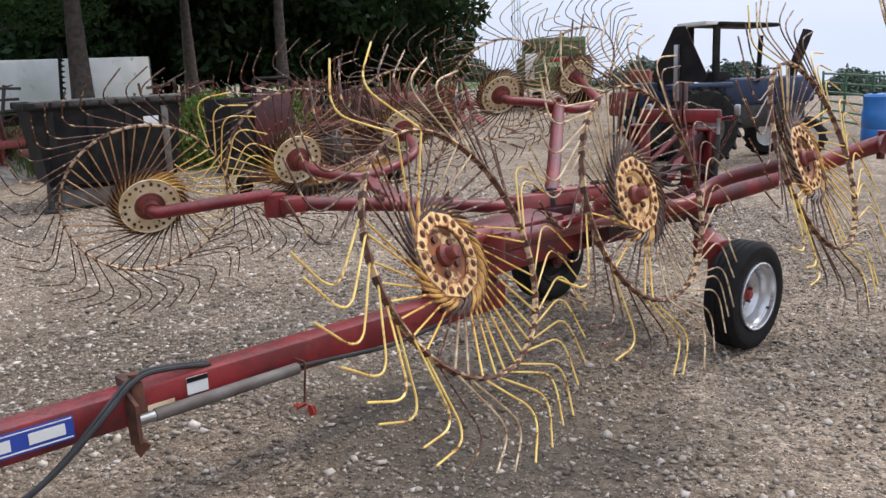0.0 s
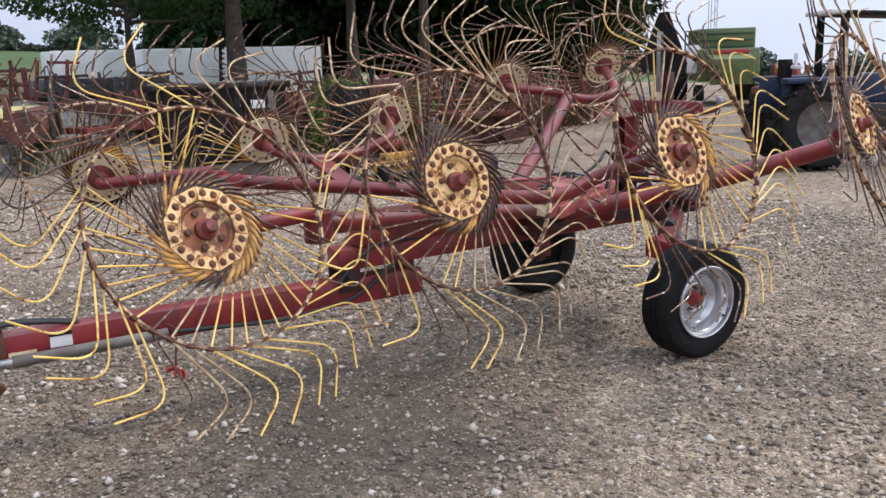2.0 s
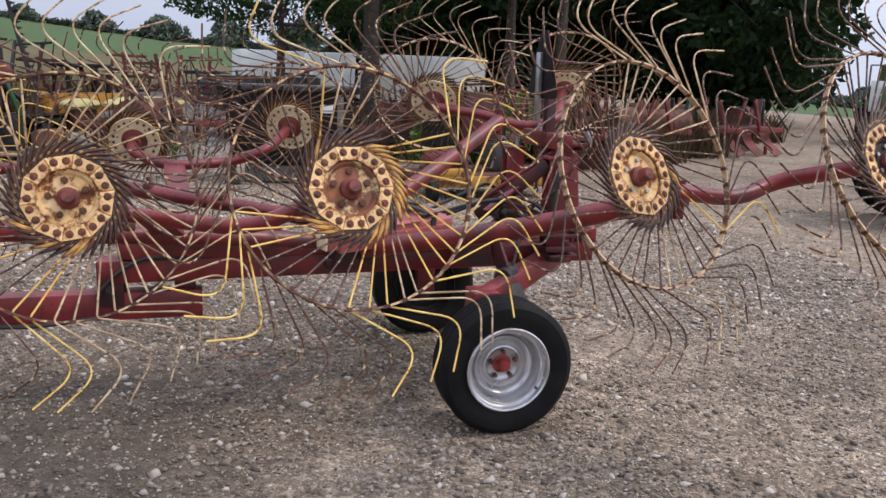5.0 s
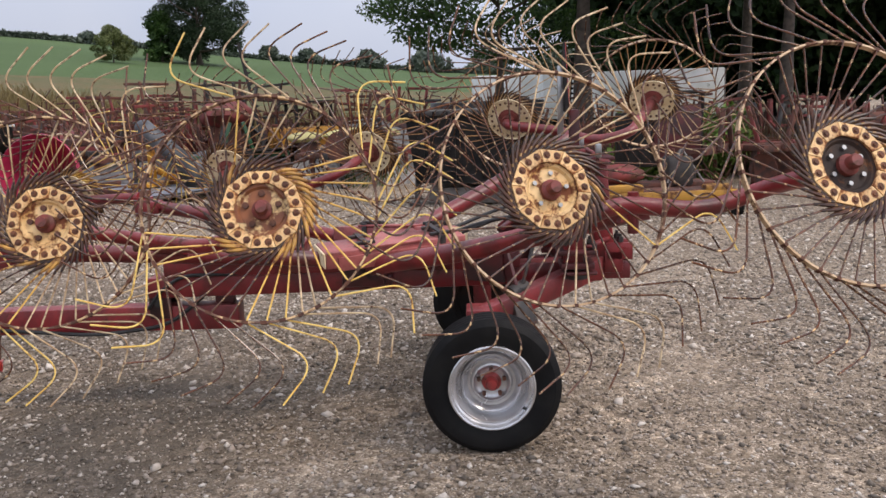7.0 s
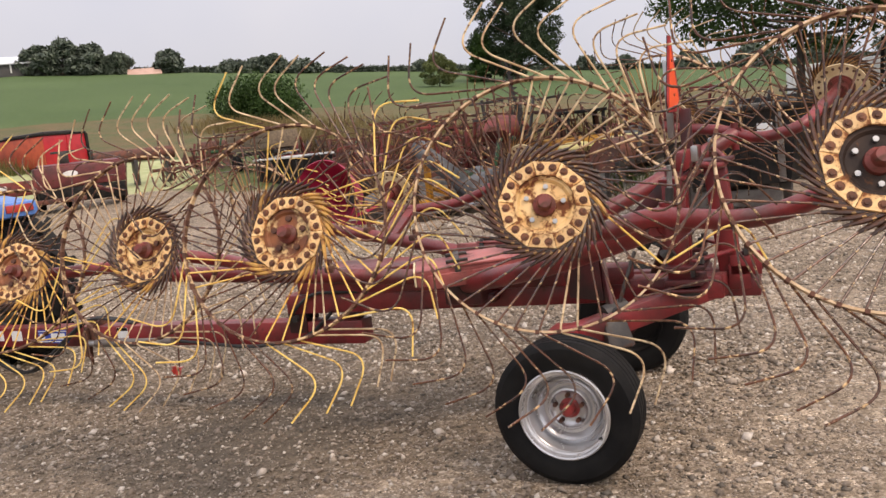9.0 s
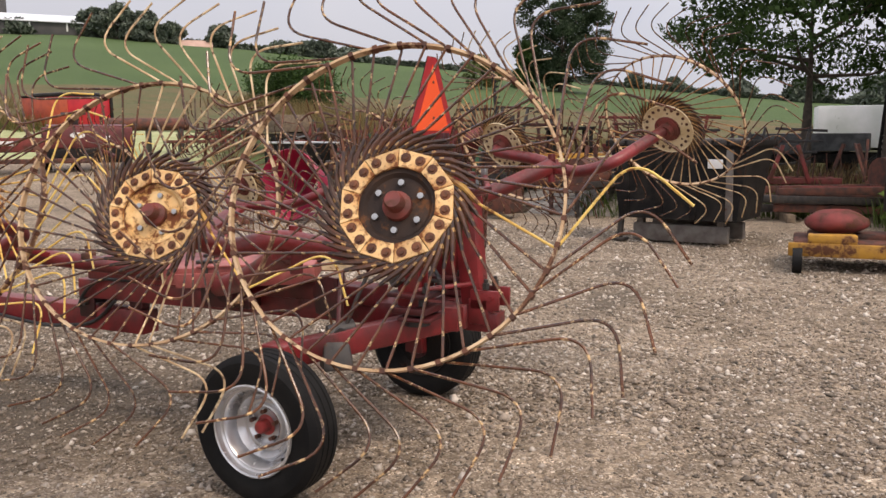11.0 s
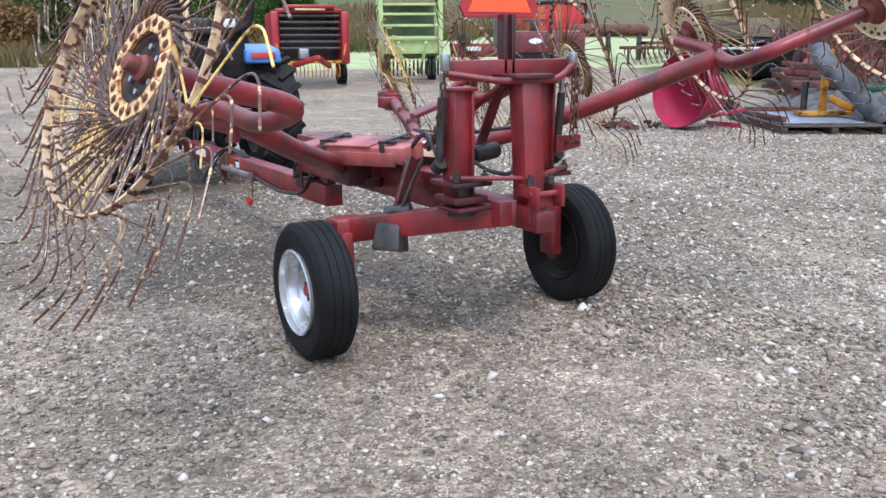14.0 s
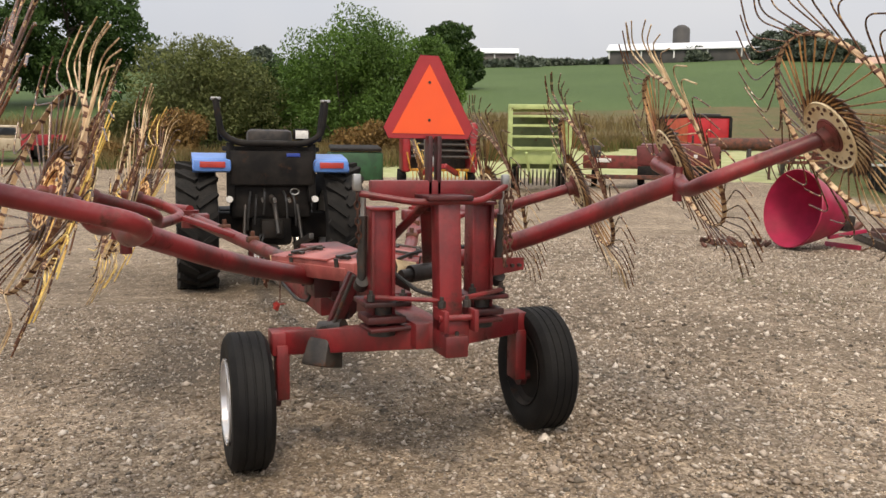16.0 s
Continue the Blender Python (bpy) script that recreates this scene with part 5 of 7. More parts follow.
def lime_harvester(m):
    t = thing("forage_harvester", "pale lime green open-framed forage machine, parked on gravel", "farm machine", m)
    for s in (-1, 1):
        for y in (-0.7, 0.9):
            P("post", t, LIME, ((s * 0.95, y, 1.65), (0.14, 0.14, 2.1)))
        P("side_sheet", t, LIME, ((s * 0.97, 0.1, 1.15), (0.05, 1.6, 0.7)))
        lug_tyre(t, (s * 0.75, 0.3, 0.40), 0.40, 0.26, 12, LIME)
        P("leg", t, LIME, ((s * 0.35, -1.0, 0.75), (0.09, 0.09, 1.1), (25, s * 10, 0)))
    P("top_rail", t, LIME, ((0, -0.7, 2.7), (2.05, 0.14, 0.16)), ((0, 0.9, 2.7), (2.05, 0.14, 0.16)))
    P("roof_sheet", t, LIME, ((0, 0.1, 2.75), (2.0, 1.7, 0.04)))
    for z in (1.35, 1.75, 2.1, 2.4):
        P("rail", t, LIME, ((0, -0.72, z), (1.9, 0.07, 0.08)))
    P("front_sheet", t, LIME, ((0, -0.6, 1.15), (1.85, 0.05, 0.55)))
    P("back_wall", t, OLIVE, ((0, 0.8, 1.6), (1.8, 0.06, 1.8)))
    for k in range(14):
        P("tooth", t, GREASE, ((-0.85 + k * 0.13, -0.85, 0.45), (0.04, 0.3, 0.45), (20, 0, 0)))
    return t


lime_harvester(on(11.6, 21.6, -24))
tw = thing("mower_conditioner", "small dark green hay machine, half hidden by weeds", "farm machine", on(5.6, 22.6, -10))
P("deck", tw, GREEN_PAINT, ((0, 0, 0.85), (1.7, 1.3, 0.9), None, 0.08))
P("canopy", tw, BLACK, ((0, -0.1, 1.42), (1.6, 1.2, 0.1), (6, 0, 0), 0.03))
lug_tyre(tw, (-0.75, -0.3, 0.35), 0.35, 0.22, 12, YELLOW)
lug_tyre(tw, (0.75, -0.3, 0.35), 0.35, 0.22, 12, YELLOW)


WAGON_RED = mat("wagon_red_paint", (0.50, 0.025, 0.035), (0.40, 0.02, 0.03), rough=0.4, scale=3, bump=0.03, rust=0.05)


def grain_cart(m):
    t = thing("grain_wagon", "bright red steel wagon box with a black rear edge", "wagon", m)
    P("box", t, WAGON_RED, ((0, 0, 1.02), (2.2, 3.6, 1.4), None, 0.04))
    # lighter orange-red stands for light falling on this side of the red box
    P("side_sheet", t, mat("lit_side_orange_red", (0.55, 0.10, 0.05), (0.42, 0.07, 0.04), rough=0.5, scale=3, bump=0.03, rust=0.08), ((-1.115, 0, 1.02), (0.03, 3.5, 1.3)), label="side in a lighter orange-red, painted as lit")
    P("rim", t, BLACK, ((0, 0, 1.76), (2.3, 3.7, 0.1), None, 0.03))
    P("corner_post", t, BLACK, ((1.12, -1.82, 1.02), (0.14, 0.1, 1.4)))
    P("rib", t, WAGON_RED, ((0.1, -1.82, 1.02), (0.06, 0.06, 1.3)))
    P("tarp_bow", t, GREASE, ((0, 0, 1.86), (1.6, 3.0, 0.12), None, 0.05))
    P("underframe", t, GREASE, ((0, 0, 0.3), (1.2, 3.4, 0.18)))
    for x in (-1, 1):
        for y in (-1.2, 1.2):
            lug_tyre(t, (x, y, 0.36), 0.36, 0.24, 10, SCRAP)


grain_cart(on(25.0, 31.8, -6, -0.25))
hb = thing("haybine", "low maroon hay mower with a pale oval badge, dark underneath", "farm machine", on(16.3, 20.5, -36) @ Matrix.Scale(0.93, 4))
MAROON = mat("maroon_machine_paint", (0.16, 0.03, 0.03), (0.09, 0.02, 0.02), rough=0.5, scale=3, bump=0.05, rust=0.3, rust_scale=5)
P("body", hb, MAROON, ((0, 0, 1.12), (2.9, 0.9, 0.72), None, 0.06))
P("lid", hb, MAROON, ((0, -0.1, 1.52), (2.6, 0.6, 0.06), (6, 0, 0), 0.02))
# black block that makes the space under the body dark
P("skirt", hb, BLACK, ((0, -0.1, 0.5), (2.8, 0.7, 0.5), None, 0.03))
bm = B()
cyl(bm, (-0.35, -0.445, 1.2), (-0.35, -0.47, 1.2), 0.24, seg=24)
for v in bm.verts:
    v.co.z = 1.2 + (v.co.z - 1.2) * 0.42
part("badge", bm, WHITE, hb, "pale oval badge")
P("plate", hb, WHITE, ((0.62, -0.455, 1.12), (0.13, 0.02, 0.12)))
for sgn in (-1, 1):
    lug_tyre(hb, (sgn * 1.3, 0.5, 0.36), 0.36, 0.26, 12, SCRAP)
P("tongue", hb, MAROON, ((0.5, -1.1, 0.6), (0.12, 1.6, 0.12), (8, 0, 12)))
P("linkage", hb, GREASE, ((-0.4, 0.2, 1.75), (0.3, 0.2, 0.4)), ((-0.4, 0.2, 1.95), (0.8, 0.08, 0.08)), ((0.5, 0.2, 1.7), (0.08, 0.3, 0.35)))
rl = thing("steel_roll", "long pale rusty roller lying on dark frames", "scrap steel", on(21.0, 22.6, -36))
P("roller", rl, SCRAP, cyls=[((-1.5, 0, 1.15), (1.5, 0, 1.15), 0.24)])
for x in (-1.2, 0, 1.2):
    P("frame", rl, GREASE, ((x, 0, 0.5), (0.14, 0.6, 0.95)))
tk = thing("stock_tank", "long black stock tank with a pale rim, lying by scrap", "tank", on(21.2, 15.7, 58))
bm = B()
plate(bm, [(-1.9, 0.12), (-1.75, 0.0), (1.9, 0.0), (2.0, 0.1), (2.0, 0.84), (-2.0, 0.84), (-2.0, 0.3)], 1.1, pose(0, 0, 0.02, 90, 0, 0))
part("body", bm, BLACK, tk)
P("rim", tk, WHITE, ((0, 0.56, 0.88), (4.1, 0.12, 0.07), None, 0.02), ((0, -0.56, 0.88), (4.1, 0.12, 0.07), None, 0.02), label="pale folded rim")
for k in range(7):
    P("rib", tk, GREASE, ((-1.6 + 0.53 * k, 0.57, 0.42), (0.07, 0.05, 0.72)))
P("scrap_rod", tk, STEEL, ((0.5, 0.1, 1.0), (1.6, 0.05, 0.05), (0, 8, 20)), ((0.2, 0, 1.05), (1.2, 0.04, 0.06), (0, -6, -12)))
fw = thing("feed_wagon", "grey-brown wooden feed wagon with thin side rails", "wagon", on(24.9, 19.4, 62))
for k in range(3):
    P("side_board", fw, WOOD, ((0, 0.7, 0.98 + 0.23 * k), (3.6, 0.05, 0.21), None, 0.006))
P("box", fw, WOOD, ((0, 0, 1.2), (3.5, 1.3, 0.66), None, 0.02))
P("rail", fw, SCRAP, ((0, 0.7, 1.72), (3.4, 0.05, 0.05)), ((0, 0.7, 1.86), (3.2, 0.05, 0.04)))
P("frame", fw, GREASE, ((0, 0, 0.74), (3.4, 0.9, 0.16)))
for x in (-1.2, 1.2):
    for y in (-0.7, 0.7):
        lug_tyre(fw, (x, y, 0.36), 0.36, 0.2, 10, SCRAP, axis_yaw=90)


def spreader_cone(m):
    """A cone-shaped spreader hopper lying on its side, mouth towards -Y."""
    t = thing("spreader_hopper", "magenta-red cone hopper of a spreader lying on its side", "spreader", m)
    bm = B()
    lathe(bm, [(0.70, -0.52), (0.715, -0.50), (0.70, -0.44), (0.52, 0.05), (0.36, 0.42), (0.20, 0.62), (0.19, 0.62), (0.345, 0.41), (0.505, 0.04), (0.685, -0.45)], seg=48, axis="Y", closed=True)
    bmesh.ops.translate(bm, vec=(0, 0, 0.66), verts=bm.verts)
    part("hopper", bm, MAGENTA, t)
    P("gearbox", t, GREASE, ((0, 0.72, 0.55), (0.32, 0.26, 0.3)))
    P("frame", t, MAGENTA, ((-0.3, 0.55, 0.35), (0.07, 0.7, 0.07), (18, 0, 20)), ((0.3, 0.55, 0.35), (0.07, 0.7, 0.07), (18, 0, -20)), ((0, 0.8, 0.1), (0.8, 0.08, 0.16)))
    P("linkage", t, SCRAP, ((0.1, 0.9, 0.45), (0.1, 0.5, 0.1), (30, 0, 20)))
    return t


spreader_cone(pose(9.2, 6.95, 0.02, -8, 0, -90) @ Matrix.Scale(0.9, 4))
heap = thing("scrap_heap", "dark twisted scrap lying on gravel beside the hopper", "scrap", pose(8.25, 7.6, 0))
rs = random.Random(11)
for k in range(16):
    P("scrap_piece", heap, SCRAP, ((rs.uniform(-0.6, 0.6), rs.uniform(-0.3, 0.3), rs.uniform(0.03, 0.13)), (rs.uniform(0.1, 0.35), 0.04, 0.06), (rs.uniform(-25, 25), rs.uniform(-25, 25), rs.uniform(0, 180)), 0.008))


def pallet(m, w=2.6, d=1.5, n=9, wood=WOOD):
    t = thing("pallet", "weathered wooden pallet on the gravel", "pallet", m, group="pallets under implements")
    for k in range(3):
        P("bearer", t, wood, ((0, -d / 2 + 0.06 + k * (d - 0.12) / 2, 0.06), (w, 0.1, 0.10), None, 0.008))
    for k in range(n):
        P("board", t, wood, ((-w / 2 + (k + 0.5) * w / n, 0, 0.125), (w / n * 0.8, d, 0.025), None, 0.004))
    return t


pallet(pose(11.15, 6.3, 0, 0, 0, 56), 3.3, 1.7, 10, mat("dark_wet_wood", (0.075, 0.05, 0.035), (0.035, 0.026, 0.02), rough=0.8, scale=12, bump=0.3, rand=0.3))
sh = thing("steel_sheet", "grey-blue steel sheet lying on a pallet", "sheet metal", pose(11.15, 6.35, 0.14, 0, 0, 54))
P("sheet", sh, mat("grey_blue_sheet", (0.30, 0.33, 0.38), (0.17, 0.18, 0.20), rough=0.35, metal=0.4, scale=5, bump=0.1, rust=0.25, rust_scale=4), ((0, 0, 0.012), (2.7, 1.35, 0.02), None, 0.004))
P("lip", sh, SCRAP, ((-0.2, 0.66, 0.05), (2.5, 0.06, 0.09), (0, 1.5, 1), 0.01), ((1.2, 0.1, 0.06), (0.07, 1.1, 0.1), (0, 0, 4), 0.01))
pallet(pose(12.6, 4.4, 0, 0, 0, -22), 2.2, 1.4, 8)
st = thing("post_driver", "yellow steel implement frame standing on a pallet", "implement", pose(11.55, 6.15, 0.166, 0, 0, -28))
P("upright", st, YELLOW, ((0, 0, 0.55), (0.1, 0.12, 1.1)), ((0.05, 0, 1.12), (0.3, 0.1, 0.08)))
P("base", st, YELLOW, ((0, 0, 0.05), (0.9, 0.4, 0.07)), ((0.35, 0, 0.2), (0.5, 0.1, 0.12), (0, 25, 0)))
P("spring", st, GREASE, cyls=[((-0.3, 0.1, 0.1), (-0.3, 0.1, 0.6), 0.06)])


tp = thing("tarpaulin", "grey-blue tarpaulin heaped and rolled over scrap beside a pallet", "tarpaulin", pose(12.0, 5.0, 0))
bm = B()
sweep(bm, fillet([(-0.25, 0.1, 0.12), (-0.45, 0.4, 0.5), (-0.85, 0.95, 1.15), (-0.6, 1.2, 1.3)], 0.2, 4), 0.17, seg=14)
for v in bm.verts:
    v.co += Vector((1, 1, 0.6)) * 0.05 * noise.noise(v.co * 3.0)
    v.co.z = max(v.co.z, 0.02)
part("roll", bm, TARP, tp, "slack hanging roll")
bm = B()
lump(bm, (0.55, 0.35, 0.3), (0.75, 0.6, 0.42), 3)
part("cover", bm, TARP, tp)
bk = thing("loader_bucket", "dark grey steel loader bucket resting on gravel", "bucket", pose(13.3, 4.4, 0, 0, 0, -25))
bm = B()
sweep(bm, fillet([(0, -0.45, 0.75), (0, 0.35, 0.65), (0, 0.4, 0.12), (0, -0.5, 0.03)], 0.2, 5), 0, flat=(1.9, 0.03))
part("shell", bm, GREASE, bk)
for s in (-1, 1):
    bm = B()
    plate(bm, [(-0.5, 0.0), (0.4, 0.1), (0.36, 0.66), (-0.45, 0.76)], 0.03, pose(s * 0.94, 0, 0, 90, 0, 90))
    part("side_plate", bm, GREASE, bk)


def mower_deck(m):
    t = thing("finishing_mower", "yellow-orange mower deck with a red belt cover", "mower", m)
    P("deck", t, SCRAP, ((0, 0, 0.27), (1.9, 0.95, 0.14), None, 0.03), ((0, 0.1, 0.36), (1.6, 0.4, 0.08), None, 0.02), label="rust-brown deck top")
    P("skirt", t, mat("dirty_ochre_paint", (0.46, 0.23, 0.03), (0.28, 0.13, 0.03), rough=0.6, scale=6, bump=0.1, rust=0.5, rust_scale=6), ((0, -0.5, 0.25), (2.0, 0.05, 0.15), None, 0.015), ((-0.55, -0.42, 0.37), (0.5, 0.2, 0.1), None, 0.02), ((0.7, -0.42, 0.35), (0.35, 0.2, 0.08), None, 0.02), label="dull yellow skirt")
    bm = B()
    lump(bm, (-0.5, 0.0, 0.52), (0.34, 0.28, 0.15), 8, 0.1)
    part("belt_cover", bm, SCRAP_RED, t, "dull red belt cover")
    P("gearbox", t, GREASE, ((0.3, 0, 0.55), (0.35, 0.35, 0.4)))
    bm = B()
    sweep(bm, fillet([(0.1, -0.2, 0.4), (0.35, 0, 0.85), (0.6, -0.2, 0.4)], 0.05, 3), 0.016, seg=6)
    sweep(bm, fillet([(0.1, 0.3, 0.4), (0.35, 0, 0.85), (0.6, 0.3, 0.4)], 0.05, 3), 0.016, seg=6)
    part("hitch_frame", bm, GREY_PAINT, t)
    for s in (-1, 1):
        for y in (-0.62, 0.62):
            bm = B()
            cyl(bm, (s * 0.9 - 0.05, y, 0.14), (s * 0.9 + 0.05, y, 0.14), 0.14)
            part("caster", bm, RUBBER, t)
    return t


mower_deck(pose(7.25, -2.45, 0, 0, 0, -86))


def dump_bed(m, L=1.92, D=1.2):
    """A steel box that narrows towards its foot, with a ribbed rim, standing on skids and a jack."""
    t = thing("dump_box", "black steel dump box with slanted ends, dirt along its ribbed rim", "dump box", m)
    lo, hi = 0.36, 1.37
    bm = B()
    inner, outer = [], []
    for k, z, o in ((0.86, lo, 0.0), (1.0, hi, 0.0), (0.97, hi, 0.03), (0.83, lo + 0.05, 0.03)):
        ring = [bm.verts.new((sx * (L / 2 * k), sy * (D / 2 * (0.5 + 0.5 * k) - o), z)) for sx, sy in ((-1, -1), (1, -1), (1, 1), (-1, 1))]
        outer.append(ring)
    bm.faces.new(outer[0][::-1])
    for a, b in zip(outer, outer[1:]):
        for k in range(4):
            bm.faces.new((a[k], a[(k + 1) % 4], b[(k + 1) % 4], b[k]))
    bm.faces.new(outer[3])
    part("shell", bm, BLACK, t, smooth=False)
    for s in (-1, 1):
        P("top_rail", t, BLACK, ((0, s * D / 2, hi + 0.03), (L + 0.12, 0.10, 0.09)))
        P("end_rail", t, BLACK, ((s * L / 2, 0, hi + 0.03), (0.10, D, 0.08)))
        P("skid", t, GREY_PAINT, ((0, s * D * 0.3, 0.16), (L * 0.7, 0.12, 0.24)), ((-L * 0.3, s * D * 0.3, 0.30), (0.1, 0.1, 0.14)), ((L * 0.3, s * D * 0.3, 0.30), (0.1, 0.1, 0.14)))
        for k in range(4):
            P("post", t, GREY_PAINT if k == 0 else BLACK, ((-L * 0.38 + k * L * 0.76 / 3, s * (D / 2 - 0.02), 0.85), (0.09, 0.06, 0.94), (s * -2.5, 0, 0)))
    for k in range(9):
        P("rim_rib", t, GREASE, ((-L / 2 + 0.15 + k * (L - 0.3) / 8, D / 2 + 0.05, hi + 0.04), (0.16, 0.03, 0.06), (0, 0, 0), 0.01))
    P("plate", t, WHITE, ((-L / 2 + 0.42, D / 2 + 0.012, 1.13), (0.2, 0.01, 0.12), (-2.5, 0, 0)), label="small white plate")
    P("jack", t, GREASE, ((L / 2 - 0.12, D / 2 - 0.1, 0.04), (0.2, 0.2, 0.04)), cyls=[((L / 2 - 0.12, D / 2 - 0.1, 0.04), (L / 2 - 0.16, D / 2 - 0.1, 0.6), 0.045)], label="greasy jack stand")
    P("rim_dirt", t, mat("grey_dirt_on_rim", (0.22, 0.21, 0.19), (0.12, 0.11, 0.10), rough=0.95, scale=14, bump=0.5), ((0, D / 2, hi + 0.085), (L, 0.09, 0.03), None, 0.01))
    P("load", t, SCRAP, ((0, 0, hi - 0.12), (L * 0.93, D * 0.9, 0.1), None, 0.04))
    return t


dump_bed(on(8.94, 0.01, 81))
fb = thing("feed_box", "dark steel feed box with a raised black pipe rail", "feed box", on(10.4, -3.15, 95))
P("body", fb, BLACK, ((0, 0, 0.83), (1.3, 0.8, 0.9), None, 0.02))
P("panel", fb, RED_DARK, ((-0.2, 0.42, 0.93), (0.8, 0.03, 0.9), None, 0.01), label="dark side panel")
for x in (-0.5, 0.5):
    P("foot", fb, GREASE, ((x, 0, 0.19), (0.12, 0.7, 0.38)))
bm = B()
sweep(bm, fillet([(0.15, 0.42, 1.3), (0.15, 0.42, 1.6), (-0.62, 0.42, 1.6), (-0.62, 0.42, 1.3)], 0.05, 4), 0.03, seg=8)
part("rail", bm, BLACK, fb, "black pipe rail")


def gravel_pile(m, R, H, seed, label, material, name="gravel_mound"):
    bm = B()
    n = 26
    rings = []
    for i in range(14):
        r = R * i / 13
        ring = []
        for k in range(n if i else 1):
            a = 2 * math.pi * k / n
            x, y = r * math.cos(a), r * math.sin(a)
            z = H * max(0.0, 1 - (r / R) ** 1.15) + 0.12 * H * noise.noise((x * 1.5 + seed, y * 1.5, 0)) * (1 - r / R) - (0.05 if i == 13 else 0)
            ring.append(bm.verts.new((x, y, z)))
        rings.append(ring)
    for k in range(n):
        bm.faces.new((rings[0][0], rings[1][k], rings[1][(k + 1) % n]))
    for a, b in zip(rings[1:], rings[2:]):
        for k in range(n):
            bm.faces.new((a[k], b[k], b[(k + 1) % n], a[(k + 1) % n]))
    ob = part(name, bm, material)
    ob.matrix_basis = m
    return tagged(ob, label, "gravel pile")


GRAVEL_HEAP = mat("heaped_grey_gravel", (0.30, 0.28, 0.25), (0.16, 0.145, 0.125), rough=0.95, scale=9, bump=1.0, fine=22)
gravel_pile(on(16.2, 2.6), 4.2, 1.25, 1, "heap of pale grey gravel at the yard's edge", GRAVEL_HEAP)
gravel_pile(on(14.2, 7.2), 2.2, 0.9, 4, "dark heap of crushed stone among implements", mat("dark_heaped_stone", (0.12, 0.11, 0.105), (0.06, 0.055, 0.05), rough=0.95, scale=9, bump=1.0, fine=22))


def old_tractor(m):
    t = thing("canopy_tractor", "old dark blue tractor with a flat black canopy", "tractor", m)
    t.scale = (0.82, 0.82, 0.82)
    for s in (-1, 1):
        lug_tyre(t, (s * 0.78, -0.1, 0.75), 0.75, 0.40, 20, GREY_PAINT, name="rear_wheel")
        lug_tyre(t, (s * 0.68, 2.1, 0.42), 0.42, 0.25, 14, WHITE, name="front_wheel")
        P("fender", t, BLUE_DARK, ((s * 0.74, -0.1, 1.5), (0.34, 1.2, 0.1), None, 0.04), ((s * 0.58, -0.1, 1.2), (0.05, 1.1, 0.6)))
        P("canopy_post", t, BLACK, ((s * 0.5, 0.35, 1.95), (0.08, 0.12, 1.25)))
        P("flasher", t, YELLOW, ((s * 0.7, -0.3, 1.68), (0.08, 0.08, 0.16)))
    P("canopy", t, BLACK, ((0, 0.95, 2.56), (1.15, 1.25, 0.07), (-3, 0, 0), 0.03))
    P("canopy_edge", t, WHITE, ((0, 0.24, 2.61), (1.13, 0.3, 0.08), None, 0.02), label="white canopy edge")
    P("lamp_bar", t, WHITE, ((0, -0.35, 1.72), (0.9, 0.12, 0.06)), cyls=[((0.3, -0.35, 1.7), (0.3, -0.35, 1.95), 0.03)])
    P("bonnet", t, BLUE_DARK, ((0, 1.6, 1.33), (0.62, 1.9, 0.5), None, 0.07))
    P("engine", t, GREASE, ((0, 1.4, 0.9), (0.5, 2.0, 0.5)))
    P("axle", t, BLUE_DARK, ((0, -0.1, 0.8), (1.4, 0.3, 0.35)), ((0, 0.2, 0.9), (0.5, 1.2, 0.5)))
    P("seat", t, BLACK, ((0, -0.2, 1.45), (0.5, 0.45, 0.1)), ((0, -0.42, 1.65), (0.5, 0.08, 0.4)))
    P("dashboard", t, BLACK, ((0, 0.65, 1.55), (0.5, 0.3, 0.35)))
    P("exhaust", t, BLACK, cyls=[((0.34, 1.3, 1.5), (0.40, 1.3, 2.35), 0.045)])
    P("stack_guard", t, BLACK, ((0.1, 2.3, 2.0), (0.16, 0.14, 0.9), (-18, 6, 0)))


old_tractor(on(4.3, -7.3, 149))


def combine(m):
    t = thing("combine_harvester", "old olive green combine harvester with a high grain tank", "combine", m)
    t.scale = (0.9, 0.9, 0.7)
    P("body", t, OLIVE, ((0, 0.5, 1.9), (2.2, 4.6, 1.5), None, 0.08))
    P("grain_tank", t, OLIVE, ((0, 0.2, 3.1), (2.1, 2.6, 1.0), None, 0.06))
    for k in range(3):
        P("louvre", t, GREEN_PAINT, ((0, -1.12, 2.75 + 0.3 * k), (1.9, 0.05, 0.08)))
    P("stripe", t, DECAL_RED, ((0.1, -1.85, 2.5), (1.2, 0.03, 0.2)), label="red stripe")
    P("ladder", t, WHITE, ((-1.2, -1.6, 2.2), (0.5, 0.08, 1.3)))
    P("railing", t, GREY_PAINT, cyls=[((-1.5, -1.4, 2.6), (-1.5, -1.4, 3.5), 0.03), ((-1.5, -1.4, 3.5), (-0.8, -1.4, 3.5), 0.03), ((-0.8, -1.4, 3.5), (-0.8, -1.4, 2.6), 0.03)])
    P("straw_hood", t, OLIVE, ((0, -2.2, 1.7), (1.5, 1.0, 1.2), (12, 0, 0), 0.05))
    for s in (-1, 1):
        lug_tyre(t, (s * 1.3, 2.0, 0.8), 0.8, 0.55, 16, YELLOW)
        lug_tyre(t, (s * 1.0, -1.6, 0.5), 0.5, 0.3, 12, YELLOW)


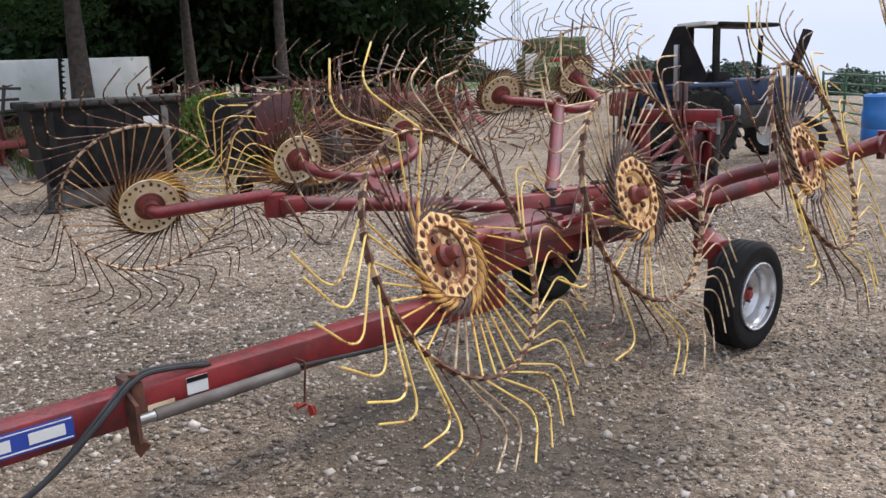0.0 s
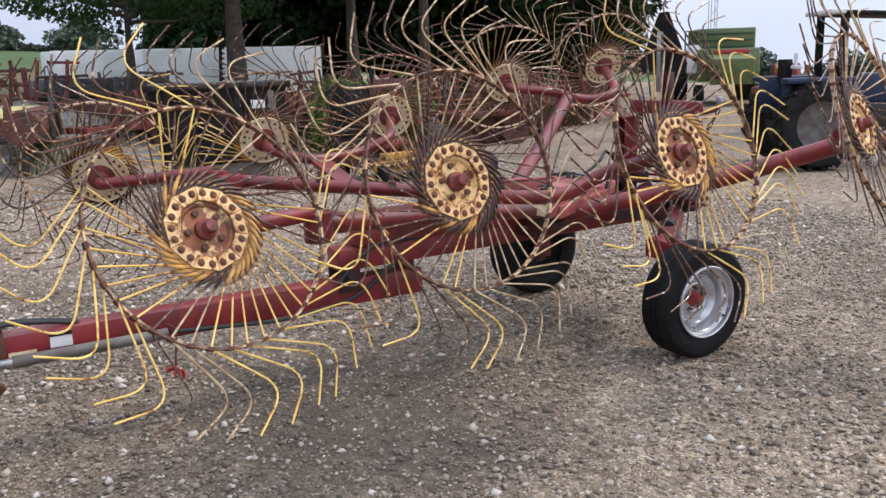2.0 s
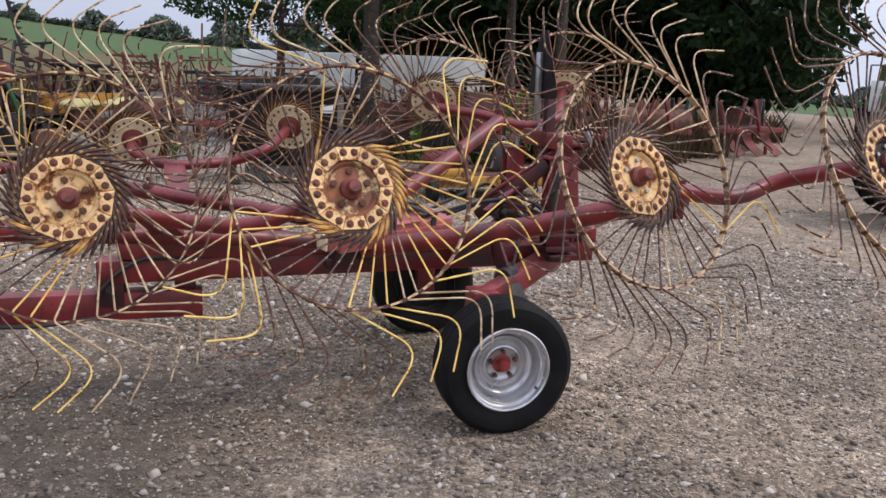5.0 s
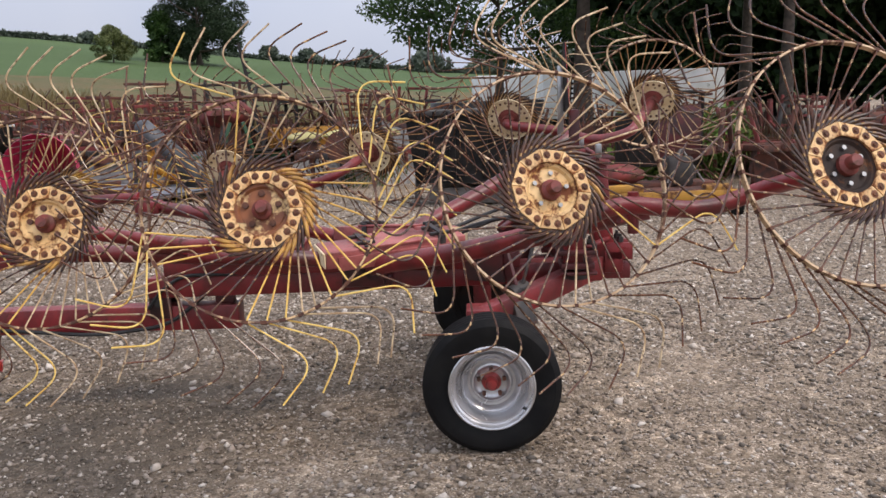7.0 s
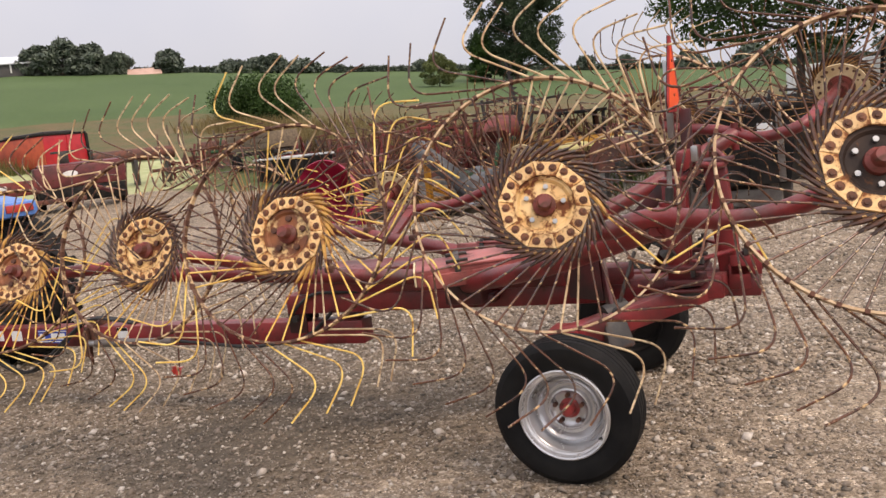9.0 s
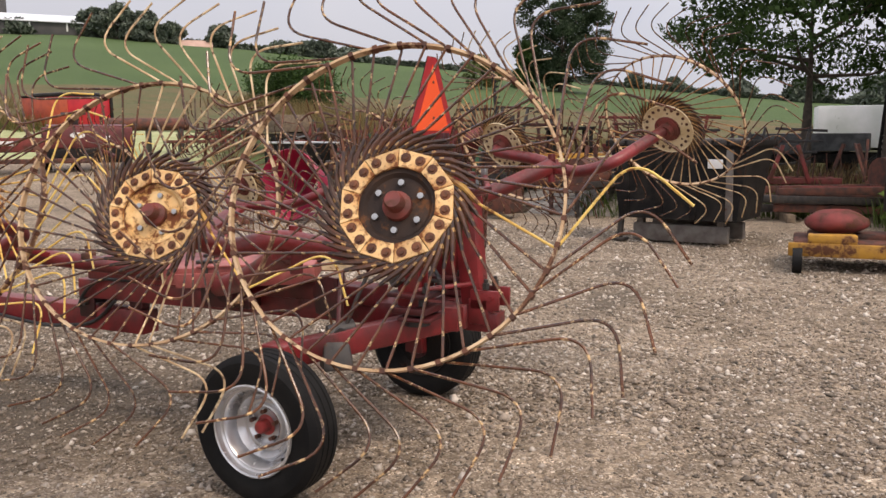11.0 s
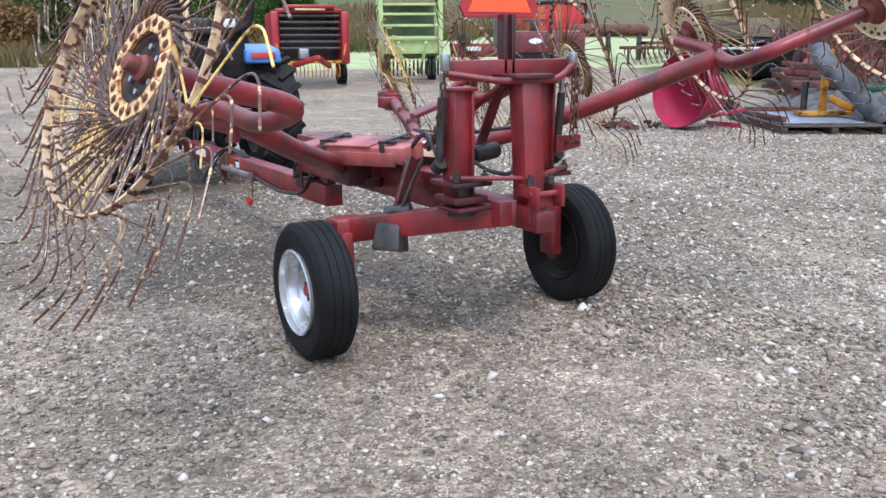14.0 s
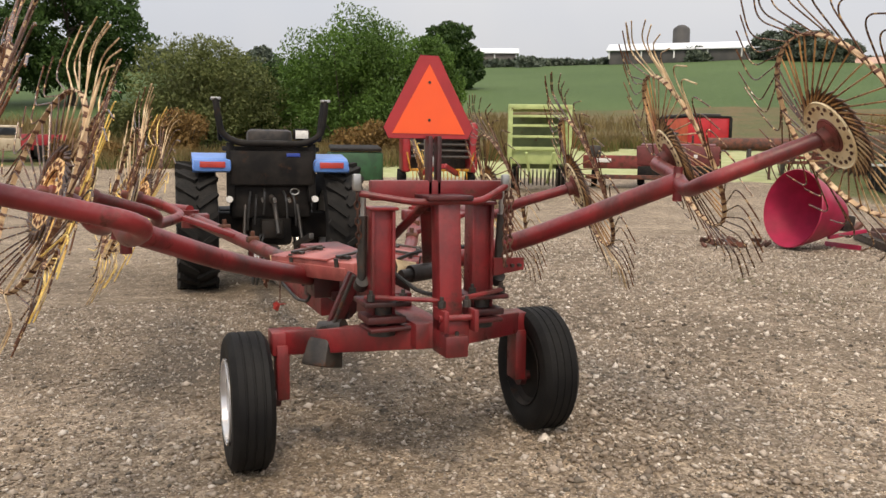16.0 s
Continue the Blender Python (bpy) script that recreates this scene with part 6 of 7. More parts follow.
combine(on(17.6, -19.8, -128))
lb = thing("red_implement", "red steel farm implement frame standing in the yard", "implement", on(7.6, -11.5, 30))
P("frame", lb, SCRAP_RED, ((0, 0, 0.7), (2.0, 0.9, 0.5)), ((0.4, 0, 1.15), (0.5, 0.5, 0.5)))
for x in (-0.8, 0.8):
    P("leg", lb, SCRAP_RED, ((x, 0, 0.25), (0.12, 0.12, 0.5)))
brl = thing("barrel", "bright blue plastic barrel standing by the tractor", "barrel", on(2.75, -10.9))
bm = B()
lathe(bm, [(0.0, 0.0), (0.27, 0.0), (0.29, 0.05), (0.30, 0.3), (0.285, 0.32), (0.30, 0.34), (0.30, 0.6), (0.285, 0.62), (0.29, 0.86), (0.25, 0.9), (0.0, 0.9)], seg=32, axis="Z")
part("body", bm, BARREL_BLUE, brl)
bm = B()
cyl(bm, (0.12, 0, 0.9), (0.12, 0, 0.93), 0.04)
part("bung", bm, BLACK, brl)


gt = thing("farm_gate", "green tubular steel farm gate beyond the old tractor", "gate", on(4.0, -13.0, -47))
GATE_GREEN = mat("gate_green_paint", (0.06, 0.16, 0.09), (0.04, 0.11, 0.06), rough=0.5, scale=4, bump=0.03, rust=0.1)
for k in range(6):
    P("rail", gt, GATE_GREEN, cyls=[((-2.0, 0, 0.2 + 0.19 * k), (2.0, 0, 0.2 + 0.19 * k), 0.022)])
for x in (-2.0, -0.7, 0.7, 2.0):
    P("upright", gt, GATE_GREEN, cyls=[((x, 0, 0.0), (x, 0, 1.2), 0.025)])


def box_trailer(x, y, rz, L, W, H, label):
    t = thing("box_trailer", label, "trailer", on(x, y, rz, -0.45))
    P("body", t, TRAILER_WHITE, ((0, 0, 0.95 + H / 2), (L, W, H), None, 0.04))
    P("end_wall", t, GREY_PAINT, ((-L / 2 - 0.02, 0, 0.95 + H / 2), (0.05, W * 0.98, H * 0.96)))
    P("roof_rail", t, GREY_PAINT, ((0, -W / 2, 0.95 + H), (L, 0.08, 0.1)))
    P("bottom_rail", t, BLACK, ((0, -W / 2, 0.9), (L, 0.1, 0.16)))
    P("underframe", t, BLACK, ((0, 0, 0.6), (L * 0.9, W * 0.7, 0.3)))
    for k in range(2):
        for s in (-1, 1):
            bm = B()
            cyl(bm, (L * 0.35 + k * 1.1, s * W * 0.42 - 0.15, 0.5), (L * 0.35 + k * 1.1, s * W * 0.42 + 0.15, 0.5), 0.5)
            part("wheel", bm, RUBBER_DUSTY, t)


box_trailer(30.5, -6.2, 91, 7.0, 2.5, 1.75, "white box trailer streaked with green algae, parked under trees")
box_trailer(36.2, -1.8, 97, 3.4, 2.4, 1.7, "white storage trailer beyond the scrap row")
fl = thing("flatbed_trailer", "low grey-blue flatbed trailer loaded with beams", "trailer", on(24.0, -0.4, 96))
P("deck", fl, TARP, ((0, 0, 1.15), (3.5, 2.2, 0.5), None, 0.03))
P("underframe", fl, BLACK, ((0, 0, 0.7), (3.2, 1.4, 0.3)))
for s in (-1, 1):
    lug_tyre(fl, (s * 1.2, -0.95, 0.45), 0.45, 0.25, 10, SCRAP, axis_yaw=90)

# ---- rows of old implements along the yard's edge ----
ri = random.Random(21)


def scrap_implement(x, y, rz, w, kind, paint):
    """One old implement: a frame with shanks, discs, tine bars or a drum."""
    words = {"disc": "rusty disc harrow with a row of dished blades", "tine": "rusty spring-tine harrow among weeds", "plough": "rusty plough frame with curved boards",
             "drum": "weathered feed drum on a steel frame", "frame": "rusty angle-iron implement frame"}[kind]
    t = thing({"disc": "disc_harrow", "tine": "tine_harrow", "plough": "plough", "drum": "feed_drum", "frame": "implement_frame"}[kind], words, "implement", on(x, y, rz))
    P("beam", t, paint, ((0, 0, 0.62), (w, 0.12, 0.12)), ((0, 0.55, 0.62), (w, 0.12, 0.12)))
    for k in range(3):
        P("cross_beam", t, paint, ((-w / 2 + 0.1 + k * (w - 0.2) / 2, 0.28, 0.62), (0.1, 0.6, 0.1)))
    P("headstock", t, paint, ((-0.25, -0.1, 0.95), (0.07, 0.07, 0.75), (0, 18, 0)), ((0.25, -0.1, 0.95), (0.07, 0.07, 0.75), (0, -18, 0)))
    n = max(4, int(w / 0.26))
    for k in range(n):
        px = -w / 2 + (k + 0.5) * w / n
        if kind == "disc":
            bm = B()
            lathe(bm, [(0.0, 0.05), (0.12, 0.035), (0.27, -0.01), (0.27, -0.02), (0.12, 0.025), (0.0, 0.04)], seg=18)
            part("disc_blade", bm, SCRAP, t, m=Matrix.Translation((px, 0.1, 0.27)) @ pose(0, 0, 0, 0, 0, 15))
        elif kind == "plough" and k % 2 == 0:
            bm = B()
            sweep(bm, fillet([(px, 0.2, 0.6), (px, 0.0, 0.3), (px + 0.15, -0.3, 0.05)], 0.2, 4), 0, flat=(0.26, 0.02))
            part("mouldboard", bm, SCRAP if ri.random() < 0.3 else paint, t)
        elif kind in ("tine", "frame"):
            bm = B()
            up = 0.5 if ri.random() < 0.25 else 0.0
            sweep(bm, fillet([(px, 0.3, 0.6 + up), (px, 0.5, 0.5), (px + 0.03, 0.35, 0.2), (px, 0.1, 0.0)], 0.15, 3), 0, flat=(0.035, 0.02))
            part("tine", bm, SCRAP, t)
    if kind == "drum":
        bm = B()
        cyl(bm, (-w / 2, 0.25, 0.80), (w / 2, 0.25, 0.80), 0.30, seg=24)
        part("drum", bm, SCRAP, t)
    for s in (-1, 1):
        P("stand", t, paint, ((s * w * 0.42, 0.3, 0.3), (0.07, 0.07, 0.6)))
    return t


KINDS = ["disc", "tine", "frame", "plough", "drum", "tine", "disc", "frame"]
PAINTS = [SCRAP, SCRAP_RED, SCRAP, GREASE, SCRAP, SCRAP_RED, SCRAP, GREEN_PAINT]
for k in range(15):
    u = k / 14
    scrap_implement(17.0 + 10.5 * u + ri.uniform(-0.7, 0.7), 8.6 + 11.5 * u, ri.uniform(-60, 20), ri.uniform(1.6, 2.6), KINDS[k % 8], PAINTS[(k * 3) % 8])
for k in range(10):
    u = k / 9
    scrap_implement(13.2 + 2.0 * math.sin(k * 1.9) + 2.2 * u, 0.6 + 6.4 * u, ri.uniform(-90, 0), ri.uniform(1.5, 2.3), KINDS[(k + 2) % 8], PAINTS[(k * 5 + 1) % 8])
for k in range(9):
    u = k / 8
    scrap_implement(12.0 + 1.8 * math.cos(k * 2.2) + 4.5 * u, -3.4 - 7.5 * u, ri.uniform(-120, -30), ri.uniform(1.5, 2.3), KINDS[(k + 4) % 8], PAINTS[(k * 3 + 2) % 8])
for k in range(4):
    scrap_implement(21.5 + 1.9 * k, 20.8 + 0.8 * k + ri.uniform(-0.6, 0.6), ri.uniform(-40, 10), ri.uniform(1.8, 2.6), KINDS[(k + 1) % 8], PAINTS[(k * 5) % 8])


# a second, lower row in front of the first, and one closing the gaps behind
for k in range(8):
    u = k / 13
    scrap_implement(14.3 + 7.6 * u + ri.uniform(-0.5, 0.5), 6.2 + 9.4 * u, ri.uniform(-80, 10), ri.uniform(1.5, 2.4), KINDS[(k * 3 + 1) % 8], (SCRAP, SCRAP, SCRAP_RED, GREASE)[k % 4])
for k in range(12):
    u = k / 11
    scrap_implement(15.2 + 1.6 * math.sin(k * 1.3), -4.0 + 11.5 * u, ri.uniform(-110, 0), ri.uniform(1.7, 2.6), KINDS[(k * 5 + 3) % 8], (SCRAP, GREASE, SCRAP, SCRAP_RED)[k % 4])

for k in range(16):
    u = k / 15
    scrap_implement(10.4 + 6.0 * u + 1.2 * math.sin(k * 2.7), -4.2 - 9.5 * u, ri.uniform(-130, -20), ri.uniform(1.5, 2.5), KINDS[(k * 3 + 2) % 8], (SCRAP, SCRAP_RED, SCRAP, GREASE, SCRAP_RED)[k % 5])


def folded_harrow(x, y, rz, w, h, paint):
    """A drag harrow folded up for the road: a low carrier with two upright wings of rails and spikes."""
    t = thing("folded_harrow", "tall rusty harrow with its spiked wings folded up", "harrow", on(x, y, rz), group="folded harrows")
    P("carrier", t, paint, ((0, 0, 0.5), (w, 0.14, 0.14)), ((0, 0.45, 0.5), (w * 0.8, 0.12, 0.12)), ((0, 0.2, 0.3), (0.14, 0.6, 0.6)))
    for sgn in (-1, 1):
        lug_tyre(t, (sgn * w * 0.36, 0.3, 0.3), 0.3, 0.2, 8, SCRAP)
        lean, cx = ri.uniform(4, 16) * sgn, sgn * w * 0.28
        wing = P("wing", t, paint, ((cx - w * 0.18, 0.1, 0.3 + h / 2), (0.06, 0.06, h - 0.45), (0, lean, 0), 0.006), label="upright wing of rusty rails")
        P("post", wing, paint, ((cx + w * 0.18, 0.1, 0.3 + h / 2), (0.06, 0.06, h - 0.45), (0, lean, 0), 0.006))
        for k in range(5):
            P("rail", wing, paint, ((cx + sgn * 0.1 * k, 0.1, 0.6 + (h - 0.6) * k / 4), (w * 0.42, 0.05, 0.06), (0, ri.uniform(-5, 5), ri.uniform(-6, 6)), 0.006))
        for k in range(7):
            P("spike", wing, SCRAP, cyls=[((cx + ri.uniform(-0.2, 0.2) * w, 0.05, ri.uniform(0.7, h)), (cx + ri.uniform(-0.25, 0.25) * w, -0.25, ri.uniform(0.6, h + 0.15)), 0.014)])
    P("mast", t, paint, ((0, 0.1, h * 0.5 + 0.2), (0.09, 0.09, h * 0.7), (0, ri.uniform(-8, 8), 0)), ((0, -0.3, h * 0.45), (0.07, 1.0, 0.07), (35, 0, 0)))
    return t


for k, (x, y, h) in enumerate(((24.0, 14.6, 1.45), (19.4, 11.2, 1.5), (15.4, 7.6, 1.9), (14.2, 6.2, 1.7), (15.3, 5.2, 2.1), (15.0, 3.4, 1.75), (16.2, 2.0, 1.9), (16.4, 6.8, 2.2), (17.4, 9.0, 1.9), (16.6, 0.2, 1.6), (15.8, -4.6, 1.5), (14.2, -6.4, 1.4))):
    folded_harrow(x, y, -55 + ri.uniform(-30, 30), ri.uniform(1.9, 2.6), h, (SCRAP, SCRAP_RED, SCRAP, SCRAP_RED, GREASE)[k % 5])


def beam_stack(x, y, rz, L, n):
    """Long rusty harrow beams and rails lying on one another across two bearers."""
    t = thing("beam_stack", "stack of long rusty steel beams and harrow rails", "scrap steel", on(x, y, rz), group="scrap steel stacks")
    for s in (-1, 1):
        P("bearer", t, WOOD, ((s * L * 0.32, 0, 0.07), (0.14, 1.1, 0.14), None, 0.01))
    for k in range(n):
        row, col = divmod(k, 3)
        P("beam", t, (SCRAP, GREASE, SCRAP, SCRAP_RED)[k % 4], ((ri.uniform(-0.3, 0.3), -0.35 + 0.35 * col + ri.uniform(-0.05, 0.05), 0.22 + 0.16 * row), (L * ri.uniform(0.8, 1.1), 0.12, 0.13), (0, ri.uniform(-1.5, 1.5), ri.uniform(-4, 4)), 0.01))
    for k in range(5):
        P("spike", t, SCRAP, ((ri.uniform(-L / 2, L / 2), ri.uniform(-0.3, 0.3), 0.75 + 0.1 * (n // 3)), (0.04, 0.04, ri.uniform(0.5, 0.9)), (ri.uniform(-25, 25), ri.uniform(-25, 25), 0), 0.005))
    return t


for k in range(5):
    u = k / 8
    beam_stack(14.6 + 7.8 * u + 0.5 * math.sin(k * 2.0), 7.0 + 9.6 * u, 75 + ri.uniform(-12, 12), ri.uniform(2.4, 3.4), 9 + 3 * (k % 3))
for k in range(5):
    beam_stack(13.0 + 0.7 * k, -1.8 - 2.0 * k, 100 + ri.uniform(-15, 15), ri.uniform(2.2, 3.0), 9 + 3 * (k % 2))


def cover(x, y, rz, s, material, label, z=0.55):
    bm = B()
    lump(bm, (0, 0, z), s, x, 0.12)
    ob = part("mower_cover", bm, material)
    ob.matrix_basis = on(x, y, rz)
    P("stand", ob, SCRAP, ((0, 0, z / 2), (s[0] * 1.1, s[1] * 1.1, z), None, 0.02), label="rusty frame under the hood")
    return tagged(ob, label, "mower cover")


cover(13.9, 2.4, -60, (0.86, 0.5, 0.15), PALE_YELLOW, "flat pale yellow mower hood with faded paint", 0.95)
cover(13.7, 3.6, -50, (0.42, 0.3, 0.12), PALE_YELLOW, "small pale yellow mower hood", 0.92)
cover(14.5, 5.5, 10, (0.95, 0.6, 0.35), SCRAP_RED, "faded red hay machine hood", 1.45)
cover(17.6, 10.4, 40, (0.55, 0.75, 0.55), SCRAP_RED, "dark red rounded implement hood")
om = thing("orange_loader", "yellow-orange skid machine with an open black cage", "loader", on(14.7, 3.7, -60))
P("body", om, YELLOW, ((0, 0, 0.85), (1.7, 0.9, 0.55), None, 0.06))
P("cage", om, BLACK, *[((x, y, 1.35), (0.07, 0.07, 0.6)) for x in (-0.4, 0.4) for y in (-0.35, 0.35)], ((0, 0, 1.66), (0.95, 0.85, 0.07)))
for s in (-1, 1):
    lug_tyre(om, (s * 0.5, 0.5, 0.35), 0.35, 0.22, 12, YELLOW, axis_yaw=90)
    lug_tyre(om, (s * 0.5, -0.5, 0.35), 0.35, 0.22, 12, YELLOW, axis_yaw=90)
sb = thing("sickle_mower", "black sickle bar mower with its toothed bar raised", "mower", on(11.1, 3.75, 0))
P("base", sb, SCRAP, ((0, 0, 0.35), (0.7, 0.5, 0.5)))
bm = B()
box(bm, (0, 0, 1.3), (0.06, 0.03, 2.75))
for k in range(21):
    plate(bm, [(0, -0.035), (0.085, 0), (0, 0.035)], 0.012, Matrix.Translation((0.025, 0, 0.05 + 0.122 * k)) @ pose(0, 0, 0, 90, 0, 0))
lean = Vector((0.57, 0.36, 1.19)).normalized()
part("cutter_bar", bm, BLACK, sb, "black toothed cutter bar", m=Matrix.Translation((0.12, 0.08, 0.5)) @ Vector((0, 0, 1)).rotation_difference(lean).to_matrix().to_4x4() @ Matrix.Rotation(radians(-75), 4, "Z"))
sc = thing("sickle_mower", "black sickle bar mower parked by a tree, toothed bar upright", "mower", on(17.6, -2.38, 0))
P("base", sc, SCRAP, ((0, 0, 0.3), (0.6, 0.5, 0.5)))
bm = B()
box(bm, (0, 0, 1.05), (0.07, 0.03, 2.1))
for k in range(16):
    plate(bm, [(0, -0.04), (0.10, 0), (0, 0.04)], 0.012, Matrix.Translation((0.03, 0, 0.08 + 0.125 * k)) @ pose(0, 0, 0, 90, 0, 0))
part("cutter_bar", bm, BLACK, sc, "black toothed cutter bar", m=Matrix.Translation((0.1, 0.0, 0.45)) @ pose(0, 0, 0, 4, 0, 0) @ Matrix.Rotation(radians(-80), 4, "Z"))
fp = random.Random(5)
for k in range(16):
    x, y = 16.8 + 1.1 * k, 3.0 + 1.9 * k
    bm = B()
    cyl(bm, (0, 0, -0.1), (fp.uniform(-0.05, 0.05), 0, 1.3), 0.05, 0.045, seg=8)
    ob = part("fence_post", bm, WOOD)
    ob.matrix_basis = on(x, y)
    tagged(ob, "weathered wooden fence post in the grass", "fence post", group="field fence")


def pickup(m, paint, cab):
    t = thing("pickup_truck", "old tan pickup truck with a red bed, parked by the field", "truck", m)
    P("front_body", t, cab, ((0, 1.0, 0.78), (1.8, 3.0, 0.62), None, 0.1), ((0, 1.75, 1.06), (1.7, 1.4, 0.14), None, 0.06))
    P("cab", t, cab, ((0, 0.25, 1.38), (1.6, 1.5, 0.62), None, 0.15))
    P("window", t, GLASS_DARK, ((-0.81, 0.3, 1.40), (0.03, 1.2, 0.36)))
    P("bed", t, paint, ((0, -1.5, 0.92), (1.82, 2.0, 0.75), None, 0.05))
    P("arch", t, BLACK, ((-0.9, 1.6, 0.52), (0.06, 0.95, 0.5), None, 0.02), ((-0.9, -1.5, 0.52), (0.06, 0.95, 0.5), None, 0.02))
    for s in (-1, 1):
        for y in (-1.5, 1.6):
            bm = B()
            cyl(bm, (s * 0.9 - 0.1, y, 0.38), (s * 0.9 + 0.1, y, 0.38), 0.38)
            part("wheel", bm, RUBBER_DUSTY, t)


TAN_PAINT = mat("faded_tan_paint", (0.48, 0.40, 0.28), (0.38, 0.30, 0.20), rough=0.5, scale=3, bump=0.05, rust=0.2, rust_scale=4)
pickup(on(-5.8, 35.0, 105) @ Matrix.Scale(0.86, 4), BALER_RED, TAN_PAINT)

# ---- far buildings ----


def shed(x, y, z, rz, L, W, H, rise, roof, wall, label, name="barn"):
    """A long barn: dark wall with openings between white posts under a low white gable roof."""
    t = thing(name, label, "barn", pose(x, y, z, 0, 0, rz))
    P("wall", t, wall, ((0, 0, H / 2 - 0.8), (L, W, H + 1.6), None, 0.02))
    bm = B()
    o = 0.5
    prof = [(-W / 2 - o, H), (W / 2 + o, H), (W / 2 + o, H + 0.15), (0, H + rise), (-W / 2 - o, H + 0.15)]
    ends = [[bm.verts.new((s * (L / 2 + o), py, pz)) for py, pz in prof] for s in (-1, 1)]
    bm.faces.new(ends[0][::-1])
    bm.faces.new(ends[1])
    for k in range(5):
        bm.faces.new((ends[0][k], ends[0][(k + 1) % 5], ends[1][(k + 1) % 5], ends[1][k]))
    bmesh.ops.recalc_face_normals(bm, faces=bm.faces[:])
    part("roof", bm, roof, t, "white metal roof", smooth=False)
    n = max(3, int(L / 5))
    for k in range(n + 1):
        P("post", t, WHITE, ((-L / 2 + k * L / n, -W / 2 - 0.06, H / 2 - 0.2), (0.25, 0.1, H + 0.4)))
    return t


shed(94.5, 122.5, 18.9, -37, 33, 9, 0.95, 1.75, BARN_WHITE, BARN_DARK, "long low white livestock barn on the hill")
shed(62, 146, 18.9, -23, 12, 5, 1.2, 1.3, BARN_WHITE, GREY_PAINT, "small pale farm building on the skyline")
shed(52, 150, 18.8, -20, 6, 5, 1.3, 0.8, BARN_DARK, SCRAP_RED, "small dark red farm shed on the skyline")
shed(111, 102, 15.6, -47, 4.5, 4, 0.8, 1.4, mat("faded_orange_roof", (0.56, 0.36, 0.28), (0.48, 0.30, 0.23), rough=0.7, scale=1, bump=0.05), WHITE, "small far farmhouse with a faded orange roof", name="farmhouse")
sl = thing("silo", "dark round silo with a pale foot behind the barn", "silo", pose(92.5, 127.5, 15.9, 0, 0, 0))
bm = B()
lathe(bm, [(1.5, 0.0), (1.5, 8.2), (1.35, 8.6), (0.6, 9.1), (0.0, 9.2)], seg=24, axis="Z")
part("drum", bm, BARN_DARK, sl)
bm = B()
lathe(bm, [(1.55, 5.2), (1.6, 5.4), (1.55, 5.6)], seg=24, axis="Z")
part("band", bm, BARN_WHITE, sl)

tw = thing("lattice_mast", "pale grey steel lattice mast standing far off", "mast", on(78.5, -83.5, 20))
MAST_GREY = mat("galvanised_mast", (0.55, 0.57, 0.6), (0.45, 0.47, 0.5), rough=0.5, scale=2, bump=0.02)
for x in (-0.4, 0.4):
    for y in (-0.4, 0.4):
        P("leg", tw, MAST_GREY, ((x, y, 10), (0.09, 0.09, 22)))
for k in range(14):
    P("brace", tw, MAST_GREY, ((0, -0.4, 1.2 + 1.5 * k), (0.95, 0.05, 0.07), (0, 50 if k % 2 else -50, 0)))
    P("brace", tw, MAST_GREY, ((-0.4, 0, 1.2 + 1.5 * k), (0.05, 0.95, 0.07), (50 if k % 2 else -50, 0, 0)))

# ---- trees, bushes, weeds ----


def leaf_mat(name, dark, light, far=False):
    m = bpy.data.materials.new(name)
    m.use_nodes = True
    n, l = m.node_tree.nodes, m.node_tree.links
    p = n["Principled BSDF"]
    geo = n.new("ShaderNodeNewGeometry")
    r = n.new("ShaderNodeValToRGB")
    r.color_ramp.elements[0].color, r.color_ramp.elements[1].color = (*dark, 1), (*light, 1)
    l.new(geo.outputs["Random Per Island"], r.inputs["Fac"])
    big = n.new("ShaderNodeTexNoise")
    big.inputs["Scale"].default_value = 0.6
    l.new(geo.outputs["Position"], big.inputs["Vector"])
    mx = n.new("ShaderNodeMix")
    mx.data_type, mx.blend_type = "RGBA", "MULTIPLY"
    mx.inputs["Factor"].default_value = 0.6
    rr = n.new("ShaderNodeValToRGB")
    rr.color_ramp.elements[0].position, rr.color_ramp.elements[0].color = 0.3, (0.55, 0.55, 0.5, 1)
    rr.color_ramp.elements[1].position, rr.color_ramp.elements[1].color = 0.7, (1.2, 1.2, 1.0, 1)
    l.new(big.outputs["Fac"], rr.inputs["Fac"])
    l.new(r.outputs["Color"], mx.inputs["A"])
    l.new(rr.outputs["Color"], mx.inputs["B"])
    l.new(mx.outputs["Result"], p.inputs["Base Color"])
    p.inputs["Roughness"].default_value = 0.6
    p.inputs["Specular IOR Level"].default_value = 0.25
    if not far:
        tr = n.new("ShaderNodeBsdfTranslucent")
        l.new(mx.outputs["Result"], tr.inputs["Color"])
        ms = n.new("ShaderNodeMixShader")
        ms.inputs["Fac"].default_value = 0.25
        l.new(p.outputs["BSDF"], ms.inputs[1])
        l.new(tr.outputs["BSDF"], ms.inputs[2])
        l.new(ms.outputs["Shader"], n["Material Output"].inputs["Surface"])
    return m


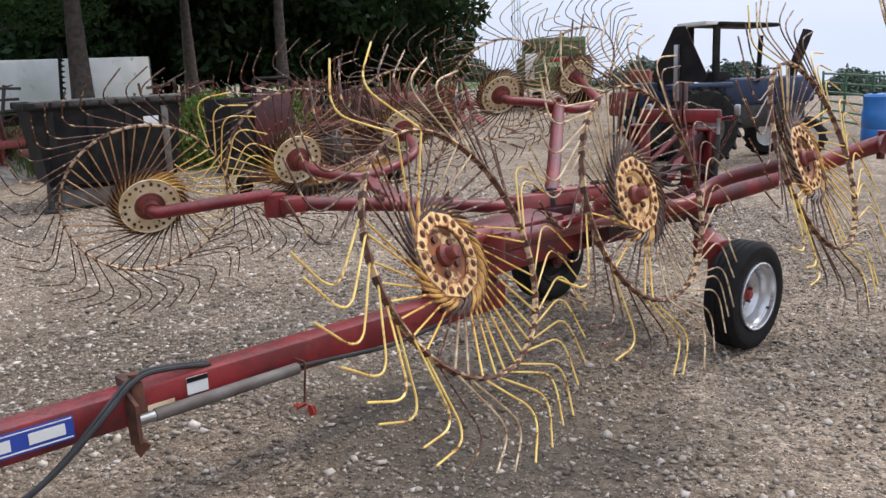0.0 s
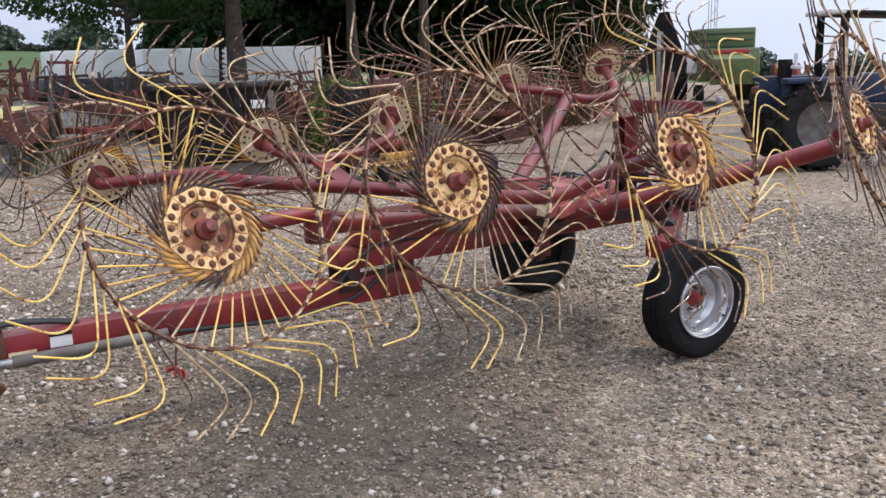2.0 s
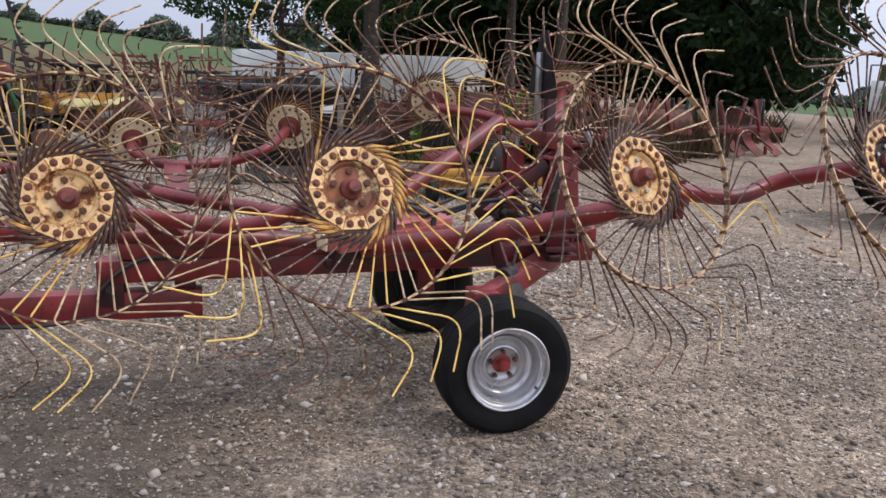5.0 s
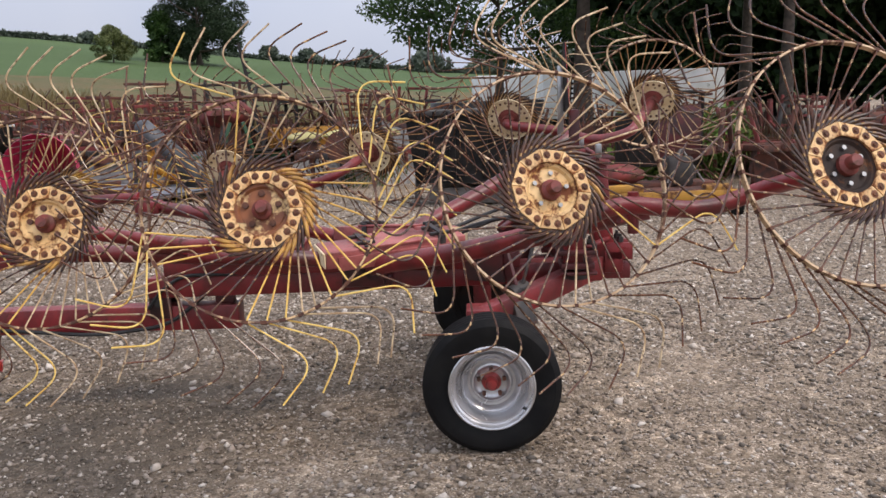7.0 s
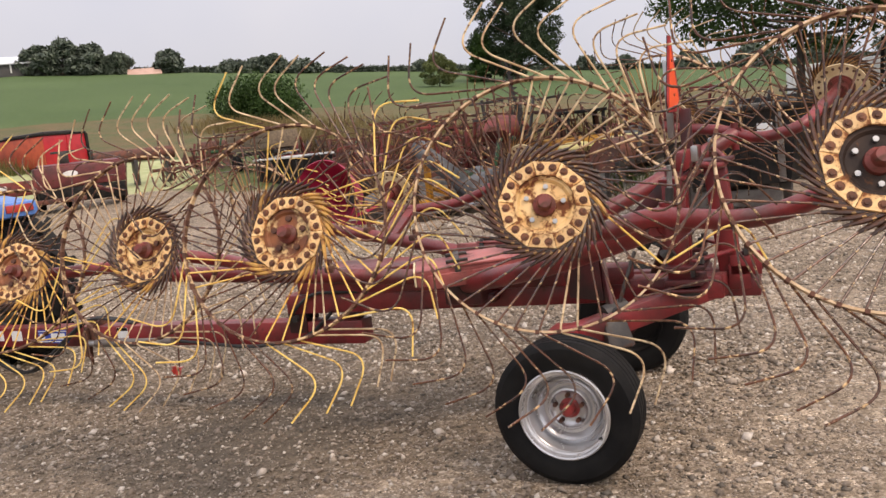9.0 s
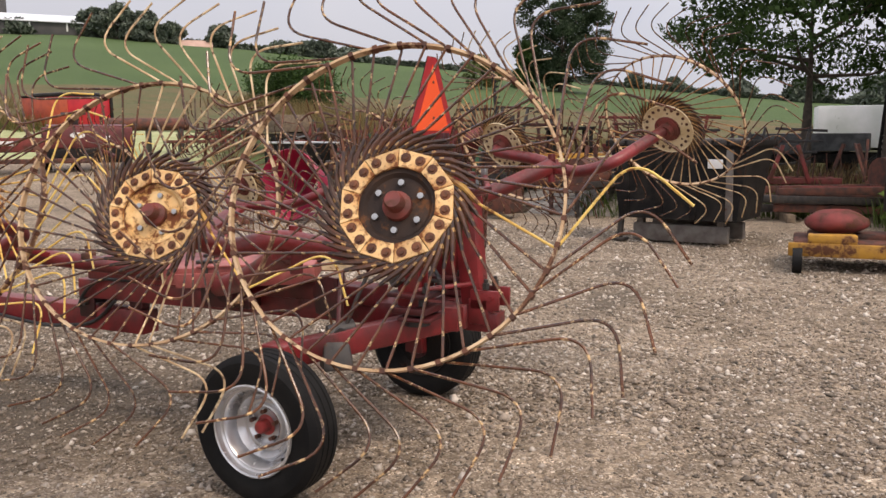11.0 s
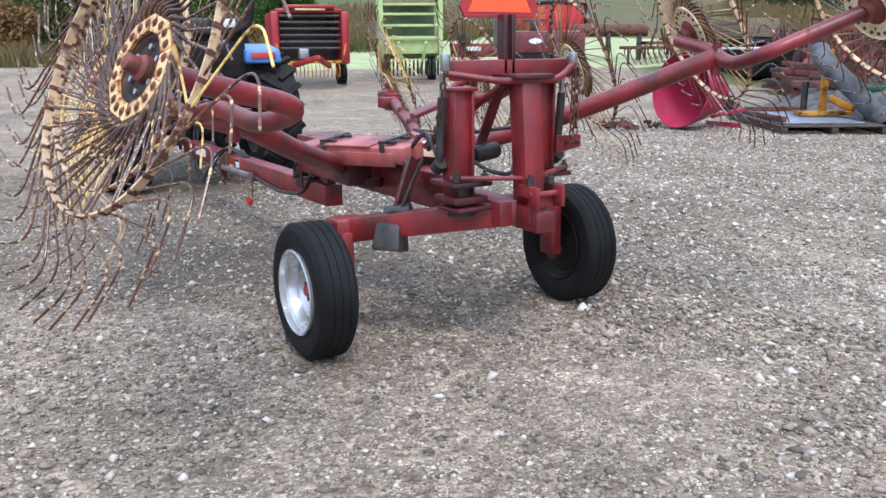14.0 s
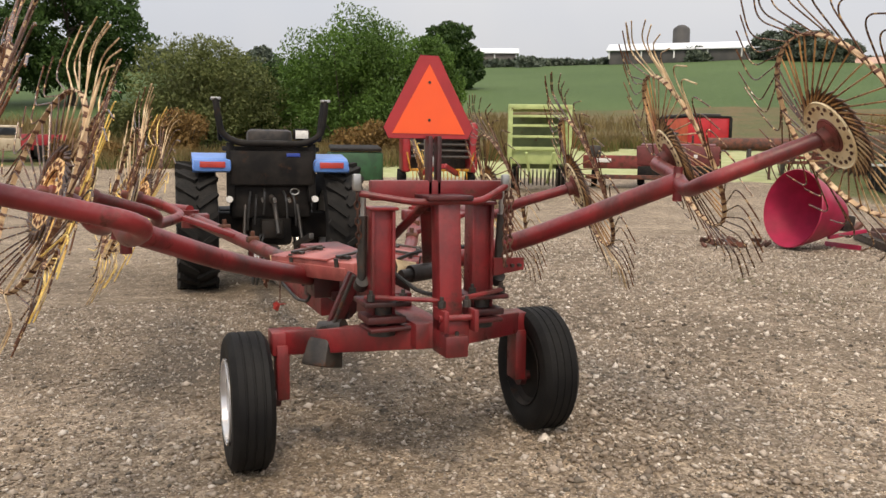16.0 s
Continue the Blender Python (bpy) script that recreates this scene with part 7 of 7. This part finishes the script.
LEAF_DARK = leaf_mat("dark_tree_leaves", (0.010, 0.026, 0.009), (0.030, 0.065, 0.018))
LEAF_LONE = leaf_mat("grey_green_tree_leaves", (0.022, 0.042, 0.022), (0.055, 0.085, 0.045))
LEAF_MID = leaf_mat("green_tree_leaves", (0.022, 0.055, 0.015), (0.065, 0.125, 0.032))
LEAF_BUSH = leaf_mat("bright_bush_leaves", (0.045, 0.10, 0.02), (0.12, 0.22, 0.05))
LEAF_SHRUB = leaf_mat("fresh_green_shrub_leaves", (0.07, 0.13, 0.025), (0.17, 0.27, 0.06))
LEAF_OLIVE = leaf_mat("olive_shrub_leaves", (0.075, 0.10, 0.035), (0.18, 0.20, 0.08))
# paled towards grey: the haze of distance is put into the leaf colour
LEAF_FAR_HAZED = leaf_mat("haze_paled_far_leaves", (0.075, 0.10, 0.085), (0.135, 0.165, 0.13), far=True)
WEED_DRY = leaf_mat("dry_weed_stalks", (0.14, 0.10, 0.045), (0.30, 0.23, 0.11))
WEED_BROWN = leaf_mat("dead_brush_stems", (0.06, 0.038, 0.022), (0.16, 0.105, 0.055))
WEED_GREEN = leaf_mat("green_weeds", (0.05, 0.085, 0.02), (0.13, 0.17, 0.05))


def leaves_mesh(name, clumps, count, size, material, seed, shell=0.55):
    """Leaf blades scattered over the outer part of many overlapping clumps (x, y, z, rx, rz)."""
    g = np.random.default_rng(seed)
    c = np.array(clumps, float)
    wgt = c[:, 3] ** 2
    idx = g.choice(len(c), count, p=wgt / wgt.sum())
    d = g.normal(size=(count, 3))
    d /= np.linalg.norm(d, axis=1, keepdims=True)
    rad = shell + (1.08 - shell) * g.random(count) ** 0.6
    rad *= 1 + 0.18 * np.sin(d[:, 0] * 5 + idx) * np.sin(d[:, 2] * 6 + idx * 1.7)
    ctr = c[idx, :3] + d * rad[:, None] * np.stack([c[idx, 3], c[idx, 3], c[idx, 4]], 1)
    a = g.normal(size=(count, 3)) + d * 0.4 + np.array([0, 0, -0.3])
    a /= np.linalg.norm(a, axis=1, keepdims=True)
    b = np.cross(a, g.normal(size=(count, 3)))
    b /= np.linalg.norm(b, axis=1, keepdims=True)
    s = size * (0.6 + 0.8 * g.random(count))[:, None]
    v = np.stack([ctr - a * s, ctr + b * s * 0.45, ctr + a * s, ctr - b * s * 0.45], 1).reshape(-1, 3)
    f = np.arange(count * 4).reshape(-1, 4)
    me = bpy.data.meshes.new(name)
    me.from_pydata(v.tolist(), [], f.tolist())
    me.materials.append(material)
    return me


def tree(x, y, height, spread, trunk_h, leaf, seed, label, count=9000, size=0.16, trunk_r=0.22, name="tree", clumps=26, dz=0.0, flat=1.0):
    g = random.Random(seed)
    t = thing(name, label, "tree", on(x, y, 0, dz))
    bm = B()
    top = Vector((g.uniform(-0.3, 0.3), g.uniform(-0.3, 0.3), height * 0.8))
    trunk = [Vector((0, 0, -0.3)), Vector((0.03, 0, trunk_h * 0.5)), Vector((g.uniform(-0.1, 0.1), g.uniform(-0.1, 0.1), trunk_h)), top]
    pts = fillet(trunk, 1.0, 4)
    sweep(bm, pts, [trunk_r * (1.25 if i == 0 else 1) * (1 - 0.8 * i / (len(pts) - 1)) for i in range(len(pts))], seg=10)
    cl = []
    for k in range(clumps):
        u = k / clumps
        z = trunk_h + (height - trunk_h) * (0.02 + 0.93 * u)
        prof = math.sin(math.pi * min(1.0, 0.22 + 0.78 * u)) ** 0.7
        a = k * 2.4 + g.uniform(-0.5, 0.5)
        rr = spread * prof * g.uniform(0.35, 0.95)
        p = Vector((math.cos(a) * rr, math.sin(a) * rr, z))
        r = spread * g.uniform(0.18, 0.4)
        cl.append((p.x, p.y, p.z, r, r * g.uniform(0.6, 0.85) * flat))
        s = trunk[2].lerp(top, max(0.0, u - 0.15))
        if k % 2 == 0:
            sweep(bm, [s, s.lerp(p, 0.5) + Vector((0, 0, -0.04 * spread)), p], [trunk_r * 0.35, trunk_r * 0.2, trunk_r * 0.06], seg=6)
    part("trunk", bm, BARK, t)
    part("crown", leaves_mesh("crown", cl, count, size, leaf, seed), None, t)
    return t


def bush(x, y, w, h, leaf, seed, label, count=6000, size=0.12, n=16, name="bush"):
    g = random.Random(seed)
    t = thing(name, label, "bush", on(x, y))
    cl = []
    bm = B()
    for k in range(n):
        a = g.uniform(0, 6.28)
        rr = w / 2 * g.random() ** 0.5 * 0.8
        r = w * g.uniform(0.16, 0.27)
        z = g.uniform(0.15, 1.0) * (h - r) * (1 - 0.5 * (rr / (w / 2)) ** 2)
        p = (math.cos(a) * rr, math.sin(a) * rr, max(z, r * 0.4))
        cl.append((*p, r, r * 0.9))
        sweep(bm, [(p[0] * 0.2, p[1] * 0.2, -0.1), (p[0] * 0.6, p[1] * 0.6, p[2] * 0.5), p], [0.06, 0.04, 0.015], seg=5)
    part("stem", bm, BARK, t)
    part("crown", leaves_mesh("crown", cl, count, size, leaf, seed, shell=0.5), None, t)
    return t


# dark grove behind the trailers
gv = random.Random(3)
for x, y, r in ((17.1, -2.72, 0.26), (24.3, -8.95, 0.24), (15.7, -7.2, 0.17)):
    tree(x, y, 14.5 + gv.uniform(-1, 1), 4.6, 5.2, LEAF_DARK, int(x * 10), "tall shade tree with a bare trunk and dark dense crown", 15000, 0.17, r, clumps=34)
for k in range(15):
    a = radians(104 + 23.4 * k / 14 + gv.uniform(-1, 1))
    d = 46 + 5 * math.sin(k * 2.1)
    tree(-3.5 + d * math.sin(a), 3.5 + d * math.cos(a), 15.5 + gv.uniform(-1.5, 2), 5.2, 1.5, LEAF_DARK, 100 + k, "tall dark tree in a dense grove", 17000, 0.24, 0.28, clumps=36)
tree(20.2, -0.76, 9.4, 5.0, 2.9, LEAF_MID, 61, "slender maple with drooping leafy branches", 30000, 0.075, 0.17, clumps=34, flat=0.45)
bush(12.3, -3.9, 2.7, 1.75, LEAF_SHRUB, 71, "bright green shrub behind the dump box", 12000, 0.06)
# clumps ahead of the tractor
bush(2.7, 41.0, 6.6, 6.4, LEAF_OLIVE, 81, "broad olive-green willow shrub at the field edge", 42000, 0.085, 34)
bush(9.6, 40.0, 6.9, 7.6, LEAF_BUSH, 82, "big rounded green bush at the field edge", 60000, 0.085, 40)
bush(14.1, 40.5, 4.0, 6.4, LEAF_BUSH, 83, "rounded green bush at the field edge", 26000, 0.085, 24)
bush(6.0, 43.5, 3.6, 5.0, LEAF_MID, 84, "dark green bush between larger ones", 18000, 0.09, 18)
LEAF_DRY = leaf_mat("dry_orange_brown_leaves", (0.13, 0.075, 0.028), (0.30, 0.18, 0.07))
bush(1.2, 36.0, 3.0, 2.5, LEAF_DRY, 85, "dry orange-brown shrub in rough grass", 9000, 0.08, 14)
bush(9.4, 34.6, 3.4, 2.1, LEAF_DRY, 86, "dry orange-brown shrub in rough grass", 9000, 0.08, 14)
bush(-3.0, 35.0, 2.6, 1.3, LEAF_DRY, 87, "low dry brown shrub in rough grass", 6000, 0.08, 12)
bush(-0.6, 42.5, 3.4, 3.0, LEAF_OLIVE, 88, "low olive shrub in rough grass", 12000, 0.085, 14)
tree(-5.5, 76, 13.0, 6.0, 2.0, LEAF_MID, 85, "large spreading tree beyond the parked truck", 34000, 0.2, 0.4, clumps=40)
tree(-16, 70, 14, 7, 2.4, LEAF_MID, 86, "large spreading tree beyond the parked truck", 26000, 0.2, 0.4, clumps=36)
tree(34, 90, 7.6, 4.0, 0.6, LEAF_MID, 87, "dense oval tree on the field's edge", 14000, 0.24, 0.4, clumps=30)
# lone trees and bushes in the field
tree(105, 34.5, 17.5, 5.9, 1.6, LEAF_LONE, 91, "tall dark lone tree in the field", 52000, 0.17, 0.45, clumps=46)
tree(103, 38.5, 6, 2.6, 0.5, LEAF_MID, 92, "small tree beside the lone tree", 5000, 0.24, 0.2, clumps=18)
tree(90, 39.3, 3.9, 2.3, 0.5, LEAF_OLIVE, 93, "small round field tree", 6000, 0.13, 0.12, clumps=18)
bush(50.1, 37.0, 6.8, 3.9, LEAF_MID, 94, "wide green bush in the tall grass", 26000, 0.11, 26)
# bearing (degrees right of +Y), width in degrees, height in degrees
for az, wd, ht in ((37, 1.8, 1.0), (41.3, 2.4, 1.9), (42.7, 2.8, 2.2), (44.3, 2.6, 2.0), (45.8, 2.0, 1.4), (49, 2.0, 1.6), (53, 2.8, 0.8), (54.6, 2.2, 1.1), (55.7, 1.7, 1.4), (57.3, 2.6, 0.9), (60, 0.8, 0.6), (65.4, 1.7, 0.8), (67.2, 1.5, 0.7), (70, 2.2, 0.6), (76.5, 1.4, 1.1), (79, 1.6, 1.0), (83, 2.2, 1.2), (87, 3.0, 1.5), (91, 3.2, 1.7),
                    (17.5, 2.0, 0.8), (26, 2.0, 0.7), (96, 4, 2), (128, 4, 2.0), (133, 4, 1.6), (139, 4, 1.8), (145, 5, 1.7), (151, 5, 1.9), (158, 5, 1.6), (165, 5, 1.8), (172, 5, 1.7), (180, 5, 1.8), (8, 3, 1.6), (2, 3, 1.4)):
    d = 151
    x, y = d * math.sin(radians(az)), d * math.cos(radians(az))
    h = d * math.tan(radians(ht))
    tree(x, y, h, d * math.tan(radians(wd)) / 2, h * 0.1, LEAF_FAR_HAZED, int(az * 7) + 900, "distant tree on the skyline", 3200, 0.42, 0.3, clumps=22, name="far_tree", dz=-0.5)

def far_woods(a0, a1, d, h0, h1, seed, label):
    """A thin, uneven line of distant woods along the skyline between two bearings."""
    g = random.Random(seed)
    cl = []
    az = a0
    while az < a1:
        x, y = d * math.sin(radians(az)), d * math.cos(radians(az))
        k = 0.5 + 0.5 * noise.noise((az * 0.35, seed, 0))
        h = d * math.tan(radians(h0 + (h1 - h0) * k * g.uniform(0.6, 1.0)))
        cl.append((x, y, ground_z(x, y) + h * 0.35, h * 0.75, h * 0.65))
        az += 0.22
    ob = new("far_woods", leaves_mesh("far_woods", cl, len(cl) * 130, 0.5, LEAF_FAR_HAZED, seed))
    return tagged(ob, label, "woods", kind="stuff")


far_woods(-12, 32, 154, 0.15, 0.7, 41, "thin hazy line of distant woods")
far_woods(44, 104, 153, 0.12, 0.5, 42, "thin hazy line of distant woods")
far_woods(122, 190, 200, 0.4, 1.3, 43, "hazy distant woods beyond the yard")
# long maroon mower between the lime machine and the wagon
dm = thing("disc_mower", "long maroon disc mower with a white oval mark", "mower", on(14.9, 21.2, -30))
P("beam", dm, SCRAP_RED, ((0, 0, 0.85), (3.2, 0.35, 0.45), None, 0.04))
P("cutter_bar", dm, SCRAP, ((0, -0.35, 0.35), (3.0, 0.5, 0.14), None, 0.02))
P("mark", dm, WHITE, ((-0.9, -0.18, 0.9), (0.5, 0.02, 0.14), None, 0.006), label="white oval mark")
P("gearbox", dm, GREASE, ((-1.2, 0, 1.2), (0.4, 0.4, 0.4), None, 0.04))
for x in (-1.2, 1.2):
    lug_tyre(dm, (x, 0.3, 0.32), 0.32, 0.2, 12, SCRAP)

# ---- loose stones and weeds ----


def stone_mat(name="loose_gravel_stones", value=1.3):
    m = bpy.data.materials.new(name)
    m.use_nodes = True
    n, l = m.node_tree.nodes, m.node_tree.links
    p = n["Principled BSDF"]
    geo = n.new("ShaderNodeNewGeometry")
    r = n.new("ShaderNodeValToRGB")
    stops = ((0.0, (0.10, 0.085, 0.066)), (0.3, (0.215, 0.166, 0.125)), (0.65, (0.32, 0.262, 0.205)), (0.88, (0.46, 0.395, 0.325)), (1.0, (0.64, 0.575, 0.50)))
    while len(r.color_ramp.elements) < len(stops):
        r.color_ramp.elements.new(0.5)
    for e, (pos, c) in zip(r.color_ramp.elements, stops):
        e.position, e.color = pos, (*c, 1)
    l.new(geo.outputs["Random Per Island"], r.inputs["Fac"])
    t = n.new("ShaderNodeTexNoise")
    t.inputs["Scale"].default_value, t.inputs["Detail"].default_value = 90, 4
    l.new(geo.outputs["Position"], t.inputs["Vector"])
    mx = n.new("ShaderNodeMix")
    mx.data_type, mx.blend_type = "RGBA", "MULTIPLY"
    mx.inputs["Factor"].default_value = 0.5
    l.new(r.outputs["Color"], mx.inputs["A"])
    l.new(t.outputs["Fac"], mx.inputs["B"])
    hs = n.new("ShaderNodeHueSaturation")
    hs.inputs["Value"].default_value = value
    l.new(mx.outputs["Result"], hs.inputs["Color"])
    l.new(hs.outputs["Color"], p.inputs["Base Color"])
    p.inputs["Roughness"].default_value = 0.85
    return m


def scatter_stones(count, seed, wide=False):
    """Angular stones, half sunk, thickest along the side of the rake and thinning outwards; wide: larger flat flakes over the open yard."""
    g = np.random.default_rng(seed)
    near = int(count * 0.72)
    x = np.concatenate([g.uniform(-4.6, 2.8, near), g.uniform(-6, 9, count - near)])
    y = np.concatenate([g.uniform(-4.2, 4.6, near), g.uniform(-8, 9, count - near)])
    s = np.minimum(0.004 + g.exponential(0.0046, count), 0.030)
    if wide:
        x, y = g.uniform(0.6, 10.5, count), g.uniform(-4.5, 9.5, count)
        s = np.minimum(0.009 + g.exponential(0.006, count), 0.040)
    base = np.array([(1, 0, 0), (-1, 0, 0), (0, 1, 0), (0, -1, 0), (0, 0, 1), (0, 0, -1)], float)
    v = base[None] * (0.7 + 0.6 * g.random((count, 6, 1))) + g.normal(scale=0.18, size=(count, 6, 3))
    v *= np.stack([np.ones(count), 0.6 + 0.5 * g.random(count), 0.4 + 0.35 * g.random(count)], 1)[:, None, :]
    a = g.uniform(0, 2 * np.pi, count)
    tilt = g.normal(scale=0.3, size=count)
    c, sn = np.cos(tilt)[:, None], np.sin(tilt)[:, None]
    vy, vz = v[:, :, 1] * c - v[:, :, 2] * sn, v[:, :, 1] * sn + v[:, :, 2] * c
    ca, sa = np.cos(a)[:, None], np.sin(a)[:, None]
    vx, vy = v[:, :, 0] * ca - vy * sa, v[:, :, 0] * sa + vy * ca
    pts = np.stack([vx, vy, vz], 2) * s[:, None, None] + np.stack([x, y, 0.003 + s * 0.05 + 0.055 * np.exp(-((x - 1.25) ** 2 + (y + 0.05) ** 2) / 0.6)], 1)[:, None, :]
    tri = np.array([(0, 2, 4), (2, 1, 4), (1, 3, 4), (3, 0, 4), (2, 0, 5), (1, 2, 5), (3, 1, 5), (0, 3, 5)])
    faces = (tri[None] + (np.arange(count) * 6)[:, None, None]).reshape(-1, 3)
    me = bpy.data.meshes.new("gravel")
    me.vertices.add(count * 6)
    me.vertices.foreach_set("co", pts.reshape(-1))
    me.loops.add(len(faces) * 3)
    me.loops.foreach_set("vertex_index", faces.reshape(-1))
    me.polygons.add(len(faces))
    me.polygons.foreach_set("loop_start", np.arange(len(faces)) * 3)
    me.update(calc_edges=True)
    me.materials.append(stone_mat("pale_limestone_flakes", 1.6) if wide else stone_mat())
    return tagged(new("gravel", me), "loose angular grey and tan gravel over the yard", "gravel", kind="stuff")


scatter_stones(110000, 4)
scatter_stones(52000, 8, wide=True)


def weeds(name, spots, count, h, material, seed, label):
    """Upright blades and stalks round the given spots (x, y, radius)."""
    g = np.random.default_rng(seed)
    sp = np.array(spots, float)
    idx = g.choice(len(sp), count, p=sp[:, 2] ** 2 / (sp[:, 2] ** 2).sum())
    ang, rad = g.uniform(0, 2 * np.pi, count), sp[idx, 2] * np.sqrt(g.random(count))
    x, y = sp[idx, 0] + rad * np.cos(ang), sp[idx, 1] + rad * np.sin(ang)
    z = np.array([ground_z(a, b) for a, b in zip(x, y)]) - 0.03
    hh = h * (0.35 + 0.9 * g.random(count))
    lean = g.normal(scale=0.28, size=(count, 2)) * hh[:, None]
    w = 0.008 + 0.012 * g.random(count) * (h / 0.6)
    d = g.uniform(0, np.pi, count)
    wx, wy = np.cos(d) * w, np.sin(d) * w
    b = np.stack([x, y, z], 1)
    side = np.stack([wx, wy, np.zeros(count)], 1)
    mid = b + np.stack([lean[:, 0] * 0.4, lean[:, 1] * 0.4, hh * 0.55], 1)
    tip = b + np.stack([lean[:, 0], lean[:, 1], hh], 1)
    v = np.stack([b - side, b + side, mid + side * 0.8, tip, mid - side * 0.8], 1).reshape(-1, 3)
    f = (np.arange(count) * 5)[:, None] + np.arange(5)[None]
    me = bpy.data.meshes.new(name)
    me.from_pydata(v.tolist(), [], f.tolist())
    me.materials.append(material)
    return tagged(new(name, me), label, "weeds", kind="stuff")


wr = random.Random(31)
edge = [(15.5 + 0.30 * k + wr.uniform(-1.2, 1.6), -2.0 + 1.15 * k, wr.uniform(0.7, 1.7)) for k in range(8)]
edge += [(-8 + 1.2 * k, 33.5 + wr.uniform(-1.5, 3.0), wr.uniform(0.8, 2.0)) for k in range(5, 28)]
weeds("dry_weeds", edge, 16000, 0.75, WEED_DRY, 5, "dry brown weeds along the field edge")
weeds("green_weeds", edge + [(13.4 + wr.uniform(-1.5, 2.0), wr.uniform(-8, 6), wr.uniform(0.3, 0.8)) for k in range(20)], 15000, 0.5, WEED_GREEN, 6, "green weeds between the parked implements")
bank = [(26 + 1.0 * k + wr.uniform(-4, 6), 2 + 1.7 * k, wr.uniform(2.0, 4.0)) for k in range(22)]
weeds("tall_grass", bank + [(-10 + 2.2 * k, 46 + wr.uniform(-4, 6), 4) for k in range(18)], 26000, 0.9, WEED_DRY, 7, "tall brownish grass on the bank below the field")
brush = [(13.2 + 3.0 * wr.random() + 0.16 * k + max(0.0, -6.0 + 0.62 * k - 6.0) * 0.55, -6.0 + 0.62 * k, wr.uniform(0.5, 1.2)) for k in range(44)]
brush += [(11.6 + 0.42 * k + wr.uniform(-1, 1.5), -5.4 - 0.60 * k, wr.uniform(0.6, 1.2)) for k in range(18)]
weeds("dead_brush", brush, 20000, 0.85, WEED_BROWN, 8, "dead brown brush grown through the parked implements")
sprouts = [(5.9, 4.1, 0.42), (5.65, 3.3, 0.38), (5.5, 2.6, 0.3), (6.4, 5.0, 0.35), (5.2, 3.9, 0.25), (6.9, 3.6, 0.3)]
weeds("low_weeds", sprouts, 2600, 0.035, WEED_GREEN, 9, "sparse low green weeds in the gravel")


def clods(spots, seed):
    """Dark lumps of damp soil dropped on the gravel round the given spots (x, y, radius, number)."""
    g = random.Random(seed)
    bm = B()
    for x, y, r, n in spots:
        for k in range(n):
            a, d, s = g.uniform(0, 6.28), r * g.random() ** 0.5, g.uniform(0.008, 0.022)
            lump(bm, (x + d * math.cos(a), y + d * math.sin(a), s * 0.4), (s * 1.3, s, s * 0.7), k + x, 0.5, 1)
    ob = part("soil_clods", bm, mat("damp_soil", (0.05, 0.04, 0.03), (0.085, 0.065, 0.048), rough=0.95, scale=30, bump=0.4))
    return tagged(ob, "dark damp soil clods scattered on the gravel", "soil clods", kind="stuff")


clods([(2.2, 0.9, 0.12, 6), (1.7, 0.4, 0.4, 12), (1.25, -0.3, 0.3, 16), (3.3, 1.4, 1.2, 12), (2.6, -0.6, 1.0, 8)], 12)
